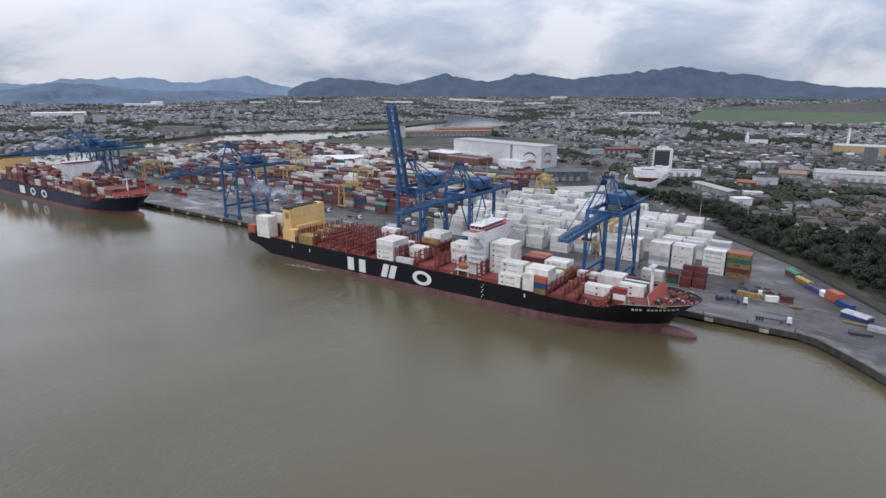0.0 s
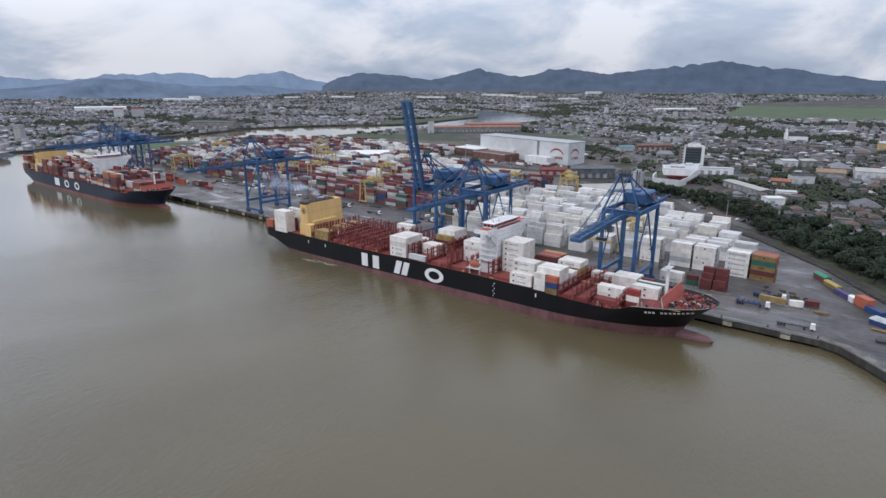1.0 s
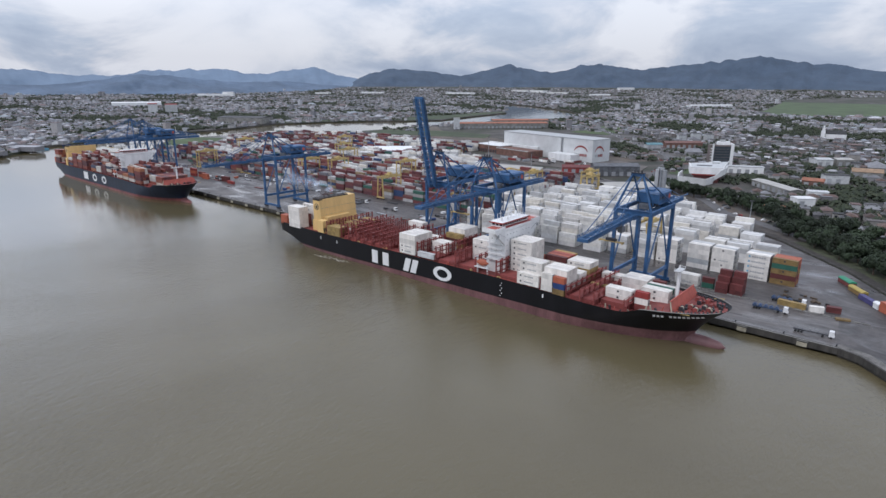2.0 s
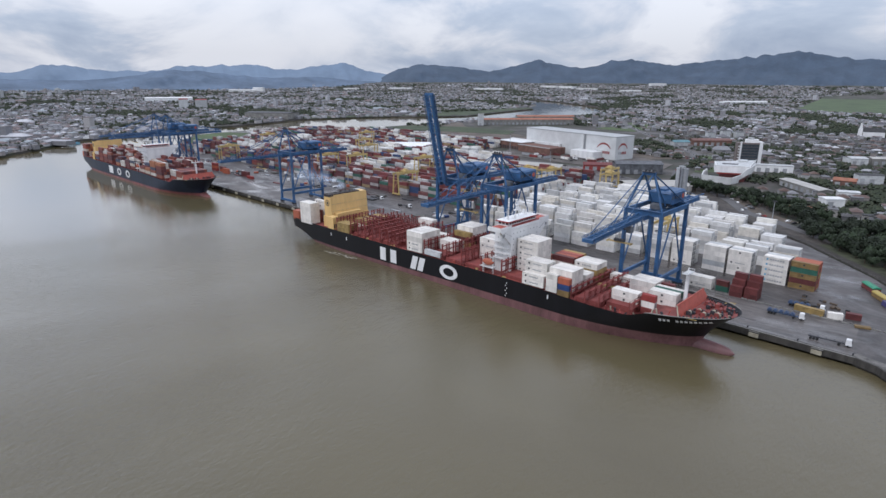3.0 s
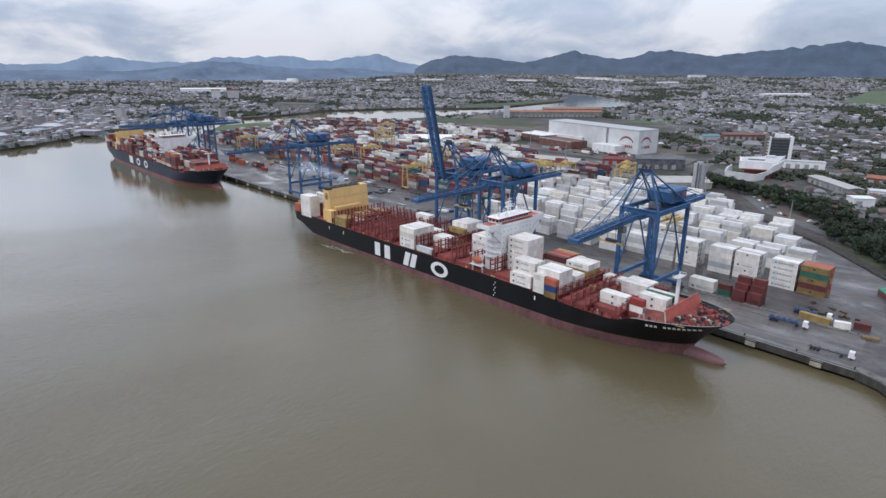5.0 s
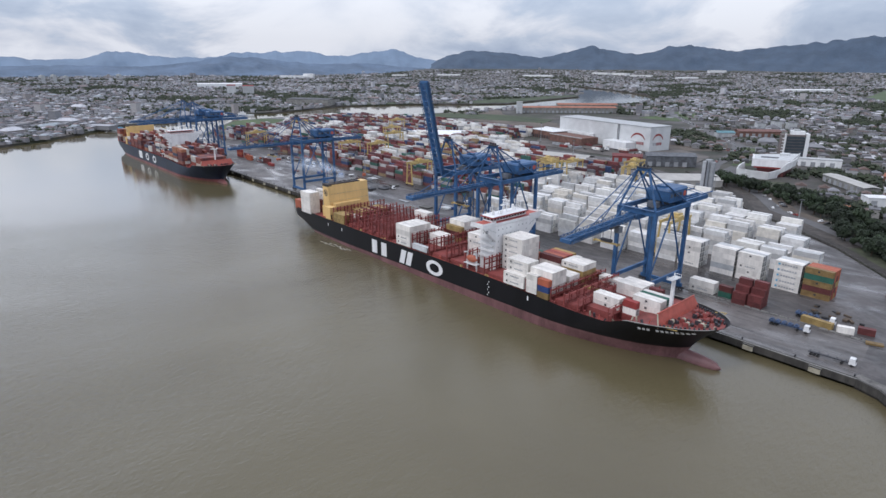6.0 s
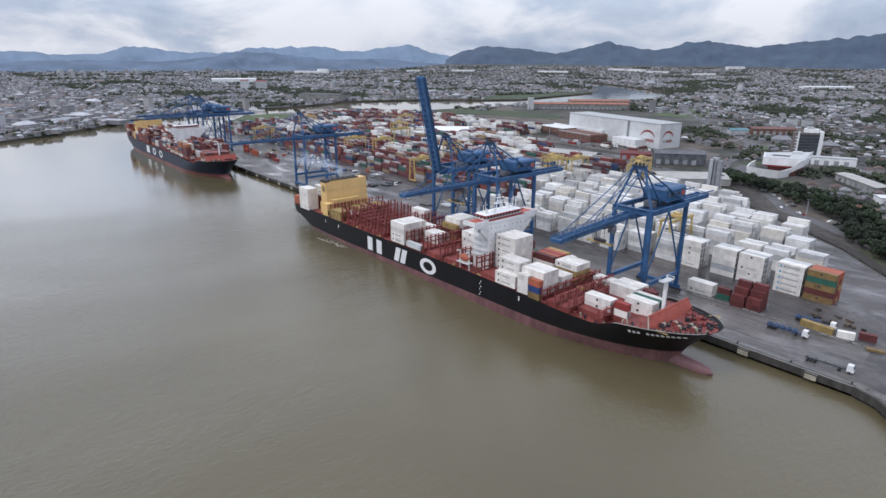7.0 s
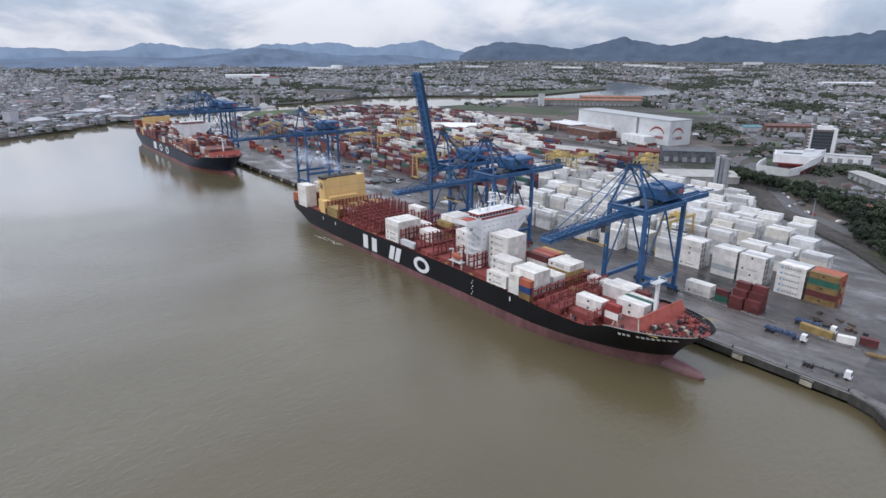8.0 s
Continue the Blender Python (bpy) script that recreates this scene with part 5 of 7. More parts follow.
# ---- yard gantries ----


def yard_gantry(m, label="yellow rubber-tyred yard gantry over container rows"):
    thing = new("yard_gantry")
    tagged(thing, label, "gantry crane", "yellow yard gantries")
    thing.matrix_basis = m
    for y in (-12, 12):
        for x in (-4, 4):
            leg = part("leg", Mesh().bar((x, y, 1.0), (x * 0.7, y, 19.5), 0.9, 0.9), YELLOW, thing)
            part("tyre", Mesh().tube((x, y - 0.4, 0.8), (x, y + 0.4, 0.8), 0.8, n=12), RUBBER, leg)
        part("sill", Mesh().bar((-5, y, 2.0), (5, y, 2.0), 0.8, 1.1), YELLOW, thing)
        part("end_brace", Mesh().bar((-3.4, y, 14), (3.4, y, 14), 0.4).bar((-3.8, y, 6), (3.2, y, 14), 0.3), YELLOW, thing)
    for x in (-2.8, 2.8):
        part("girder", Mesh().bar((x, -13.2, 20.4), (x, 13.2, 20.4), 0.9, 1.7), YELLOW, thing)
    trolley = part("trolley", Mesh().box(-3.3, 3.3, -3, 3, 21.3, 22.6).box(-1.8, 1.8, -1.5, 1.5, 22.6, 23.8), YELLOW, thing)
    part("cab", Mesh().box(-4.4, -2.4, 3, 5, 17.4, 19.6), WHITE, trolley)
    part("spreader", Mesh().box(-6, 6, -1, 1, 12.5, 13.1).tube((0, 0, 13), (0, 0, 21.3), 0.1), DARK, trolley)
    part("rail", Mesh().bar((-3.3, -13.2, 22.2), (-3.3, 13.2, 22.2), 0.1).bar((3.3, -13.2, 22.2), (3.3, 13.2, 22.2), 0.1), YELLOW, thing)
    return thing


g0 = yard_gantry(pose(-188, 104, QUAY))
for x, y, turn in ((-110, 196, 0), (-122, 206, 0), (-101, 216, 0), (-384, 222, 0), (-345, 130, 0), (-318, 150, 0), (68, 90, 0), (-48, 232, 0), (-62, 258, 0), (-500, 90, 0), (-600, 205, 0), (-520, 330, 0), (-440, 260, 0), (-250, 190, 0)):
    copy_thing(g0, pose(x, y, QUAY, 0, 0, turn))

# ---- container yard ----
rng = random.Random(5)


def fence_y(x):
    for (ax, ay), (bx, by) in zip(FENCE_LINE, FENCE_LINE[1:]):
        if bx <= x <= ax:
            return ay + (by - ay) * (ax - x) / (ax - bx)
    return 372 if x < -160 else 0


def yard_whites(n):
    return [rng.choice(("white", "white", "barred", "badged", "pale")) for _ in range(n)]


# reefer blocks nearest the ship
far_reefers = []
COLUMNS = [144.4, 130.8, 112.6, 98.9, 80.2, 66.4, 48, 34.2, 15.6, 1.8, -17, -30.8, -50, -64]
for ci, x in enumerate(COLUMNS):
    for bi in range(6):
        y = 73.5 + bi * 29 - (8 if ci > 6 else 0)
        if y + 16 > fence_y(x + 12.4) - 9 or (ci == 0 and bi > 0):
            continue
        if ci == 1 and bi:
            x, y = 127.5, 109.0
            if bi > 1:
                continue
        deep = 4 if bi == 0 else 3 if ci == 1 else rng.choice((4, 5, 6))
        for k in range(deep):
            n = 5 if (bi == 0 and ci < 5) else 4 if ci == 1 else rng.choice((3, 4, 4, 5, 5))
            yy = y + 2.55 * k
            if ci == 0 and bi == 0:
                stack(["cream", "maroon", "cream", "green", "cream"] if k == 0 else [rng.choice(("maroon", "ochre", "red", "orange")) for _ in range(4)] + ["orange"], x, yy)
            elif ci < 5 and bi < 1 and k < 2:
                stack(["patched"] * n if (ci == 1 and k == 0) else yard_whites(n), x, yy)
            else:
                far_reefers += [(x, yy, QUAY + 2.9 * i, 12.4) for i in range(n)]
box_field("reefer_containers", far_reefers, PALE, "rows of white refrigerated containers stacked in the yard")
b = Mesh()
for x, y, z, l in far_reefers:
    if rng.random() < 0.55:
        u, v = y + rng.uniform(0.5, 1.2), z + rng.uniform(1.3, 1.8)
        b.box(x + l, x + l + 0.05, u, u + rng.uniform(0.4, 0.9), v, v + rng.uniform(0.4, 0.8))
        u = y + rng.uniform(0.4, 1.4)
        b.box(x + l, x + l + 0.05, u, u + rng.uniform(0.3, 0.8), z + 0.3, z + rng.uniform(0.6, 1.1))
tagged(part("reefer_fan_grilles", b, GRILLE), "dark fan grilles on the ends of white containers", "fan grilles", "", "stuff")
for r in range(2):
    stack(whites(2), 104.2, 40 + 2.6 * r)
stack(["green20", "maroon20"], 118.5, 41)
for k in range(3):
    stack(["maroon20"] * (2 + k), 126.5, 37.5 + 2.6 * k)
    stack(["maroon20"] * (2 + k), 133.2, 38.5 + 2.6 * k)

# coloured blocks
fields, pale = [], []
BLOCKS = [(-80, 95), (-700, 95), (-712, 196), (-822, 306), (-858, 300), (-862, 368), (-832, 452), (-738, 528), (-420, 520), (-352, 486), (-330, 384), (-80, 372)]
INLAND = [(-80, 90), (-690, 90), (-700, 200), (-745, 300), (-740, 400), (-640, 470), (-420, 480), (-80, 380)]
for bx in range(29):
    x = -86 - 27.0 * bx
    for by in range(17):
        y0 = 100 + by * 26.5
        if not (spot_in(BLOCKS, x, y0 + 2) and spot_in(BLOCKS, x + 25, y0 + 18)) or (x > -190 and by > 6) or (x > -300 and by > 8) or rng.random() < 0.05:
            continue
        if any((x + 12 - u) ** 2 + (y0 + 9 - v) ** 2 < r * r for u, v, r in ((-202, 306, 30), (-430, 350, 44), (-395, 408, 24), (-482, 436, 24), (-120, 206, 14))):
            continue
        white = by > 1 and (-440 < x < -250 and 5 <= by <= 7 and rng.random() < 0.6) or by > 1 and rng.random() < 0.2
        for k in range(7):
            for half in range(2):
                if rng.random() < 0.07:
                    continue
                n = rng.choice((2, 3, 3, 4, 4, 5))
                if not spot_in(INLAND, x, y0 + 9):
                    n = min(n, 1 + (k + bx) % 2)
                for i in range(n):
                    spot = (x + 12.8 * half, y0 + 2.6 * k, QUAY + 2.9 * i, 12.3)
                    (pale if white and rng.random() < 0.9 else fields).append(spot)
box_field("yard_containers", fields, MIXED, "long rows of red, brown, blue and orange containers")
box_field("yard_containers", pale, PALE, "rows of pale grey and white containers")

# ---- large buildings ----


def cold_store():
    thing = new("cold_store_warehouse")
    tagged(thing, "tall white windowless cold store with a dark joint", "warehouse")
    thing.matrix_basis = pose(-326, 486, 3.4, 0, 0, -12)
    L, J, H = 172, 116, 30.0
    PANEL = material("white_insulated_panel", (0.55, 0.56, 0.555), 0.5, var=0.14, size=12)
    part("hall", Mesh().box(0, J, 0, 36, 0, H), PANEL, thing, "white panel hall")
    part("joint", Mesh().box(J, J + 4.5, 1.5, 35, 0, H - 0.6), GREY, thing, "dark grey recessed joint")
    part("hall", Mesh().box(J + 4.5, L, 0, 36, 0, H), PANEL, thing, "white panel hall")
    part("roof_edge", Mesh().box(-0.5, L + 0.5, -0.5, 36.5, H, H + 1.0), PALE_GREY, thing)
    part("side_shed", Mesh().box(-30, 22, -30, -4, 0, 11), BRICK, thing, "low dark brick shed")
    part("side_shed", Mesh().box(24, 90, -38, -8, 0, 10), BRICK, thing, "low dark brick shed")
    for i in range(9):
        part("shed_door", Mesh().box(-26 + 5.5 * i, -22.6 + 5.5 * i, -30.15, -30, 0, 5) if i < 8 else Mesh().box(24, 90, -38.3, -37.7, 9.6, 10.6), DARK if i < 8 else PALE_GREY, thing)
    part("shed_roof", Mesh().box(-31, 75, -4, -0.2, 9, 13).box(-31, 22.5, -30.5, -4, 11, 11.6), WHITE, thing, "white lower roof")
    part("dock_block", Mesh().box(J - 6, J + 34, -18, -0.2, 0, 10), WHITE, thing, "lower white loading block")
    b = Mesh()
    for i in range(14):
        q0, q1 = radians(25 + 130 * i / 14), radians(25 + 130 * (i + 1) / 14)
        r0, r1 = 12, 13.0 + 1.2 * math.sin(math.pi * i / 14)
        k = len(b.v)
        cx, cz = 152, 10
        b.v += [(cx - r0 * math.cos(q0), -0.12, cz + 0.8 * r0 * math.sin(q0)), (cx - r1 * math.cos(q0), -0.12, cz + 0.85 * r1 * math.sin(q0)), (cx - r1 * math.cos(q1), -0.12, cz + 0.85 * r1 * math.sin(q1)), (cx - r0 * math.cos(q1), -0.12, cz + 0.8 * r0 * math.sin(q1))]
        b.f.append((k, k + 3, k + 2, k + 1))
    part("swoosh_mark", b, RED, thing, "dark red curved sign mark")
    side = Mesh()
    for i in range(len(b.v)):
        side.v.append((L + 0.12, 14 + (b.v[i][0] - 152) * 0.8, b.v[i][2]))
    side.f = [tuple(reversed(f)) for f in b.f]
    part("swoosh_mark", side, RED, thing, "dark red curved sign mark on the end wall")
    for i in range(5):
        part("sign_bar", Mesh().box(L + 0.02, L + 0.14, 6 + 3.2 * i, 8.3 + 3.2 * i, 7.5, 11), GREY if i < 2 else RED, thing)
    for i in range(7):
        part("sign_bar", Mesh().box(141 + 3.2 * i, 143.3 + 3.2 * i, -0.14, -0.02, 7.5, 11), GREY if i < 3 else RED, thing)
    return thing


cold_store()

# ---- town ----
LEAF = material("dark_foliage", (0.027, 0.043, 0.019), 0.8, var=0.55, size=2.5, rand=0.5)
LEAVES = assorted("mixed_foliage", [(0.027, 0.038, 0.018), (0.036, 0.048, 0.022), (0.024, 0.034, 0.019), (0.043, 0.052, 0.027)], 0.8, var=0.4)


def crown_mesh(seed, r=4.5, h=5.0, z=4.0, lobes=9, leaves=70):
    """An uneven crown: many small leaf clumps round several lobes."""
    g = random.Random(seed)
    b = Mesh()
    for i in range(lobes):
        a, q = g.uniform(0, 6.28), g.random() ** 0.6
        c = Vector((math.cos(a) * r * 0.62 * q, math.sin(a) * r * 0.62 * q, z + h * g.uniform(0.2, 0.75)))
        lr = r * g.uniform(0.32, 0.55)
        for j in range(leaves):
            d = Vector((g.gauss(0, 1), g.gauss(0, 1), g.gauss(0, 0.8))).normalized()
            p = c + d * lr * g.uniform(0.7, 1.08)
            s = g.uniform(0.28, 0.62)
            u = d.orthogonal().normalized()
            w = d.cross(u)
            u, w = (u + d * g.uniform(-0.6, 0.6)) * s, (w + d * g.uniform(-0.6, 0.6)) * s
            k = len(b.v)
            b.v += [tuple(p - u), tuple(p - w * 0.8), tuple(p + u), tuple(p + w * 0.9)]
            b.f.append((k, k + 1, k + 2, k + 3))
    return b


def tree(seed, kind="broadleaf"):
    g = random.Random(seed)
    thing = new("tree")
    tagged(thing, "leafy dark green broadleaf tree beside the road", "tree", "trees of the grove")
    b = Mesh().tube((0, 0, 0), (0.2, 0.1, 3.4), 0.35, 0.24).tube((0.2, 0.1, 3.4), (0.1, 0.3, 6.0), 0.24, 0.1)
    for i in range(5):
        a = g.uniform(0, 6.28)
        b.tube((0.2, 0.1, 3.0 + 0.4 * i), (math.cos(a) * 2.6, math.sin(a) * 2.6, 5.2 + 0.6 * i), 0.14, 0.05, 5)
    part("trunk", b, BARK, thing)
    part("crown", crown_mesh(seed, g.uniform(4.2, 5.6), g.uniform(5.0, 7.0), 3.0, 14, 120), LEAF, thing)
    return thing


GROVE = [(-34, 330), (-8, 312), (30, 296), (60, 280), (84, 262), (100, 244), (114, 256), (98, 286), (58, 312), (20, 326), (-12, 336)]
GROVE_EAST = [(113, 222), (130, 192), (152, 164), (184, 128), (216, 86), (238, 52), (266, 60), (266, 240), (222, 228), (182, 222), (150, 230), (126, 240)]
CLEAR = [(-40, 250), (90, 160), (230, 40), (330, -60), (400, -40), (300, 25), (165, 158), (118, 236), (40, 306), (-30, 346)]
TREES = [tree(100 + i) for i in range(5)]
rng = random.Random(21)
placed = []
for i, t in enumerate(TREES):
    t.matrix_basis = pose(20 + 12 * i, 322 - 4 * i, 3.35)
    placed.append((20 + 12 * i, 322 - 4 * i))
for i in range(14000):
    x, y = rng.uniform(-34, 276), rng.uniform(45, 372)
    if not (spot_in(GROVE, x, y) or spot_in(GROVE_EAST, x, y)) or any((x - a) ** 2 + (y - b) ** 2 < 44 for a, b in placed):
        continue
    placed.append((x, y))
    if len(placed) > 296:
        break
    s = rng.choice((0.7, 0.85, 1.0, 1.15, 1.3, 1.5)) * rng.uniform(0.85, 1.1)
    t = copy_thing(rng.choice(TREES), pose(x, y, 3.35, 0, 0, rng.uniform(0, 360)))
    t.scale = (s, s, s * rng.uniform(0.8, 1.05))


def house(m, l, w, h, flat, label):
    thing = new("house")
    tagged(thing, label, "house", "houses of the town")
    thing.matrix_basis = m
    part("wall", Mesh().box(0, l, 0, w, 0, h), PLASTER, thing)
    b = Mesh()
    if flat:
        b.box(-0.3, l + 0.3, -0.3, w + 0.3, h, h + 0.5)
        b.box(l * 0.6, l * 0.8, w * 0.3, w * 0.6, h + 0.5, h + 1.9)
    else:
        k = len(b.v)
        o = 0.6
        b.v += [(-o, -o, h), (l + o, -o, h), (l + o, w + o, h), (-o, w + o, h), (l * 0.22, w / 2, h + w * 0.27), (l * 0.78, w / 2, h + w * 0.27)]
        b.f += [(0, 1, 5, 4), (1, 2, 5), (2, 3, 4, 5), (3, 0, 4), (3, 2, 1, 0)]
    part("roof", b, ROOF_GREY if flat else ROOF_TILE, thing)
    for i in (0, 1):
        part("window", Mesh().box(1.0 + (l - 4) * i, 2.8 + (l - 4) * i, -0.06, 0.0, h * 0.4, h * 0.8), GLASS, thing)
    part("door", Mesh().box(l * 0.45, l * 0.45 + 0.9, -0.07, 0.0, 0, min(2.1, h * 0.6)), BARK, thing)
    return thing


def on_land(x, y):
    return spot_in(TOWN_EAST, x, y) or spot_in(TOWN_WEST, x, y)


TOWN_EAST = EAST_BANK + arc(-30, 119)[1:] + list(reversed(WEST_BANK))
TOWN_WEST = list(reversed(FAR_BANK)) + [(-300, -4800)] + list(reversed(arc(119, 255)))[1:]
YARD = [(-700, -10), (300, -130), (300, 10)] + [(x + 14, y + 16) for x, y in FENCE_LINE] + [(-60, 420), (-90, 520), (-300, 560), (-420, 640), (-900, 640), (-900, 100)]
OPEN_FIELDS = [[(-310, 1830), (-90, 1880), (330, 2080), (420, 4300), (-520, 3300)], [(250, 1350), (900, 1250), (1200, 1700), (300, 1900)], [(-1000, 900), (-640, 900), (-640, 1240), (-1000, 1480)], [(-620, 640), (-250, 640), (-250, 900), (-620, 900)]]
rng = random.Random(33)
MODELS = [house(pose(0, 0, 3.4), rng.uniform(7.5, 12), rng.uniform(6, 8.5), rng.choice((3.2, 3.4, 6.2)), i % 2 == 0, lab) for i, lab in enumerate(("grey flat-roofed house in the town", "plastered house with a clay tile roof", "plastered house with a dull red roof", "two-storey house with a flat roof", "small house with an old tile roof", "pale house with a hipped tile roof"))]
near_spots = set()
wall_bits, roof_bits, tree_bits, outer_walls, outer_roofs = Mesh(), Mesh(), Mesh(), Mesh(), Mesh()
KEEP_FREE = OPEN_FIELDS + [CLEAR, GROVE, GROVE_EAST, YARD]
LOTS = [(-130, 715, 40), (-160, 845, 34), (-160, 676, 16), (68, 385, 36), (100, 448, 17), (120, 372, 15), (120, 322, 17), (120, 480, 17), (138, 552, 25), (88, 636, 26), (178, 372, 34), (18, 492, 24), (104, 270, 12), (-30, 330, 90), (2, 415, 52), (0, 490, 34), (215, 585, 62), (225, 975, 70), (-560, 760, 150), (130, 250, 26), (85, 400, 30), (-70, 420, 30)]
AVENUES = [[(-28, 338), (-60, 420), (-80, 520), (-112, 600), (-172, 672), (-300, 836), (-420, 990), (-560, 1250)], [(-110, 600), (-20, 560), (120, 470), (330, 420)], [(-300, 836), (-100, 900), (160, 960), (420, 1010)]]


def near_road(x, y, d):
    for line in AVENUES:
        for (ax, ay), (bx, by) in zip(line, line[1:]):
            ux, uy = bx - ax, by - ay
            q = max(0, min(1, ((x - ax) * ux + (y - ay) * uy) / (ux * ux + uy * uy)))
            if (x - ax - ux * q) ** 2 + (y - ay - uy * q) ** 2 < d * d:
                return True
    return False


WOODS = [((28, 402), (44, 470), 11), ((74, 424), (150, 402), 13), ((136, 440), (214, 470), 16), ((24, 524), (112, 506), 11), ((56, 580), (210, 594), 13), ((100, 296), (150, 300), 10), ((140, 330), (150, 420), 9), ((-62, 450), (-80, 540), 4), ((-392, 1160), (-205, 1125), 30), ((-250, 1690), (0, 1120), 32), ((-10, 1120), (260, 1080), 30), ((-150, 760), (60, 700), 18), ((60, 430), (300, 380), 22), ((-640, 980), (-480, 1010), 30), ((-1500, 900), (-1150, 1250), 40), ((-1300, 300), (-1200, 620), 25)]


def wooded(x, y):
    for (ax, ay), (bx, by), d in WOODS:
        ux, uy = bx - ax, by - ay
        q = max(0, min(1, ((x - ax) * ux + (y - ay) * uy) / (ux * ux + uy * uy)))
        if (x - ax - ux * q) ** 2 + (y - ay - uy * q) ** 2 < d * d:
            return True
    return False


n_near = 0
for i in range(82000):
    ring_r = 230 + 4200 * rng.random() ** 1.25
    az = radians(rng.uniform(60, 198))
    x, y = 215 + ring_r * math.cos(az), -250 + ring_r * math.sin(az)
    dist = ring_r
    if x * x + y * y > 4300 ** 2 or any(spot_in(p, x, y) for p in KEEP_FREE) or not on_land(x, y):
        continue
    if dist < 1500 and not (wooded(x, y) and y > 290) and (near_road(x, y, 13) or any((x - a) ** 2 + (y - b) ** 2 < r * r for a, b, r in LOTS)):
        continue
    clump = noise.noise((x * 0.004, y * 0.004, 5.0)) + 0.4 * noise.noise((x * 0.015, y * 0.015, 2.0))
    green = clump < -0.14 or rng.random() < (0.36 if dist < 1000 else 0.24) or wooded(x, y)
    if green and x < -600 and y < 120 and rng.random() < 0.75:
        green = False
    if green:
        g = rng.uniform(2.0, 4.2)
        for q in range(8 if dist < 1500 else 4):
            c = Vector((x + rng.gauss(0, g), y + rng.gauss(0, g), plain_z(x, y) - 0.2 + g * rng.uniform(0.3, 1.3)))
            k = len(tree_bits.v)
            r = g * rng.uniform(0.35, 0.75) * (1 if dist < 1500 else 1.4)
            pts = [(1, 0, 0), (0.3, 0.95, 0.1), (-0.8, 0.6, -0.1), (-0.8, -0.6, 0.1), (0.3, -0.95, 0), (0.1, 0, 1), (0, 0, -1)]
            tree_bits.v += [tuple(c + Vector(p) * r * rng.uniform(0.75, 1.25)) for p in pts]
            for a in range(5):
                tree_bits.f += [(k + a, k + (a + 1) % 5, k + 5), (k + (a + 1) % 5, k + a, k + 6)]
        continue
    cell = (round(x / 10.5), round(y / 10.5))
    if dist < 1600:
        if cell in near_spots:
            continue
        near_spots.add(cell)
    grid = 25 + 60 * noise.noise((x * 0.0012, y * 0.0012, 1.0)) + rng.choice((0, 90)) + rng.gauss(0, 3)
    if dist < 780 and n_near < 250:
        n_near += 1
        copy_thing(rng.choice(MODELS), pose(x, y, 3.4, 0, 0, grid))
        continue
    l, w, h = rng.uniform(6, 13), rng.uniform(5.5, 9), rng.choice((3.0, 3.4, 3.4, 5.8, 6.2))
    if rng.random() < 0.012:
        l, w, h = rng.uniform(20, 46), rng.uniform(12, 22), rng.uniform(5, 8)
    if rng.random() < 0.004 and dist > 900:
        l, w, h = rng.uniform(10, 16), rng.uniform(10, 14), rng.uniform(12, 26)
    m = pose(x, y, plain_z(x, y) - 0.4, 0, 0, grid)
    # far and western houses go to the meshes with haze-paled colours
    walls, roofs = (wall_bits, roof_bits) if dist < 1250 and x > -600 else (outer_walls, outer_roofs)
    walls.box(0, l, 0, w, 0, h, m)
    k = len(roofs.v)
    if rng.random() < 0.45 or h > 10:
        roofs.box(-0.3, l + 0.3, -0.3, w + 0.3, h, h + 0.5, m)
    else:
        rise = w * 0.24
        roofs.v += [tuple(m @ Vector(p)) for p in ((-0.5, -0.5, h), (l + 0.5, -0.5, h), (l + 0.5, w + 0.5, h), (-0.5, w + 0.5, h), (l * 0.2, w / 2, h + rise), (l * 0.8, w / 2, h + rise))]
        roofs.f += [(k, k + 1, k + 5, k + 4), (k + 1, k + 2, k + 5), (k + 2, k + 3, k + 4, k + 5), (k + 3, k, k + 4)]
MIXED_WALL = assorted("town_walls", [(0.24, 0.235, 0.235), (0.15, 0.148, 0.15), (0.40, 0.40, 0.40), (0.18, 0.16, 0.15), (0.11, 0.11, 0.112), (0.25, 0.235, 0.22)], 0.85)
MIXED_ROOF = assorted("town_roofs", [(0.10, 0.10, 0.108), (0.115, 0.078, 0.068), (0.15, 0.15, 0.158), (0.095, 0.065, 0.06), (0.068, 0.068, 0.074), (0.30, 0.30, 0.31), (0.11, 0.098, 0.095), (0.13, 0.13, 0.137), (0.12, 0.078, 0.068), (0.085, 0.082, 0.085), (0.05, 0.05, 0.053), (0.46, 0.46, 0.475), (0.20, 0.20, 0.21)], 0.8)
tagged(part("town_walls", wall_bits, MIXED_WALL), "pale plastered walls of the far town", "houses", "", "stuff")
tagged(part("town_roofs", roof_bits, MIXED_ROOF), "grey and clay roofs of the far town", "roofs", "", "stuff")
# Same town as above; haze is put into these lighter, greyer colours.
HAZED_WALL = assorted("haze_paled_town_walls", [(0.36, 0.36, 0.375), (0.25, 0.25, 0.26), (0.46, 0.46, 0.48), (0.29, 0.27, 0.265), (0.20, 0.20, 0.21), (0.39, 0.375, 0.37)], 0.85)
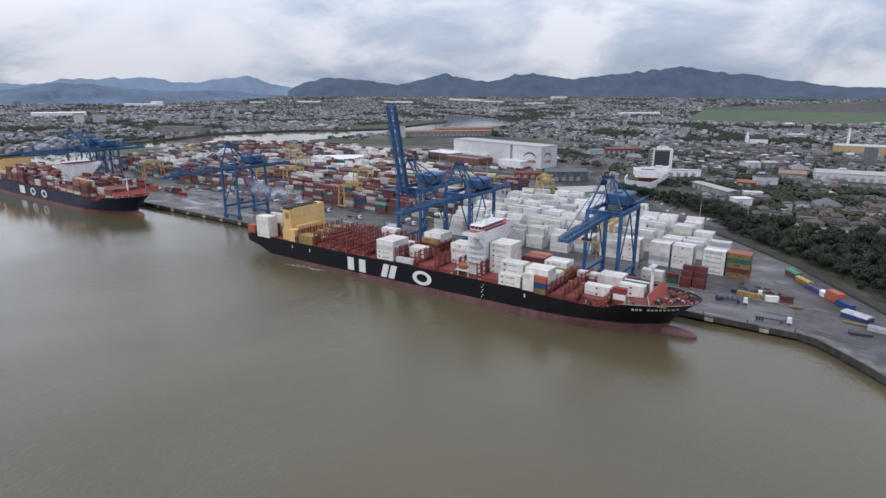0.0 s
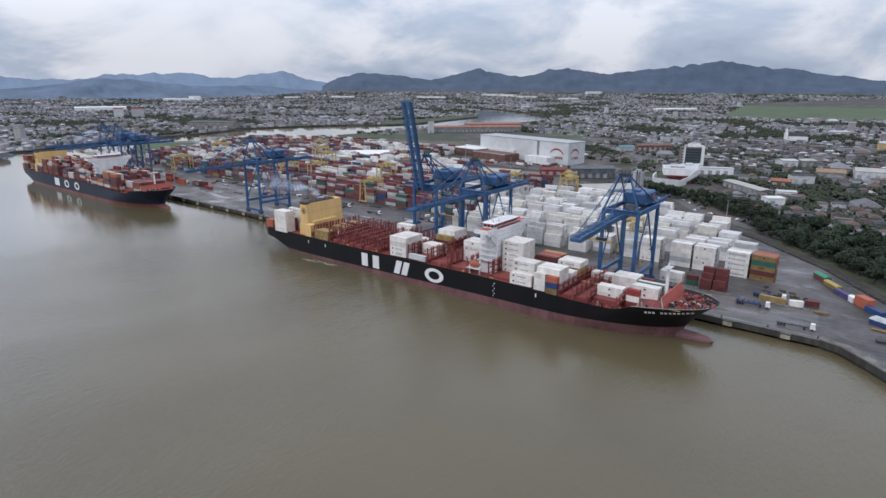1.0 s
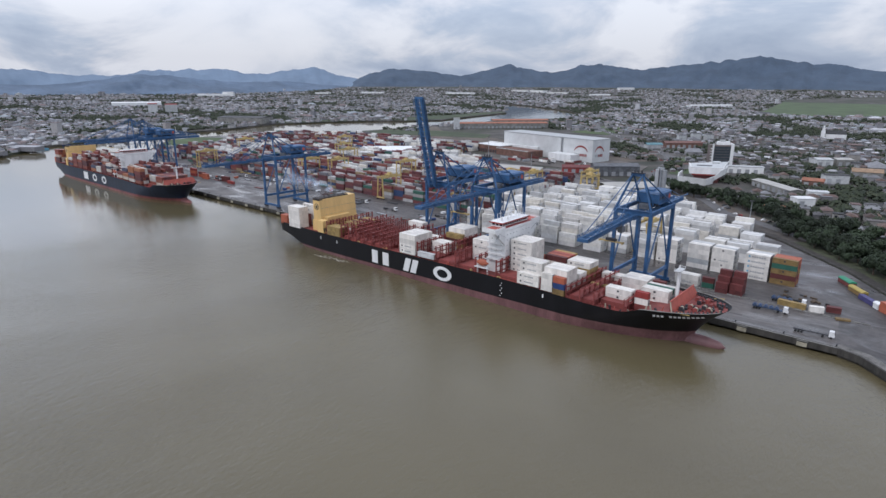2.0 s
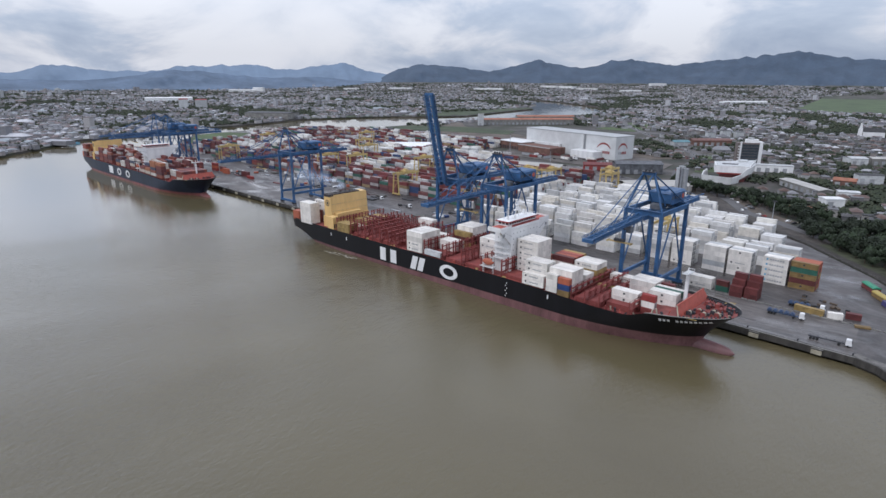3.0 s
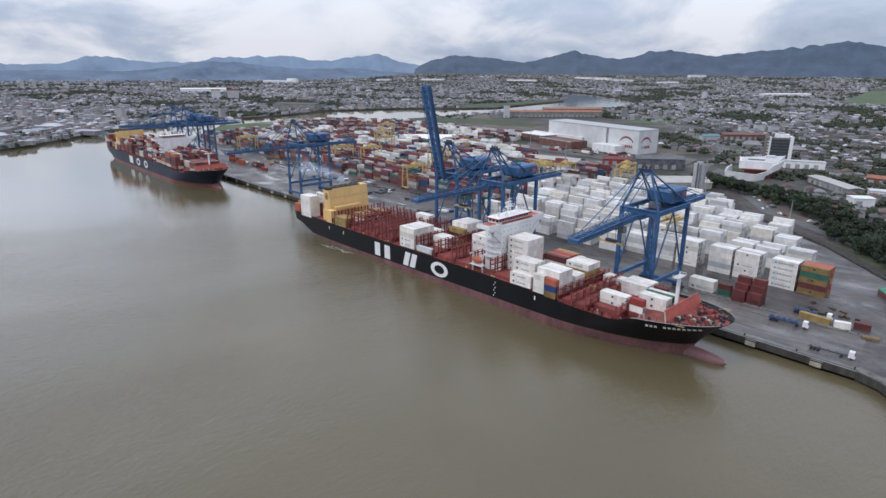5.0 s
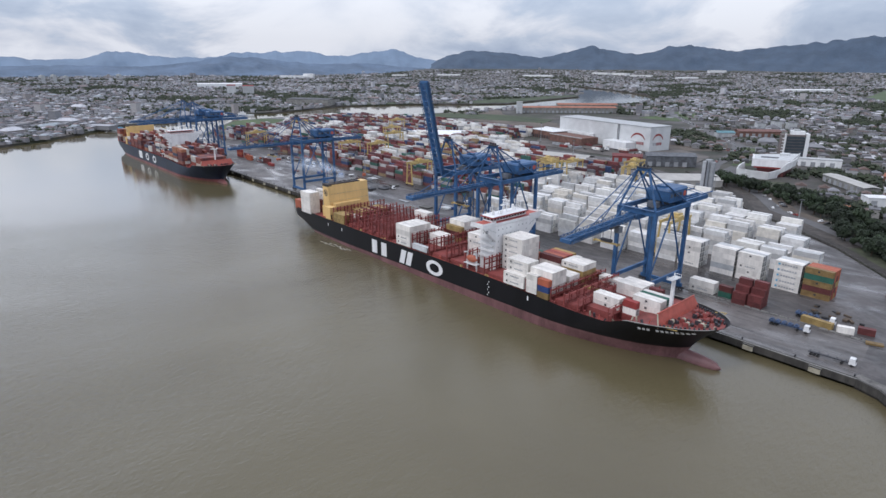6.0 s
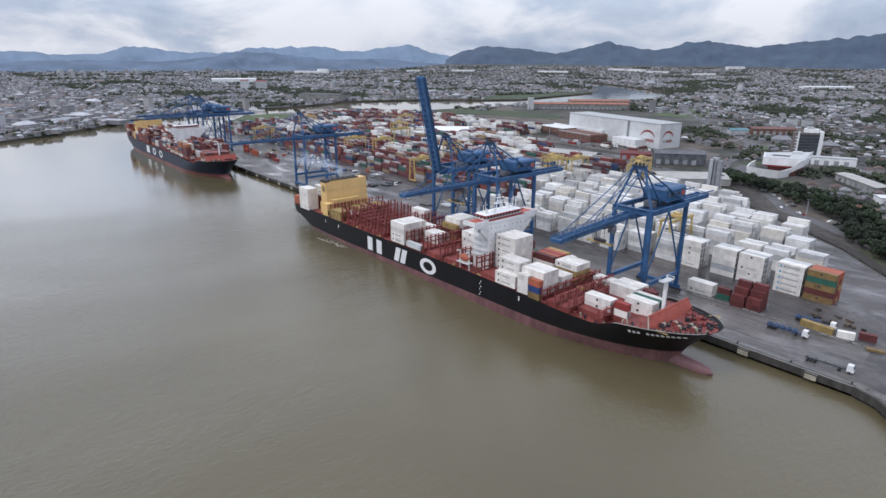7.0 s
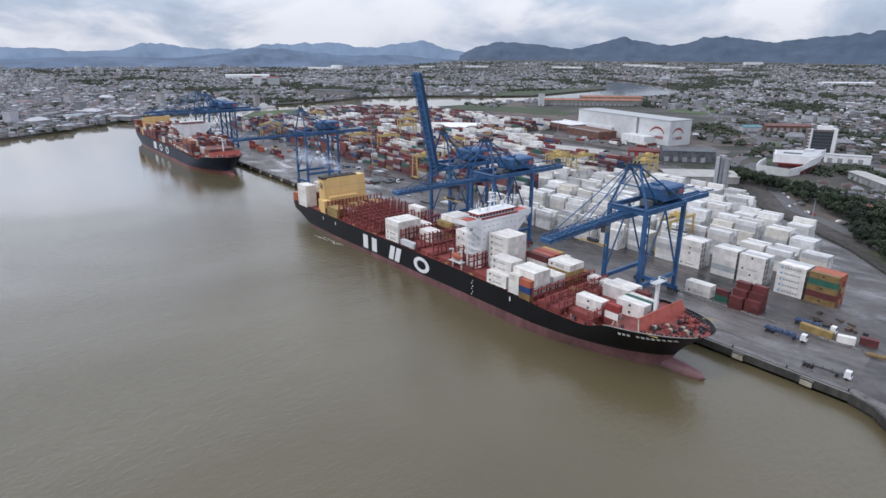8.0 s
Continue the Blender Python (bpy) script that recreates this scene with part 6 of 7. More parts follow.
HAZED_ROOF = assorted("haze_paled_town_roofs", [(0.17, 0.17, 0.185), (0.19, 0.145, 0.14), (0.24, 0.24, 0.26), (0.155, 0.12, 0.117), (0.125, 0.125, 0.135), (0.36, 0.36, 0.38), (0.19, 0.178, 0.175), (0.22, 0.22, 0.235), (0.19, 0.145, 0.14), (0.155, 0.155, 0.163), (0.09, 0.09, 0.098), (0.48, 0.48, 0.50), (0.30, 0.33, 0.35)], 0.8)
tagged(part("town_walls", outer_walls, HAZED_WALL), "walls of the outer town paled for distance haze", "houses", "", "stuff")
tagged(part("town_roofs", outer_roofs, HAZED_ROOF), "grey and clay roofs of the outer town paled for haze", "roofs", "", "stuff")
tagged(part("town_trees", tree_bits, LEAVES), "dark green trees between the houses", "trees", "", "stuff")
for i, h in enumerate(MODELS):
    h.matrix_basis = pose(150 + 26 * i, 300 + 9 * i, 3.4, 0, 0, 20)

# ---- fields, roads and fences ----
GRASS = material("rough_grass", (0.062, 0.092, 0.032), 0.9, var=0.4, size=30)
FIELD = material("pale_green_pasture", (0.062, 0.092, 0.036), 0.9, var=0.4, size=90)
MARSH = material("dark_marsh_scrub", (0.045, 0.062, 0.026), 0.9, var=0.5, size=40)
EARTH = material("brown_bare_earth", (0.105, 0.085, 0.068), 0.9, var=0.45, size=30)
ROAD = material("grey_road_asphalt", (0.10, 0.097, 0.097), 0.8, var=0.25, size=12)
DRY_SLAB = material("pale_worn_slab", (0.15, 0.142, 0.13), 0.8, var=0.6, size=6)
GRAVEL = material("dark_brown_gravel", (0.066, 0.057, 0.05), 0.9, var=0.55, size=5)
VERGE = material("grass_bank", (0.054, 0.060, 0.031), 0.9, var=0.6, size=7)
sheet("field", [(-300, 1840), (-100, 1890), (330, 2100), (420, 4300), (-520, 3300)], 3.6, FIELD, "pale green open field beyond the town", 0.3)
sheet("field", [(-1086, 590), (-1050, 712), (-998, 828), (-922, 908), (-888, 980), (-922, 1150), (-960, 1380), (-1088, 1530), (-1250, 1420), (-1330, 1000), (-1260, 640)], 3.3, MARSH, "dark green marsh scrub on the river bend", 0.3)
sheet("field", [(-690, 92), (-738, 128), (-862, 214), (-872, 276), (-830, 300), (-712, 190)], 4.0, GRASS, "green grass tip of the terminal", 0.4)
sheet("field", [(-250, 470), (-430, 500), (-560, 560), (-745, 600), (-745, 800), (-640, 700), (-330, 600), (-220, 560)], 3.9, EARTH, "brown bare ground behind the yard", 0.4)
sheet("field", [(-745, 566), (-700, 556), (-470, 628), (-500, 690), (-640, 690), (-735, 640)], 4.15, MARSH, "dark green bank between the yard and the river", 0.3)
sheet("field", [(-420, 860), (-330, 850), (-350, 1060), (-440, 1080)], 3.7, GRASS, "green grass patch beside the road", 0.3)


def strip(name, line, width, z, mat, label, thick=0.2):
    """A ribbon of ground along a line."""
    b = Mesh()
    n = len(line)
    for i, (x, y) in enumerate(line):
        ax, ay = line[max(0, i - 1)]
        bx, by = line[min(n - 1, i + 1)]
        l = math.hypot(bx - ax, by - ay)
        nx, ny = -(by - ay) / l * width / 2, (bx - ax) / l * width / 2
        b.v += [(x - nx, y - ny, z), (x + nx, y + ny, z), (x - nx, y - ny, z - thick), (x + nx, y + ny, z - thick)]
    for i in range(n - 1):
        k = 4 * i
        b.f += [(k, k + 4, k + 5, k + 1), (k + 2, k + 6, k + 4, k), (k + 1, k + 5, k + 7, k + 3)]
    return tagged(part(name, b, mat), label, "", "", "structure")


def offset(line, d):
    out = []
    n = len(line)
    for i, (x, y) in enumerate(line):
        ax, ay = line[max(0, i - 1)]
        bx, by = line[min(n - 1, i + 1)]
        l = math.hypot(bx - ax, by - ay)
        out.append((x + (by - ay) / l * d, y - (bx - ax) / l * d))
    return out


BORDER = [(330, -70), (270, -18), (222, 50), (175, 122), (130, 172), (88, 206), (51, 232), (24, 273), (-15, 318), (-60, 352)]
strip("verge", offset(BORDER, 10)[:5], 17, 3.9, VERGE, "grass bank with a track beside the yard", 0.6)
strip("verge", offset(BORDER, 10)[4:], 17, 3.9, GRAVEL, "brown gravel bank with a track beside the yard", 0.6)
strip("track_bed", offset(BORDER, 5.5), 5.0, 4.02, material("dark_ballast", (0.042, 0.037, 0.032), 0.9, var=0.5, size=3), "dark single railway track bed", 0.3)
strip("road", offset(BORDER, 24)[4:], 10, 3.75, ROAD, "grey two-lane road with parked cars", 0.4)
strip("parking_strip", offset(BORDER[5:9], 34), 11, 3.7, EARTH, "bare gravel strip beside the road", 0.3)
strip("road", [(-28, 338), (-60, 420), (-80, 520), (-112, 600), (-172, 672), (-300, 836), (-420, 990), (-560, 1250)], 13, 3.75, ROAD, "grey avenue leading into the town", 0.3)
strip("road", [(-110, 600), (-20, 560), (120, 470), (330, 420)], 9, 3.72, ROAD, "grey side street", 0.3)
strip("road", [(-300, 836), (-100, 900), (160, 960), (420, 1010)], 10, 3.72, ROAD, "grey cross street", 0.3)

line = offset(BORDER, 1.2)
fence = new("boundary_fence")
tagged(fence, "pale concrete post and panel fence round the yard", "fence")
for (ax, ay), (bx, by) in zip(line, line[1:]):
    l = math.hypot(bx - ax, by - ay)
    n = max(1, int(l // 6))
    for i in range(n):
        p, q = i / n, (i + 1) / n
        part("panel", Mesh().bar((ax + (bx - ax) * p, ay + (by - ay) * p, 4.7), (ax + (bx - ax) * q, ay + (by - ay) * q, 4.3), 0.1, 1.0), CONCRETE, fence)
        part("post", Mesh().box(ax + (bx - ax) * p - 0.12, ax + (bx - ax) * p + 0.12, ay + (by - ay) * p - 0.12, ay + (by - ay) * p + 0.12, 3.4, 5.0), CONCRETE, fence)


def yard_pole(x, y, tall, label="tall grey floodlight pole"):
    thing = new("light_pole")
    tagged(thing, label + " standing in the terminal", "light pole", "light poles of the terminal")
    thing.matrix_basis = pose(x, y, QUAY)
    part("mast", Mesh().tube((0, 0, 0), (0, 0, tall), 0.42, 0.2), GREY, thing)
    head = part("lamp_head", Mesh().box(-1.4, 1.4, -0.5, 0.5, tall - 0.4, tall + 0.1), DARK, thing)
    part("base", Mesh().box(-0.8, 0.8, -0.8, 0.8, 0, 0.7), CONCRETE, thing)


for x, y, h in ((107, 174, 26), (-125, 249, 34), (-307, 420, 26), (-265, 96, 30), (-430, 250, 30), (-560, 240, 30), (30, 222, 24)):
    yard_pole(x, y, h)

strip("quay_apron", [(187, 2.6), (197.5, -0.4), (205.5, -8.2), (215.5, -18.8), (224.5, -29.2), (302.5, -116)], 4.6, QUAY + 0.03, DRY_SLAB, "pale worn concrete strip along the quay bend", 0.1)

# ---- vehicles ----


def car(m, paint, label):
    thing = new("car")
    tagged(thing, label, "car", "cars parked along the road")
    thing.matrix_basis = m
    b = Mesh().hexa([(-2.1, -0.85, 0.3), (2.1, -0.85, 0.3), (2.1, 0.85, 0.3), (-2.1, 0.85, 0.3), (-2.05, -0.8, 0.85), (2.0, -0.8, 0.8), (2.0, 0.8, 0.8), (-2.05, 0.8, 0.85)])
    b.hexa([(-1.7, -0.78, 0.85), (1.1, -0.78, 0.85), (1.1, 0.78, 0.85), (-1.7, 0.78, 0.85), (-1.3, -0.65, 1.42), (0.4, -0.65, 1.42), (0.4, 0.65, 1.42), (-1.3, 0.65, 1.42)])
    part("body", b, paint, thing)
    part("windows", Mesh().hexa([(-1.55, -0.8, 0.92), (0.95, -0.8, 0.92), (0.95, 0.8, 0.92), (-1.55, 0.8, 0.92), (-1.32, -0.69, 1.32), (0.5, -0.69, 1.32), (0.5, 0.69, 1.32), (-1.32, 0.69, 1.32)]), GLASS, thing)
    for x in (-1.3, 1.3):
        for y in (-0.85, 0.85):
            part("wheel", Mesh().tube((x, y - 0.1, 0.32), (x, y + 0.1, 0.32), 0.32, n=10), RUBBER, thing)
    return thing


CARS = [car(pose(0, 0, 0), p, l) for p, l in ((WHITE, "small white car parked beside the road"), (GREY, "grey car parked beside the road"), (DARK, "dark car parked beside the road"), (RED, "red car parked beside the road"))]
rng = random.Random(8)
spots = []
for d, share in ((22.5, 0.06), (27.5, 0.22), (33, 0.34)):
    line = offset(BORDER, d)
    for (ax, ay), (bx, by) in list(zip(line, line[1:]))[4:9]:
        l = math.hypot(bx - ax, by - ay)
        for i in range(int(l / 6.2)):
            if rng.random() < share:
                spots.append((ax + (bx - ax) * i * 6.2 / l, ay + (by - ay) * i * 6.2 / l, math.degrees(math.atan2(by - ay, bx - ax)) + (90 if d > 30 else 0)))
for i, (x, y, a) in enumerate(spots):
    m = pose(x, y, 3.76, 0, 0, a)
    if i < 4:
        CARS[i].matrix_basis = m
    else:
        copy_thing(rng.choice([CARS[0], CARS[0], CARS[1], CARS[1], CARS[2], CARS[2], CARS[3]]), m)


def far_car(m, paint, label):
    thing = new("car")
    tagged(thing, label, "car", "cars on the avenue")
    thing.matrix_basis = m
    part("body", Mesh().hexa([(-2.1, -0.85, 0.25), (2.1, -0.85, 0.25), (2.1, 0.85, 0.25), (-2.1, 0.85, 0.25), (-2.05, -0.8, 0.9), (2.0, -0.8, 0.85), (2.0, 0.8, 0.85), (-2.05, 0.8, 0.9)]), paint, thing)
    part("cabin", Mesh().hexa([(-1.7, -0.78, 0.85), (1.1, -0.78, 0.85), (1.1, 0.78, 0.85), (-1.7, 0.78, 0.85), (-1.3, -0.65, 1.42), (0.4, -0.65, 1.42), (0.4, 0.65, 1.42), (-1.3, 0.65, 1.42)]), GLASS, thing)
    return thing


FAR_CARS = [far_car(pose(0, 0, 0), p, l) for p, l in ((WHITE, "white car on the avenue"), (GREY, "grey car on the avenue"), (DARK, "dark car on the avenue"), (RED, "red car on the avenue"))]
spots = []
for (ax, ay), (bx, by) in list(zip(AVENUES[0], AVENUES[0][1:]))[:6]:
    l = math.hypot(bx - ax, by - ay)
    for i in range(int(l / 9)):
        if rng.random() < 0.75:
            side = rng.choice((-4.6, -2.0, 2.0, 4.6))
            spots.append((ax + (bx - ax) * i * 9 / l - (by - ay) / l * side, ay + (by - ay) * i * 9 / l + (bx - ax) / l * side, math.degrees(math.atan2(by - ay, bx - ax)), 3.77))
for i in range(28):
    spots.append((-150 + 5.2 * (i % 14) + rng.gauss(0, 0.5), 540 + 12 * (i // 14) + rng.gauss(0, 0.5), 75 + rng.gauss(0, 4), 3.5))
for i, (x, y, a, z) in enumerate(spots):
    if i < 4:
        FAR_CARS[i].matrix_basis = pose(x, y, z, 0, 0, a)
    else:
        copy_thing(rng.choice(FAR_CARS), pose(x, y, z, 0, 0, a))


def truck(m, load, label):
    """A lorry with a flat trailer; load: names of short containers on it."""
    thing = new("lorry")
    tagged(thing, label, "lorry", "lorries on the quay")
    thing.matrix_basis = m
    cab = part("cab", Mesh().hexa([(6.6, -1.2, 0.8), (8.9, -1.2, 0.8), (8.9, 1.2, 0.8), (6.6, 1.2, 0.8), (6.7, -1.2, 3.3), (8.5, -1.15, 3.3), (8.5, 1.15, 3.3), (6.7, 1.2, 3.3)]), WHITE, thing, "white driver's cab")
    part("windscreen", Mesh().box(8.72, 8.8, -1.05, 1.05, 1.9, 2.9), GLASS, cab)
    b = Mesh().box(-7, 6.4, -0.5, 0.5, 0.95, 1.3)
    for x in (-6.5, -3.5, -0.5, 2.5, 5.5):
        b.box(x - 0.2, x + 0.2, -1.2, 1.2, 1.3, 1.5)
    part("trailer", b, DARK if not load else STEEL_BLUE, thing)
    for x in (-6, -4.8, -3.6, 4.4, 7.6):
        for y in (-1.0, 1.0):
            part("wheel", Mesh().tube((x, y - 0.2, 0.5), (x, y + 0.2, 0.5), 0.5, n=10), RUBBER, thing)
    for i in range(load):
        x = -6.8 + i * 2.4
        part("cargo", Mesh().box(x, x + 1.9, -1.15, 1.15, 1.5, 2.3).tube((x + 0.9, -0.8, 2.3), (x + 0.9, 0.8, 2.3), 0.55), STEEL_BLUE, thing, "blue machinery frame")
    return thing


truck(pose(154.5, 27.5, QUAY, 0, 0, 4), 5, "white lorry carrying blue machinery frames")
truck(pose(176.2, 9.2, QUAY, 0, 0, 4), 0, "white lorry with an empty dark trailer")
truck(pose(159, 45, QUAY, 0, 0, 2), 4, "lorry with blue frames parked behind a container")
container("ochre", pose(156, 39.2, QUAY, 0, 0, -4), "standing alone on the quay", "containers on the quay")
container("white20", pose(170.4, 38.4, QUAY, 0, 0, 20), "standing alone on the quay", "containers on the quay")
container("maroon20", pose(176.6, 43.6, QUAY, 0, 0, 14), "standing alone on the quay", "containers on the quay")


def small_box(name, x, y, l, w, h, turn, mat, label, cover=None):
    thing = new(name)
    tagged(thing, label, name.replace("_", " "), "boxes along the yard's edge")
    thing.matrix_basis = pose(x, y, QUAY, 0, 0, turn)
    part("body", Mesh().box(0, l, 0, w, 0.15, h), mat, thing)
    part("skid", Mesh().box(0.1, l - 0.1, 0.1, w - 0.1, 0, 0.15), DARK, thing)
    if cover:
        b = Mesh()
        n = 8
        for i in range(n + 1):
            a = math.pi * i / n
            for xx in (-0.2, l + 0.2):
                b.v.append((xx, w / 2 - (w / 2 + 0.15) * math.cos(a), h + 0.9 * math.sin(a)))
        for i in range(n):
            b.f.append((2 * i, 2 * i + 1, 2 * i + 3, 2 * i + 2))
        b.f += [tuple(2 * i for i in range(n + 1)), tuple(2 * i + 1 for i in reversed(range(n + 1)))]
        part("tarpaulin", b, cover, thing)
    else:
        part("lid", Mesh().box(-0.05, l + 0.05, -0.05, w + 0.05, h, h + 0.1), mat, thing)
    return thing


TARP_GREEN = material("green_tarpaulin", (0.02, 0.21, 0.11), 0.5, var=0.2, size=1.5)
TARP_YELLOW = material("yellow_tarpaulin", (0.36, 0.27, 0.06), 0.5, var=0.2, size=1.5)
PURPLE = material("violet_blue_paint", (0.06, 0.055, 0.16), 0.6)
small_box("open_top_box", 173, 101.5, 11, 4.0, 2.4, -55, MAROON, "dark red open box under a green tarpaulin", TARP_GREEN)
small_box("open_top_box", 179.5, 88.5, 12, 3.4, 2.2, -54, OCHRE, "ochre open box under a yellow tarpaulin", TARP_YELLOW)
small_box("long_box", 185.5, 76.5, 12, 2.6, 2.4, -54, PURPLE, "long violet-blue steel box")
small_box("small_shelter", 192.8, 66.0, 4.0, 3.0, 2.6, -54, WHITE, "small white shelter with a round cover", WHITE)
small_box("tall_box", 195.6, 62.2, 8.5, 4.4, 5.0, -48, ORANGE, "tall orange steel box")
small_box("long_box", 200.5, 54.5, 10, 2.8, 2.6, -46, NAVY, "long blue steel box")
small_box("site_cabin", 203.5, 37, 12, 6.5, 2.2, -30, NAVY, "low blue site cabin with a pale roof", PALE_GREY)
small_box("scrap_heap", 214.5, 22, 8, 4, 1.6, -10, PALE_GREY, "low grey heap of sheet metal beside the yard track", GREY)
small_box("sand_box", 205, 27.5, 12, 2.2, 0.5, -4, OCHRE, "low ochre sand bed on the yard floor")
small_box("steel_plate_stack", 208, 12, 9, 3, 0.9, 14, DARK, "low stack of dark steel plates")
small_box("spreader_frame", 182, 34.5, 6, 2.4, 0.8, 20, OCHRE, "dull yellow lifting frame lying on the quay")
strip("lane_line", [(183, 36.2), (200, 33.6), (222, 30)], 0.35, QUAY + 0.06, WORN_LINE, "thin pale line across the yard floor", 0.05)

b = Mesh()
rng = random.Random(3)
for i in range(24):
    x = 100 + 4 * i
    b.box(x, x + 3.2, 37.6, 38.0, QUAY, QUAY + 0.5)
tagged(part("kerb", b, LIGHT_CONCRETE), "broken pale kerb line along the quay road", "", "", "structure")
for x in range(-620, 186, 20):
    thing = new("bollard")
    tagged(thing, "dark iron mooring bollard on the quay edge", "bollard", "mooring bollards")
    thing.matrix_basis = pose(x + 7.0, 1.2, QUAY + 0.28)
    part("stem", Mesh().tube((0, 0, 0), (0, 0, 0.55), 0.28, 0.24), DARK, thing)
    part("head", Mesh().tube((-0.15, 0, 0.55), (0.35, 0, 0.7), 0.36, 0.3), DARK, thing)

# ---- town buildings that stand out ----


def leaning_wall(line, thick, lean):
    """A free wall along points (x, y, foot, top), leaning outward by lean at its top."""
    b = Mesh()
    n = len(line)
    for i, (x, y, z0, z1) in enumerate(line):
        ax, ay = line[max(0, i - 1)][:2]
        bx, by = line[min(n - 1, i + 1)][:2]
        l = math.hypot(bx - ax, by - ay)
        nx, ny = (by - ay) / l, -(bx - ax) / l
        b.v += [(x, y, z0), (x - nx * thick, y - ny * thick, z0), (x + nx * (lean - thick), y + ny * (lean - thick), z1), (x + nx * lean, y + ny * lean, z1)]
    for i in range(n - 1):
        k = 4 * i
        b.f += [(k + j, k + 4 + j, k + 4 + (j + 1) % 4, k + (j + 1) % 4) for j in range(4)]
    b.f += [(0, 1, 2, 3), tuple(reversed(range(4 * n - 4, 4 * n)))]
    return b


def arena():
    """A long white block on a set-back base, with a low white wall sweeping round its forecourt and up one side."""
    thing = new("civic_hall")
    tagged(thing, "white angular civic hall with a dark red recessed band", "hall")
    thing.matrix_basis = pose(0, 384, 3.4)
    top = [(-8, 2), (23, 15), (10, 78), (-21, 36)]
    base = [(-4, 6), (18, 16), (7, 70), (-15, 36)]
    part("base", Mesh().prism(base, 0, 9.5), MAROON, thing, "dark red set-back base")
    k = Mesh().prism(top, 9.5, 16.2)
    part("wall", k, WHITE, thing, "white upper block")
    part("roof", Mesh().prism([(-7, 4), (21.5, 16), (9.6, 75), (-19, 36)], 16.2, 16.5), PALE_GREY, thing)
    part("roof_edge", Mesh().bar((-8, 2.2, 16.6), (22.8, 15.1, 16.6), 0.5, 0.9).bar((23, 15, 16.6), (10, 77.8, 16.6), 0.5, 0.9).bar((-8, 2.2, 16.6), (-20.8, 36, 16.6), 0.5, 0.9), WHITE, thing)
    part("roof_opening", Mesh().prism([(-6, 18), (8, 24), (6, 32), (-9, 26)], 16.5, 16.7), DARK, thing, "dark sunken roof opening")
    part("roof_plant", Mesh().prism([(2, 44), (9, 48), (7, 58), (0, 54)], 16.5, 18.6), PALE_GREY, thing)
    part("forecourt", Mesh().prism([(-9, -14), (12, -6), (16, 12), (-4, 6)], 0, 4.5), MAROON, thing)
    part("front_wall", leaning_wall([(-22, 22, 0, 9.5), (-17, -2, 0, 9.5), (-12, -20, 0, 9.0), (13, -9, 0, 7.0), (16, 6, 0, 8.5)], 1.0, 1.6), WHITE, thing, "low white wall round the forecourt")
    part("ramp_wall", leaning_wall([(16, 6, 3, 7.5), (21, 9, 7, 14.5), (24, 16, 9.5, 17.0), (20, 40, 9.5, 17.0)], 0.8, 1.0), WHITE, thing, "white wall rising up one side")
    part("band", leaning_wall([(-6, 3.2, 8.0, 9.4), (20.5, 14.2, 8.0, 9.4)], 0.4, 0.2), RED, thing, "red band under the upper block")


arena()


def office_block():
    thing = new("office_block")
    tagged(thing, "grey office block with a white side wall", "office block")
    thing.matrix_basis = pose(-22, 505, 3.4, 0, 0, 30)
    part("wall", Mesh().box(-3.5, 22, 0, 12, 0, 30), material("brown_render", (0.15, 0.125, 0.115), 0.8, var=0.3, size=3), thing, "brownish plastered block")
    for x0, x1 in ((-0.6, 1.2), (20.8, 24.5)):
        part("white_frame", Mesh().box(x0, x1, -0.9, 12.5 if x0 > 5 else 0.0, 0, 31.5), WHITE, thing, "white upright frame")
    for k in range(8):
        part("window_band", Mesh().box(1.2, 20.8, -0.3, 0, 1.6 + 3.4 * k, 4.5 + 3.4 * k), material("dark_blue_glass", (0.05, 0.06, 0.07), 0.2, var=0.2) if k == 0 else bpy.data.materials["dark_blue_glass"], thing)
        part("balcony", Mesh().box(-2.6, -0.6, -0.9, 0, 1.4 + 3.4 * k, 2.4 + 3.4 * k), WHITE, thing)
    part("roof_plant", Mesh().box(6, 20, 3, 10, 30, 34), WHITE, thing)
    part("roof_plant", Mesh().box(9, 15, 4, 9, 34, 36), PALE_GREY, thing)


office_block()


def shed(name, x, y, turn, l, w, h, wall, roof, label, rise=2.5):
    thing = new(name)
    tagged(thing, label, "shed", "sheds near the yard")
    thing.matrix_basis = pose(x, y, 0.4 + plain_z(x, y), 0, 0, turn)
    part("wall", Mesh().box(0, l, 0, w, -2 if y > 3000 else 0, h), wall, thing)
    b = Mesh()
    o = 0.5
    b.hexa([(-o, -o, h), (l + o, -o, h), (l + o, w / 2, h + rise), (-o, w / 2, h + rise), (-o, -o, h + 0.3), (l + o, -o, h + 0.3), (l + o, w / 2, h + rise + 0.3), (-o, w / 2, h + rise + 0.3)])
    b.hexa([(-o, w / 2, h + rise), (l + o, w / 2, h + rise), (l + o, w + o, h), (-o, w + o, h), (-o, w / 2, h + rise + 0.3), (l + o, w / 2, h + rise + 0.3), (l + o, w + o, h + 0.3), (-o, w + o, h + 0.3)])
    part("roof", b, roof, thing)
    for i in range(int(l // 9) if abs(x) + y < 1500 else 2):
        part("door", Mesh().box(2 + 9 * i, 6.5 + 9 * i, -0.1, 0, 0, min(5, h * 0.7)), GREY, thing)
    return thing


PALE_ROOF = material("pale_metal_roof", (0.36, 0.345, 0.315), 0.5, var=0.2, size=8)
DARK_STORE = material("dark_grey_store_cladding", (0.10, 0.105, 0.115), 0.6, var=0.5, size=4)
ORANGE_ROOF = material("orange_tile_roof", (0.30, 0.125, 0.075), 0.8, var=0.35, size=6)
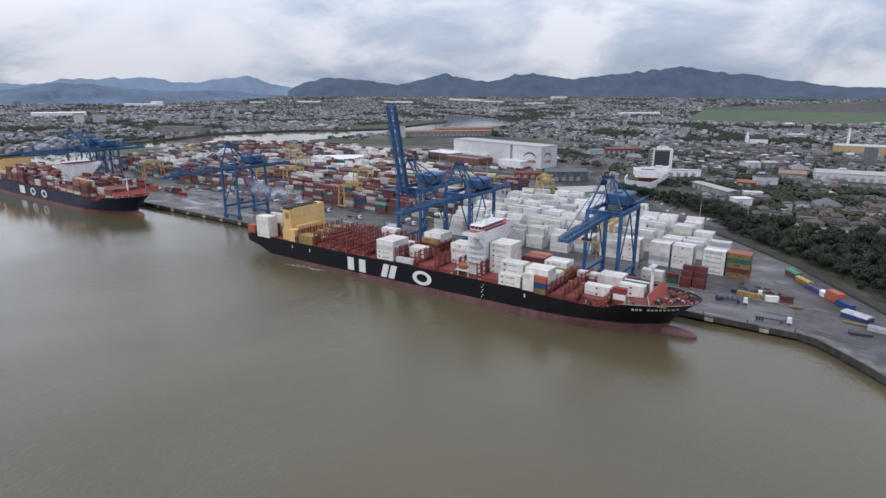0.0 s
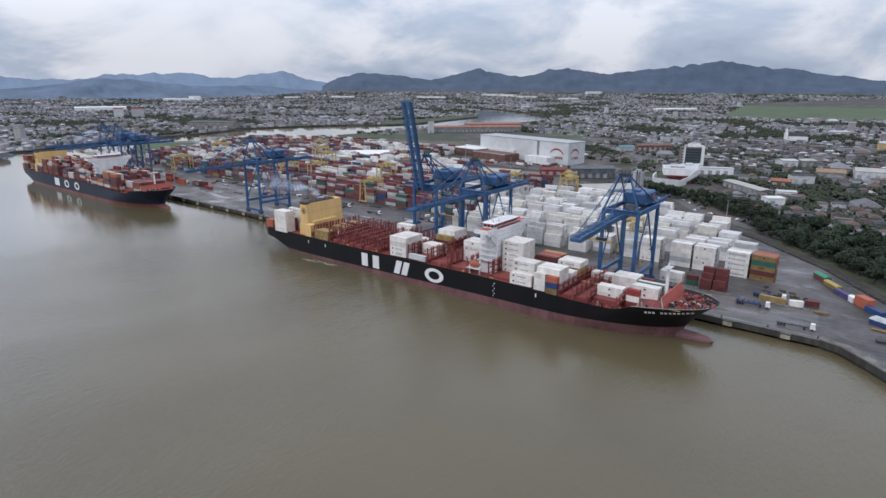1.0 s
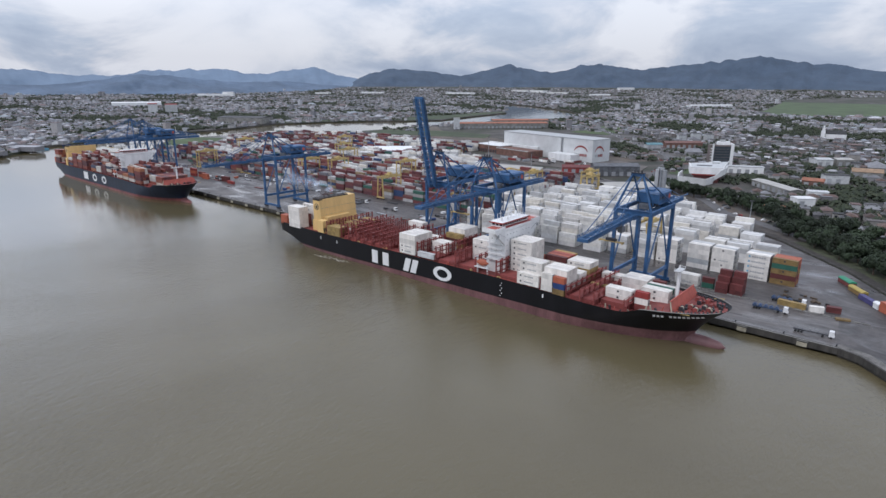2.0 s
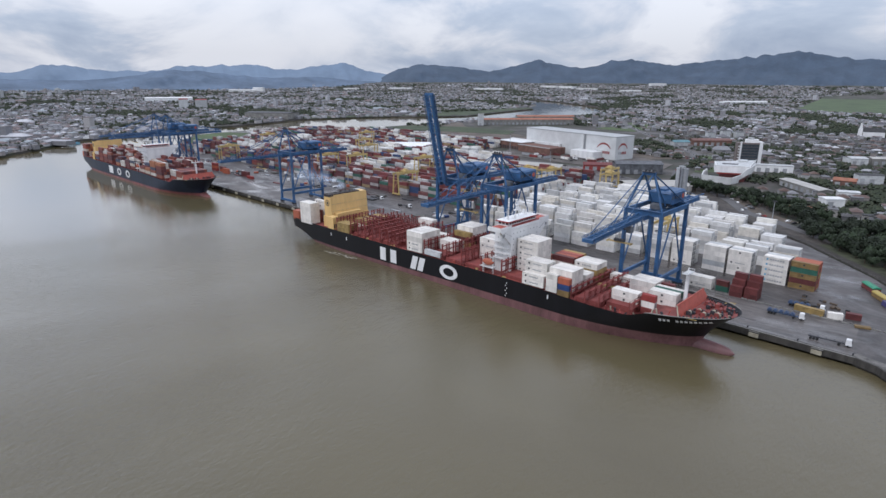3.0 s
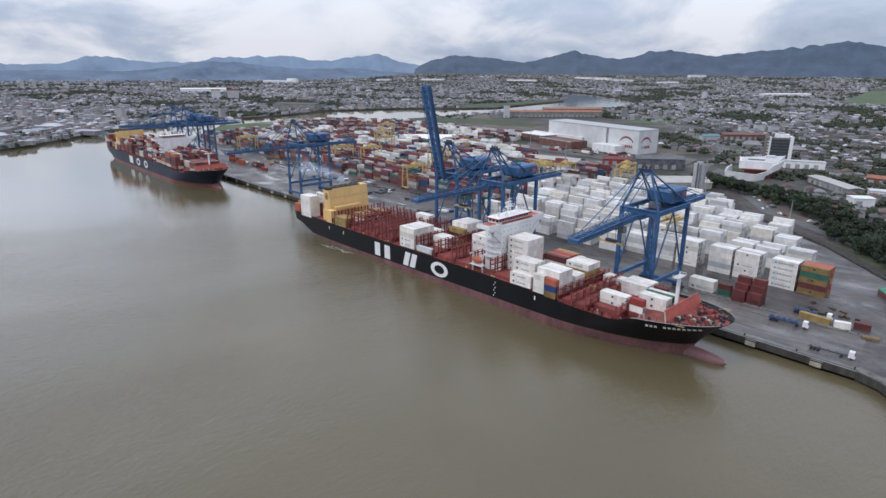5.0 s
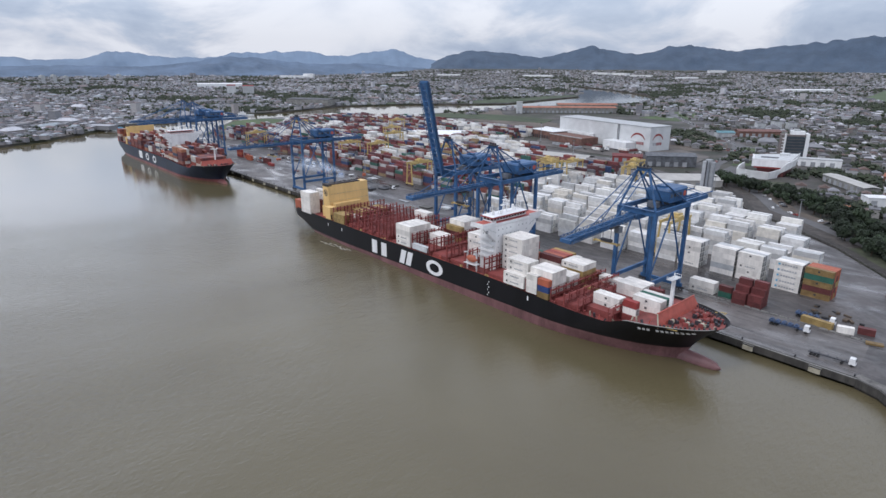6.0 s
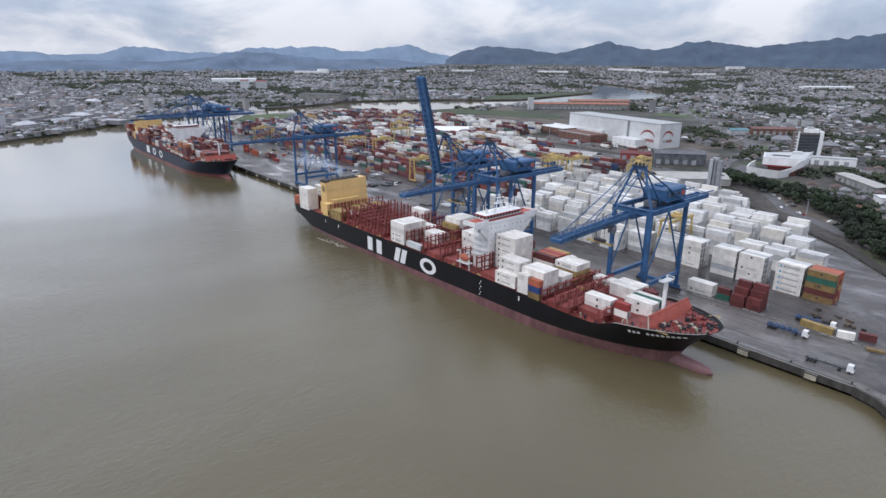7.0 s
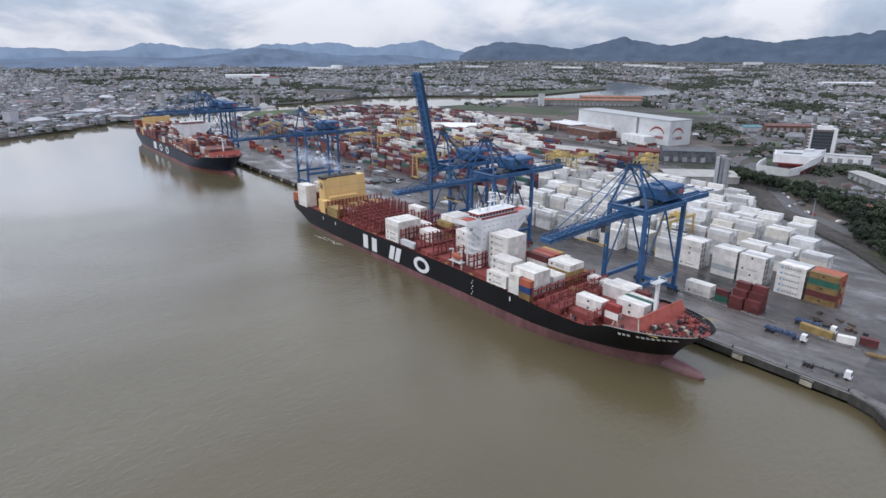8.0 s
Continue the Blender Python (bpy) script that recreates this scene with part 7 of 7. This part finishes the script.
shed("storage_shed", -40, 256, 47, 62, 34, 6, PALE_ROOF, PALE_ROOF, "long low shed with a pale tan metal roof")
shed("storage_shed", -146, 352, 33, 44, 12, 6, RED, MAROON, "low dark red shed behind the yard")
shed("storage_shed", -104, 352, 40, 52, 22, 11, DARK_STORE, DARK_STORE, "dark grey block of stacked stores behind the yard")
shed("storage_shed", -216, 294, 12, 66, 26, 6, LIGHT_CONCRETE, PALE_ROOF, "low shed with a cream metal roof")
shed("storage_shed", -455, 292, 42, 95, 58, 7, WHITE, WHITE, "large low warehouse with a white roof")
shed("storage_shed", -415, 395, 25, 40, 18, 7, WHITE, PALE_ROOF, "white shed behind the container yard")
shed("storage_shed", -500, 420, 25, 40, 20, 7, PALE_GREY, PALE_ROOF, "pale shed behind the container yard")
shed("long_hall", -650, 757, 47, 212, 30, 11, LIGHT_CONCRETE, ORANGE_ROOF, "long hall with an orange tile roof by the river")
shed("long_hall", -605, 838, 47, 130, 30, 16, LIGHT_CONCRETE, ORANGE_ROOF, "long hall with an orange tile roof by the river")
shed("tower_house", -640, 742, 47, 12, 12, 24, PALE_GREY, PALE_ROOF, "pale square tower by the river", 0.5)
shed("factory_hall", 160, 560, 8, 110, 40, 9, PALE_GREY, PALE_ROOF, "long factory hall with a pale metal roof")
shed("factory_hall", 165, 960, 8, 120, 30, 12, YELLOW, PALE_GREY, "long yellow hall in the town")
for x, y, turn, l, w, h in ((-2140, 3140, -12, 150, 50, 9), (-1985, 3130, -8, 110, 40, 13), (-1840, 3100, 18, 130, 45, 8), (-1500, 3055, 52, 120, 40, 9), (-1600, 3645, 50, 105, 40, 17), (-625, 2195, 50, 180, 40, 8), (-3130, 1445, 52, 160, 60, 12), (-3060, 1560, 40, 60, 30, 24), (-2700, 2300, 40, 140, 50, 8), (-2300, 2650, 30, 180, 50, 7), (-2880, 2080, 35, 90, 40, 10)):
    shed("factory_hall", x, y, turn, l, w, h, WHITE, PALE_ROOF if l % 20 else WHITE, "large pale hall in the far plain", 1.5)
shed("factory_hall", -2230, 640, 70, 170, 50, 14, WHITE, WHITE, "large white hall across the river")
shed("factory_hall", -1180, 482, 30, 118, 60, 14, LIGHT_CONCRETE, ROOF_GREY, "grey industrial hall across the river")
shed("apartment_block", -1688, 590, 60, 34, 16, 26, PALE_GREY, RED, "white blocks with red roofs across the river")
shed("apartment_block", -1712, 548, 60, 26, 16, 28, PALE_GREY, RED, "white blocks with red roofs across the river")
shed("red_roof_hall", -152, 694, 44, 62, 20, 8, BRICK, material("faded_red_roof", (0.165, 0.085, 0.072), 0.8, var=0.35, size=5), "long low hall with a faded red roof")
shed("market_hall", -172, 668, 44, 26, 14, 6, PALE_GREY, material("teal_metal_roof", (0.10, 0.21, 0.24), 0.6, var=0.3, size=4), "small market hall with a teal roof")
for x, y, h in ((-178, 826, 10), (-160, 846, 13), (-142, 862, 11)):
    shed("apartment_block", x, y, 44, 14, 11, h, PALE_GREY, ROOF_GREY, "pale apartment block in the town", 0.5)
sheet("field", [(-196, 500), (-132, 492), (-96, 536), (-128, 604), (-196, 668), (-262, 640)], 3.56, EARTH, "brown bare lot beside the avenue", 0.2)
sheet("field", [(-46, 430), (-28, 446), (-50, 520), (-66, 498)], 3.56, GRASS, "green grass strip beside the avenue", 0.2)
sheet("field", [(-98, 572), (-70, 556), (-60, 590), (-88, 622)], 3.58, GRASS, "green grass island beside the avenue", 0.2)
sheet("field", [(-10, 340), (40, 332), (60, 356), (30, 372), (-8, 362)], 3.58, VERGE, "rough grass slope before the hall", 0.2)
sheet("car_park", [(-34, 366), (-18, 350), (-14, 372), (-26, 420), (-44, 424)], 3.6, ROAD, "grey asphalt forecourt", 0.2)
shed("villa", 98, 262, 25, 15, 11, 4, LIGHT_CONCRETE, ORANGE_ROOF, "house with an orange tile roof among trees", 3)
shed("villa", 111, 315, 40, 16, 12, 7, WHITE, WHITE, "white two-storey villa among trees", 0.4)
shed("villa", 50, 408, -46, 66, 14, 6, LIGHT_CONCRETE, PALE_ROOF, "long low pale building among trees", 1.0)
shed("villa", 90, 446, 5, 20, 13, 5, BRICK, ORANGE_ROOF, "house with a faded red roof among trees", 2.4)
shed("villa", 110, 368, 20, 17, 11, 6, WHITE, PALE_GREY, "plain white block among trees", 0.4)
shed("villa", 107, 474, 30, 24, 12, 9, PALE_GREY, ROOF_GREY, "grey three-storey block among trees", 0.5)
shed("villa", 122, 548, 12, 30, 16, 6, LIGHT_CONCRETE, material("tan_tile_roof", (0.28, 0.19, 0.12), 0.8, var=0.3, size=3), "large house with a tan tile roof", 3.5)
shed("villa", 74, 624, 35, 20, 22, 8, PALE_GREY, PALE_GREY, "pale hall between trees", 1.5)
shed("villa", 94, 640, 35, 20, 22, 8, LIGHT_CONCRETE, PALE_ROOF, "cream hall between trees", 1.5)
shed("annex", 4, 482, 24, 40, 12, 8, WHITE, PALE_GREY, "low white annex beside the office block", 0.4)
sheet("car_park", [(160, 344), (190, 318), (214, 372), (188, 428), (168, 400)], 3.62, material("dark_car_park_asphalt", (0.038, 0.037, 0.038), 0.85, var=0.4, size=8), "dark asphalt car park among the houses", 0.3)
strip("kerb", [(158, 346), (190, 316), (226, 306)], 1.0, 3.9, LIGHT_CONCRETE, "pale low wall along the car park", 0.5)


def silo_pair():
    thing = new("grey_silo")
    tagged(thing, "tall grey corrugated silo tower at the yard's end", "silo")
    thing.matrix_basis = pose(14, 238, 3.8)
    part("shaft", Mesh().tube((0, 0, 0), (0, 0, 32), 2.7, n=20), GREY, thing)
    part("shaft", Mesh().tube((3.6, 3.3, 0), (3.6, 3.3, 31), 2.6, n=20), GREY, thing)
    part("ladder", Mesh().box(1.4, 2.2, -2.9, -2.6, 0, 33), DARK, thing)
    part("head_house", Mesh().box(-1, 4, 0, 3, 31, 33.5), GREY, thing)


silo_pair()


def chimney():
    thing = new("chimney")
    tagged(thing, "white concrete chimney of the yellow works", "chimney")
    thing.matrix_basis = pose(182, 1000, 3.4)
    part("shaft", Mesh().tube((0, 0, 0), (0, 0, 40), 2.6, 1.6, 12), WHITE, thing)
    part("cap", Mesh().tube((0, 0, 40), (0, 0, 41.5), 2.0, 2.0, 12), PALE_GREY, thing)


chimney()


def church():
    thing = new("church")
    tagged(thing, "pale church with a stepped tower", "church")
    thing.matrix_basis = pose(24, 1030, 3.4, 0, 0, 20)
    part("nave", Mesh().box(-6, 26, -8, 8, 0, 12), WHITE, thing)
    part("roof", Mesh().hexa([(-6, -8, 12), (26, -8, 12), (26, 8, 12), (-6, 8, 12), (-6, -0.3, 19), (26, -0.3, 19), (26, 0.3, 19), (-6, 0.3, 19)]), ROOF_GREY, thing)
    part("tower", Mesh().box(-13, -7, -3, 3, 0, 17).box(-12, -8, -2, 2, 17, 22).box(-11, -9, -1, 1, 22, 27), WHITE, thing)


church()


def far_tower(x, y, h, w):
    thing = new("apartment_tower")
    tagged(thing, "pale apartment tower in the far town", "tower block", "far apartment towers")
    thing.matrix_basis = pose(x, y, 3.0, 0, 0, 30)
    part("wall", Mesh().box(-w / 2, w / 2, -w / 2, w / 2, 0, h), PALE_GREY, thing)
    for k in range(int(h // 6.4) - 1):
        part("window_row", Mesh().box(-w / 2 + 1, w / 2 - 1, -w / 2 - 0.15, -w / 2, 3 + 6.4 * k, 6 + 6.4 * k), GLASS, thing)
    part("roof_box", Mesh().box(-3, 3, -3, 3, h, h + 3), PALE_GREY, thing)


for x, y, h, w in ((-2980, 280, 40, 16), (-3000, 330, 34, 16), (-3080, 250, 36, 18), (-2850, 380, 26, 15), (-3200, 600, 34, 18)):
    far_tower(x, y, h, w)

# ---- river craft ----


def boat(m, l, mat, label):
    thing = new("boat")
    tagged(thing, label, "boat", "boats on the river")
    thing.matrix_basis = m
    w = l * 0.2
    part("hull", Mesh().prism([(-l / 2, -w / 2), (l * 0.3, -w / 2), (l / 2, 0), (l * 0.3, w / 2), (-l / 2, w / 2)], -0.3, l * 0.07), mat, thing)
    part("cabin", Mesh().box(-l * 0.3, l * 0.1, -w * 0.32, w * 0.32, l * 0.07, l * 0.17).box(-l * 0.2, 0, -w * 0.25, w * 0.25, l * 0.17, l * 0.23), WHITE, thing)
    part("mast", Mesh().tube((-l * 0.05, 0, l * 0.22), (-l * 0.05, 0, l * 0.42), 0.2), WHITE, thing)


for x, y, l, a, mt in ((-975, 240, 46, 75, WHITE), (-985, 285, 40, 75, WHITE), (-940, 60, 34, 60, NAVY), (-905, 20, 28, 60, SKY_BLUE), (-890, 170, 30, 70, WHITE), (-860, 130, 24, 60, WHITE)):
    boat(pose(x, y, 0.2, 0, 0, a), l, mt, "small working boat moored across the river")

# ---- ship's exhaust smoke ----
SMOKE = bpy.data.materials.new("thin_exhaust_smoke")
SMOKE.use_nodes = True
st = SMOKE.node_tree
st.nodes.clear()
so = st.nodes.new("ShaderNodeOutputMaterial")
sm = st.nodes.new("ShaderNodeMixShader")
clear = st.nodes.new("ShaderNodeBsdfTransparent")
dust = node(st, "ShaderNodeBsdfDiffuse", Color=(0.66, 0.76, 0.90, 1))
along = st.nodes.new("ShaderNodeUVMap")
parts = st.nodes.new("ShaderNodeSeparateXYZ")
st.links.new(along.outputs[0], parts.inputs[0])
thin = ramp(st, [(0.0, (0.5, 0.5, 0.5)), (0.25, (0.62, 0.62, 0.62)), (1.0, (0, 0, 0))])
st.links.new(parts.outputs[0], thin.inputs[0])
core = ramp(st, [(0.0, (0, 0, 0)), (0.5, (1, 1, 1)), (1.0, (0, 0, 0))], "EASE")
st.links.new(parts.outputs[1], core.inputs[0])
sc = st.nodes.new("ShaderNodeTexCoord")
sn = node(st, "ShaderNodeTexNoise", Scale=0.10, Detail=6.0, Roughness=0.6, Distortion=1.0)
sr = ramp(st, [(0.42, (0, 0, 0)), (0.7, (0.8, 0.8, 0.8))])
st.links.new(sc.outputs["Object"], sn.inputs["Vector"])
st.links.new(sn.outputs["Fac"], sr.inputs[0])
m1 = st.nodes.new("ShaderNodeMath"); m1.operation = "MULTIPLY"
m2 = st.nodes.new("ShaderNodeMath"); m2.operation = "MULTIPLY"
st.links.new(thin.outputs[0], m1.inputs[0]); st.links.new(core.outputs[0], m1.inputs[1])
st.links.new(m1.outputs[0], m2.inputs[0]); st.links.new(sr.outputs[0], m2.inputs[1])
st.links.new(m2.outputs[0], sm.inputs[0])
st.links.new(clear.outputs[0], sm.inputs[1]); st.links.new(dust.outputs[0], sm.inputs[2])
st.links.new(sm.outputs[0], so.inputs["Surface"])


def smoke_plume():
    """Three crossing wavy veils that widen as they drift off along the quay."""
    verts, faces, uvs = [], [], []
    n, rows = 28, 8
    for tilt in (80, 20, 140):
        k = len(verts)
        for i in range(n + 1):
            q = i / n
            c = Vector((-110 - 62 * q, -26 - 10 * q, 37.5 + 7 * q ** 0.5))
            w = 3.0 + 13 * q ** 0.6
            for j in range(rows + 1):
                v = 2 * j / rows - 1
                a = radians(tilt)
                wob = 2.6 * q ** 0.5 * noise.noise((q * 5, v * 1.3, tilt))
                verts.append((c.x + wob, c.y + math.cos(a) * v * w + wob, c.z + math.sin(a) * v * w * 0.75 + wob))
                uvs.append((q, (v + 1) / 2))
        for i in range(n):
            for j in range(rows):
                p = k + i * (rows + 1) + j
                faces.append((p, p + 1, p + rows + 2, p + rows + 1))
    me = bpy.data.meshes.new("exhaust_smoke")
    me.from_pydata(verts, [], faces)
    layer = me.uv_layers.new(name="drift")
    for loop in me.loops:
        layer.data[loop.index].uv = uvs[loop.vertex_index]
    me.materials.append(SMOKE)
    for p in me.polygons:
        p.use_smooth = True
    tagged(new("exhaust_smoke", me), "thin bluish exhaust smoke drifting from the funnel", "smoke", "", "stuff")


smoke_plume()

# ---- loose gear on the apron ----
rng = random.Random(14)
for i in range(56):
    x, y = rng.uniform(-420, -95), rng.uniform(42, 94)
    kind = rng.random()
    if kind < 0.35:
        small_box("flat_rack", x, y, 12, 2.4, 0.6, rng.gauss(0, 6), rng.choice((DARK, MAROON, GREY)), "low steel flat rack lying on the apron")
    elif kind < 0.6:
        small_box("steel_crate", x, y, rng.uniform(2, 5), 2.4, rng.uniform(1.2, 2.6), rng.uniform(0, 90), rng.choice((WHITE, GREY, ORANGE, NAVY)), "small steel crate on the apron")
    elif kind < 0.8:
        small_box("hatch_panel_stack", x, y, 9, 6, rng.uniform(0.5, 1.6), rng.gauss(0, 10), rng.choice((PALE_GREY, DARK, CONCRETE)), "low stack of steel panels on the apron")
    else:
        truck(pose(x, y, QUAY, 0, 0, rng.choice((0, 180)) + rng.gauss(0, 5)), 0, "white lorry with an empty trailer on the apron")
for x, y, n in ((-455, 44, 3), (-440, 46, 2), (-425, 42, 2), (-390, 46, 2), (-375, 44, 1)):
    stack([rng.choice(("maroon", "red", "orange")) for _ in range(n)], x, y, QUAY, rng.gauss(0, 3), "standing on the apron", "containers on the apron")

for i in range(14):
    small_box(rng.choice(("timber_stack", "steel_plate_stack")), rng.uniform(150, 176), rng.uniform(47, 62), rng.uniform(1.2, 3.6), rng.uniform(0.8, 1.8), rng.uniform(0.3, 0.9), rng.gauss(-6, 40), rng.choice((DARK, BARK, BARK, RUBBER)), "low dark stack of dunnage and plates on the quay")

# ---- lorry park beside the cold store ----
LORRY_PARK = material("brown_grey_lorry_park", (0.10, 0.088, 0.078), 0.85, var=0.5, size=25)
sheet("lorry_park", [(-345, 470), (-300, 395), (-165, 384), (-70, 372), (-88, 470), (-140, 498), (-190, 452), (-330, 478)], 4.0, LORRY_PARK, "brown-grey lorry park in front of the cold store", 0.5)
for i in range(26):
    x, y = rng.uniform(-290, -100), rng.uniform(398, 440)
    if i % 3 == 0:
        truck(pose(x, y, 4.0, 0, 0, rng.choice((0, 90, 180)) + rng.gauss(0, 8)), 0, "white lorry parked beside the cold store")
    else:
        container(rng.choice(("maroon", "white", "pale", "red", "grey", "maroon")), pose(x, y, 4.0, 0, 0, rng.choice((0, 0, 80)) + rng.gauss(0, 6)), "standing in the lorry park", "containers in the lorry park")

# ---- patches, ruts and lines on the pavement ----
WET = material("wet_dark_asphalt", (0.04, 0.038, 0.037), 0.5, var=0.4, size=10)
rng = random.Random(41)
ruts = Mesh()


def blot(mesh, x, y, l, w, turn, z):
    n = 14
    k = len(mesh.v)
    c, s = math.cos(turn), math.sin(turn)
    for i in range(n):
        a = 2 * math.pi * i / n
        r = rng.uniform(0.7, 1.15)
        px, py = l * r * math.cos(a), w * r * math.sin(a)
        mesh.v.append((x + px * c - py * s, y + px * s + py * c, z))
    mesh.f.append(tuple(k + i for i in range(n)))


for i in range(26):
    y = rng.uniform(9, 33)
    x = rng.uniform(-300, 150)
    ruts.box(x, x + rng.uniform(20, 60), y, y + 0.35, QUAY, QUAY + 0.045)
tagged(part("tyre_ruts", ruts, WET), "dark tyre ruts along the quay road", "ruts", "", "stuff")
for y, w in ((37.0, 0.5), (40.6, 0.25), (60.0, 0.25), (69.0, 0.25)):
    tagged(part("lane_line", Mesh().box(-300, 190 - (y - 37) * 0.6, y, y + w, QUAY, QUAY + 0.055), WORN_LINE), "worn pale lane line on the quay", "", "", "structure")

# ---- wash at the ship's stern ----
FOAM = material("churned_silty_foam", (0.36, 0.34, 0.28), 0.6, var=0.5, size=2)
foam = Mesh()
for i in range(26):
    q = rng.random()
    blot(foam, -96 + 26 * q + rng.gauss(0, 2), -47.5 - 3.0 * rng.random() - 2.5 * (1 - q), rng.uniform(0.8, 3.0), rng.uniform(0.15, 0.5), rng.gauss(0.1, 0.3), 0.06 + 0.0005 * i)
tagged(part("stern_wash", foam, FOAM), "thin pale streaks of churned water at the stern", "foam", "", "stuff")
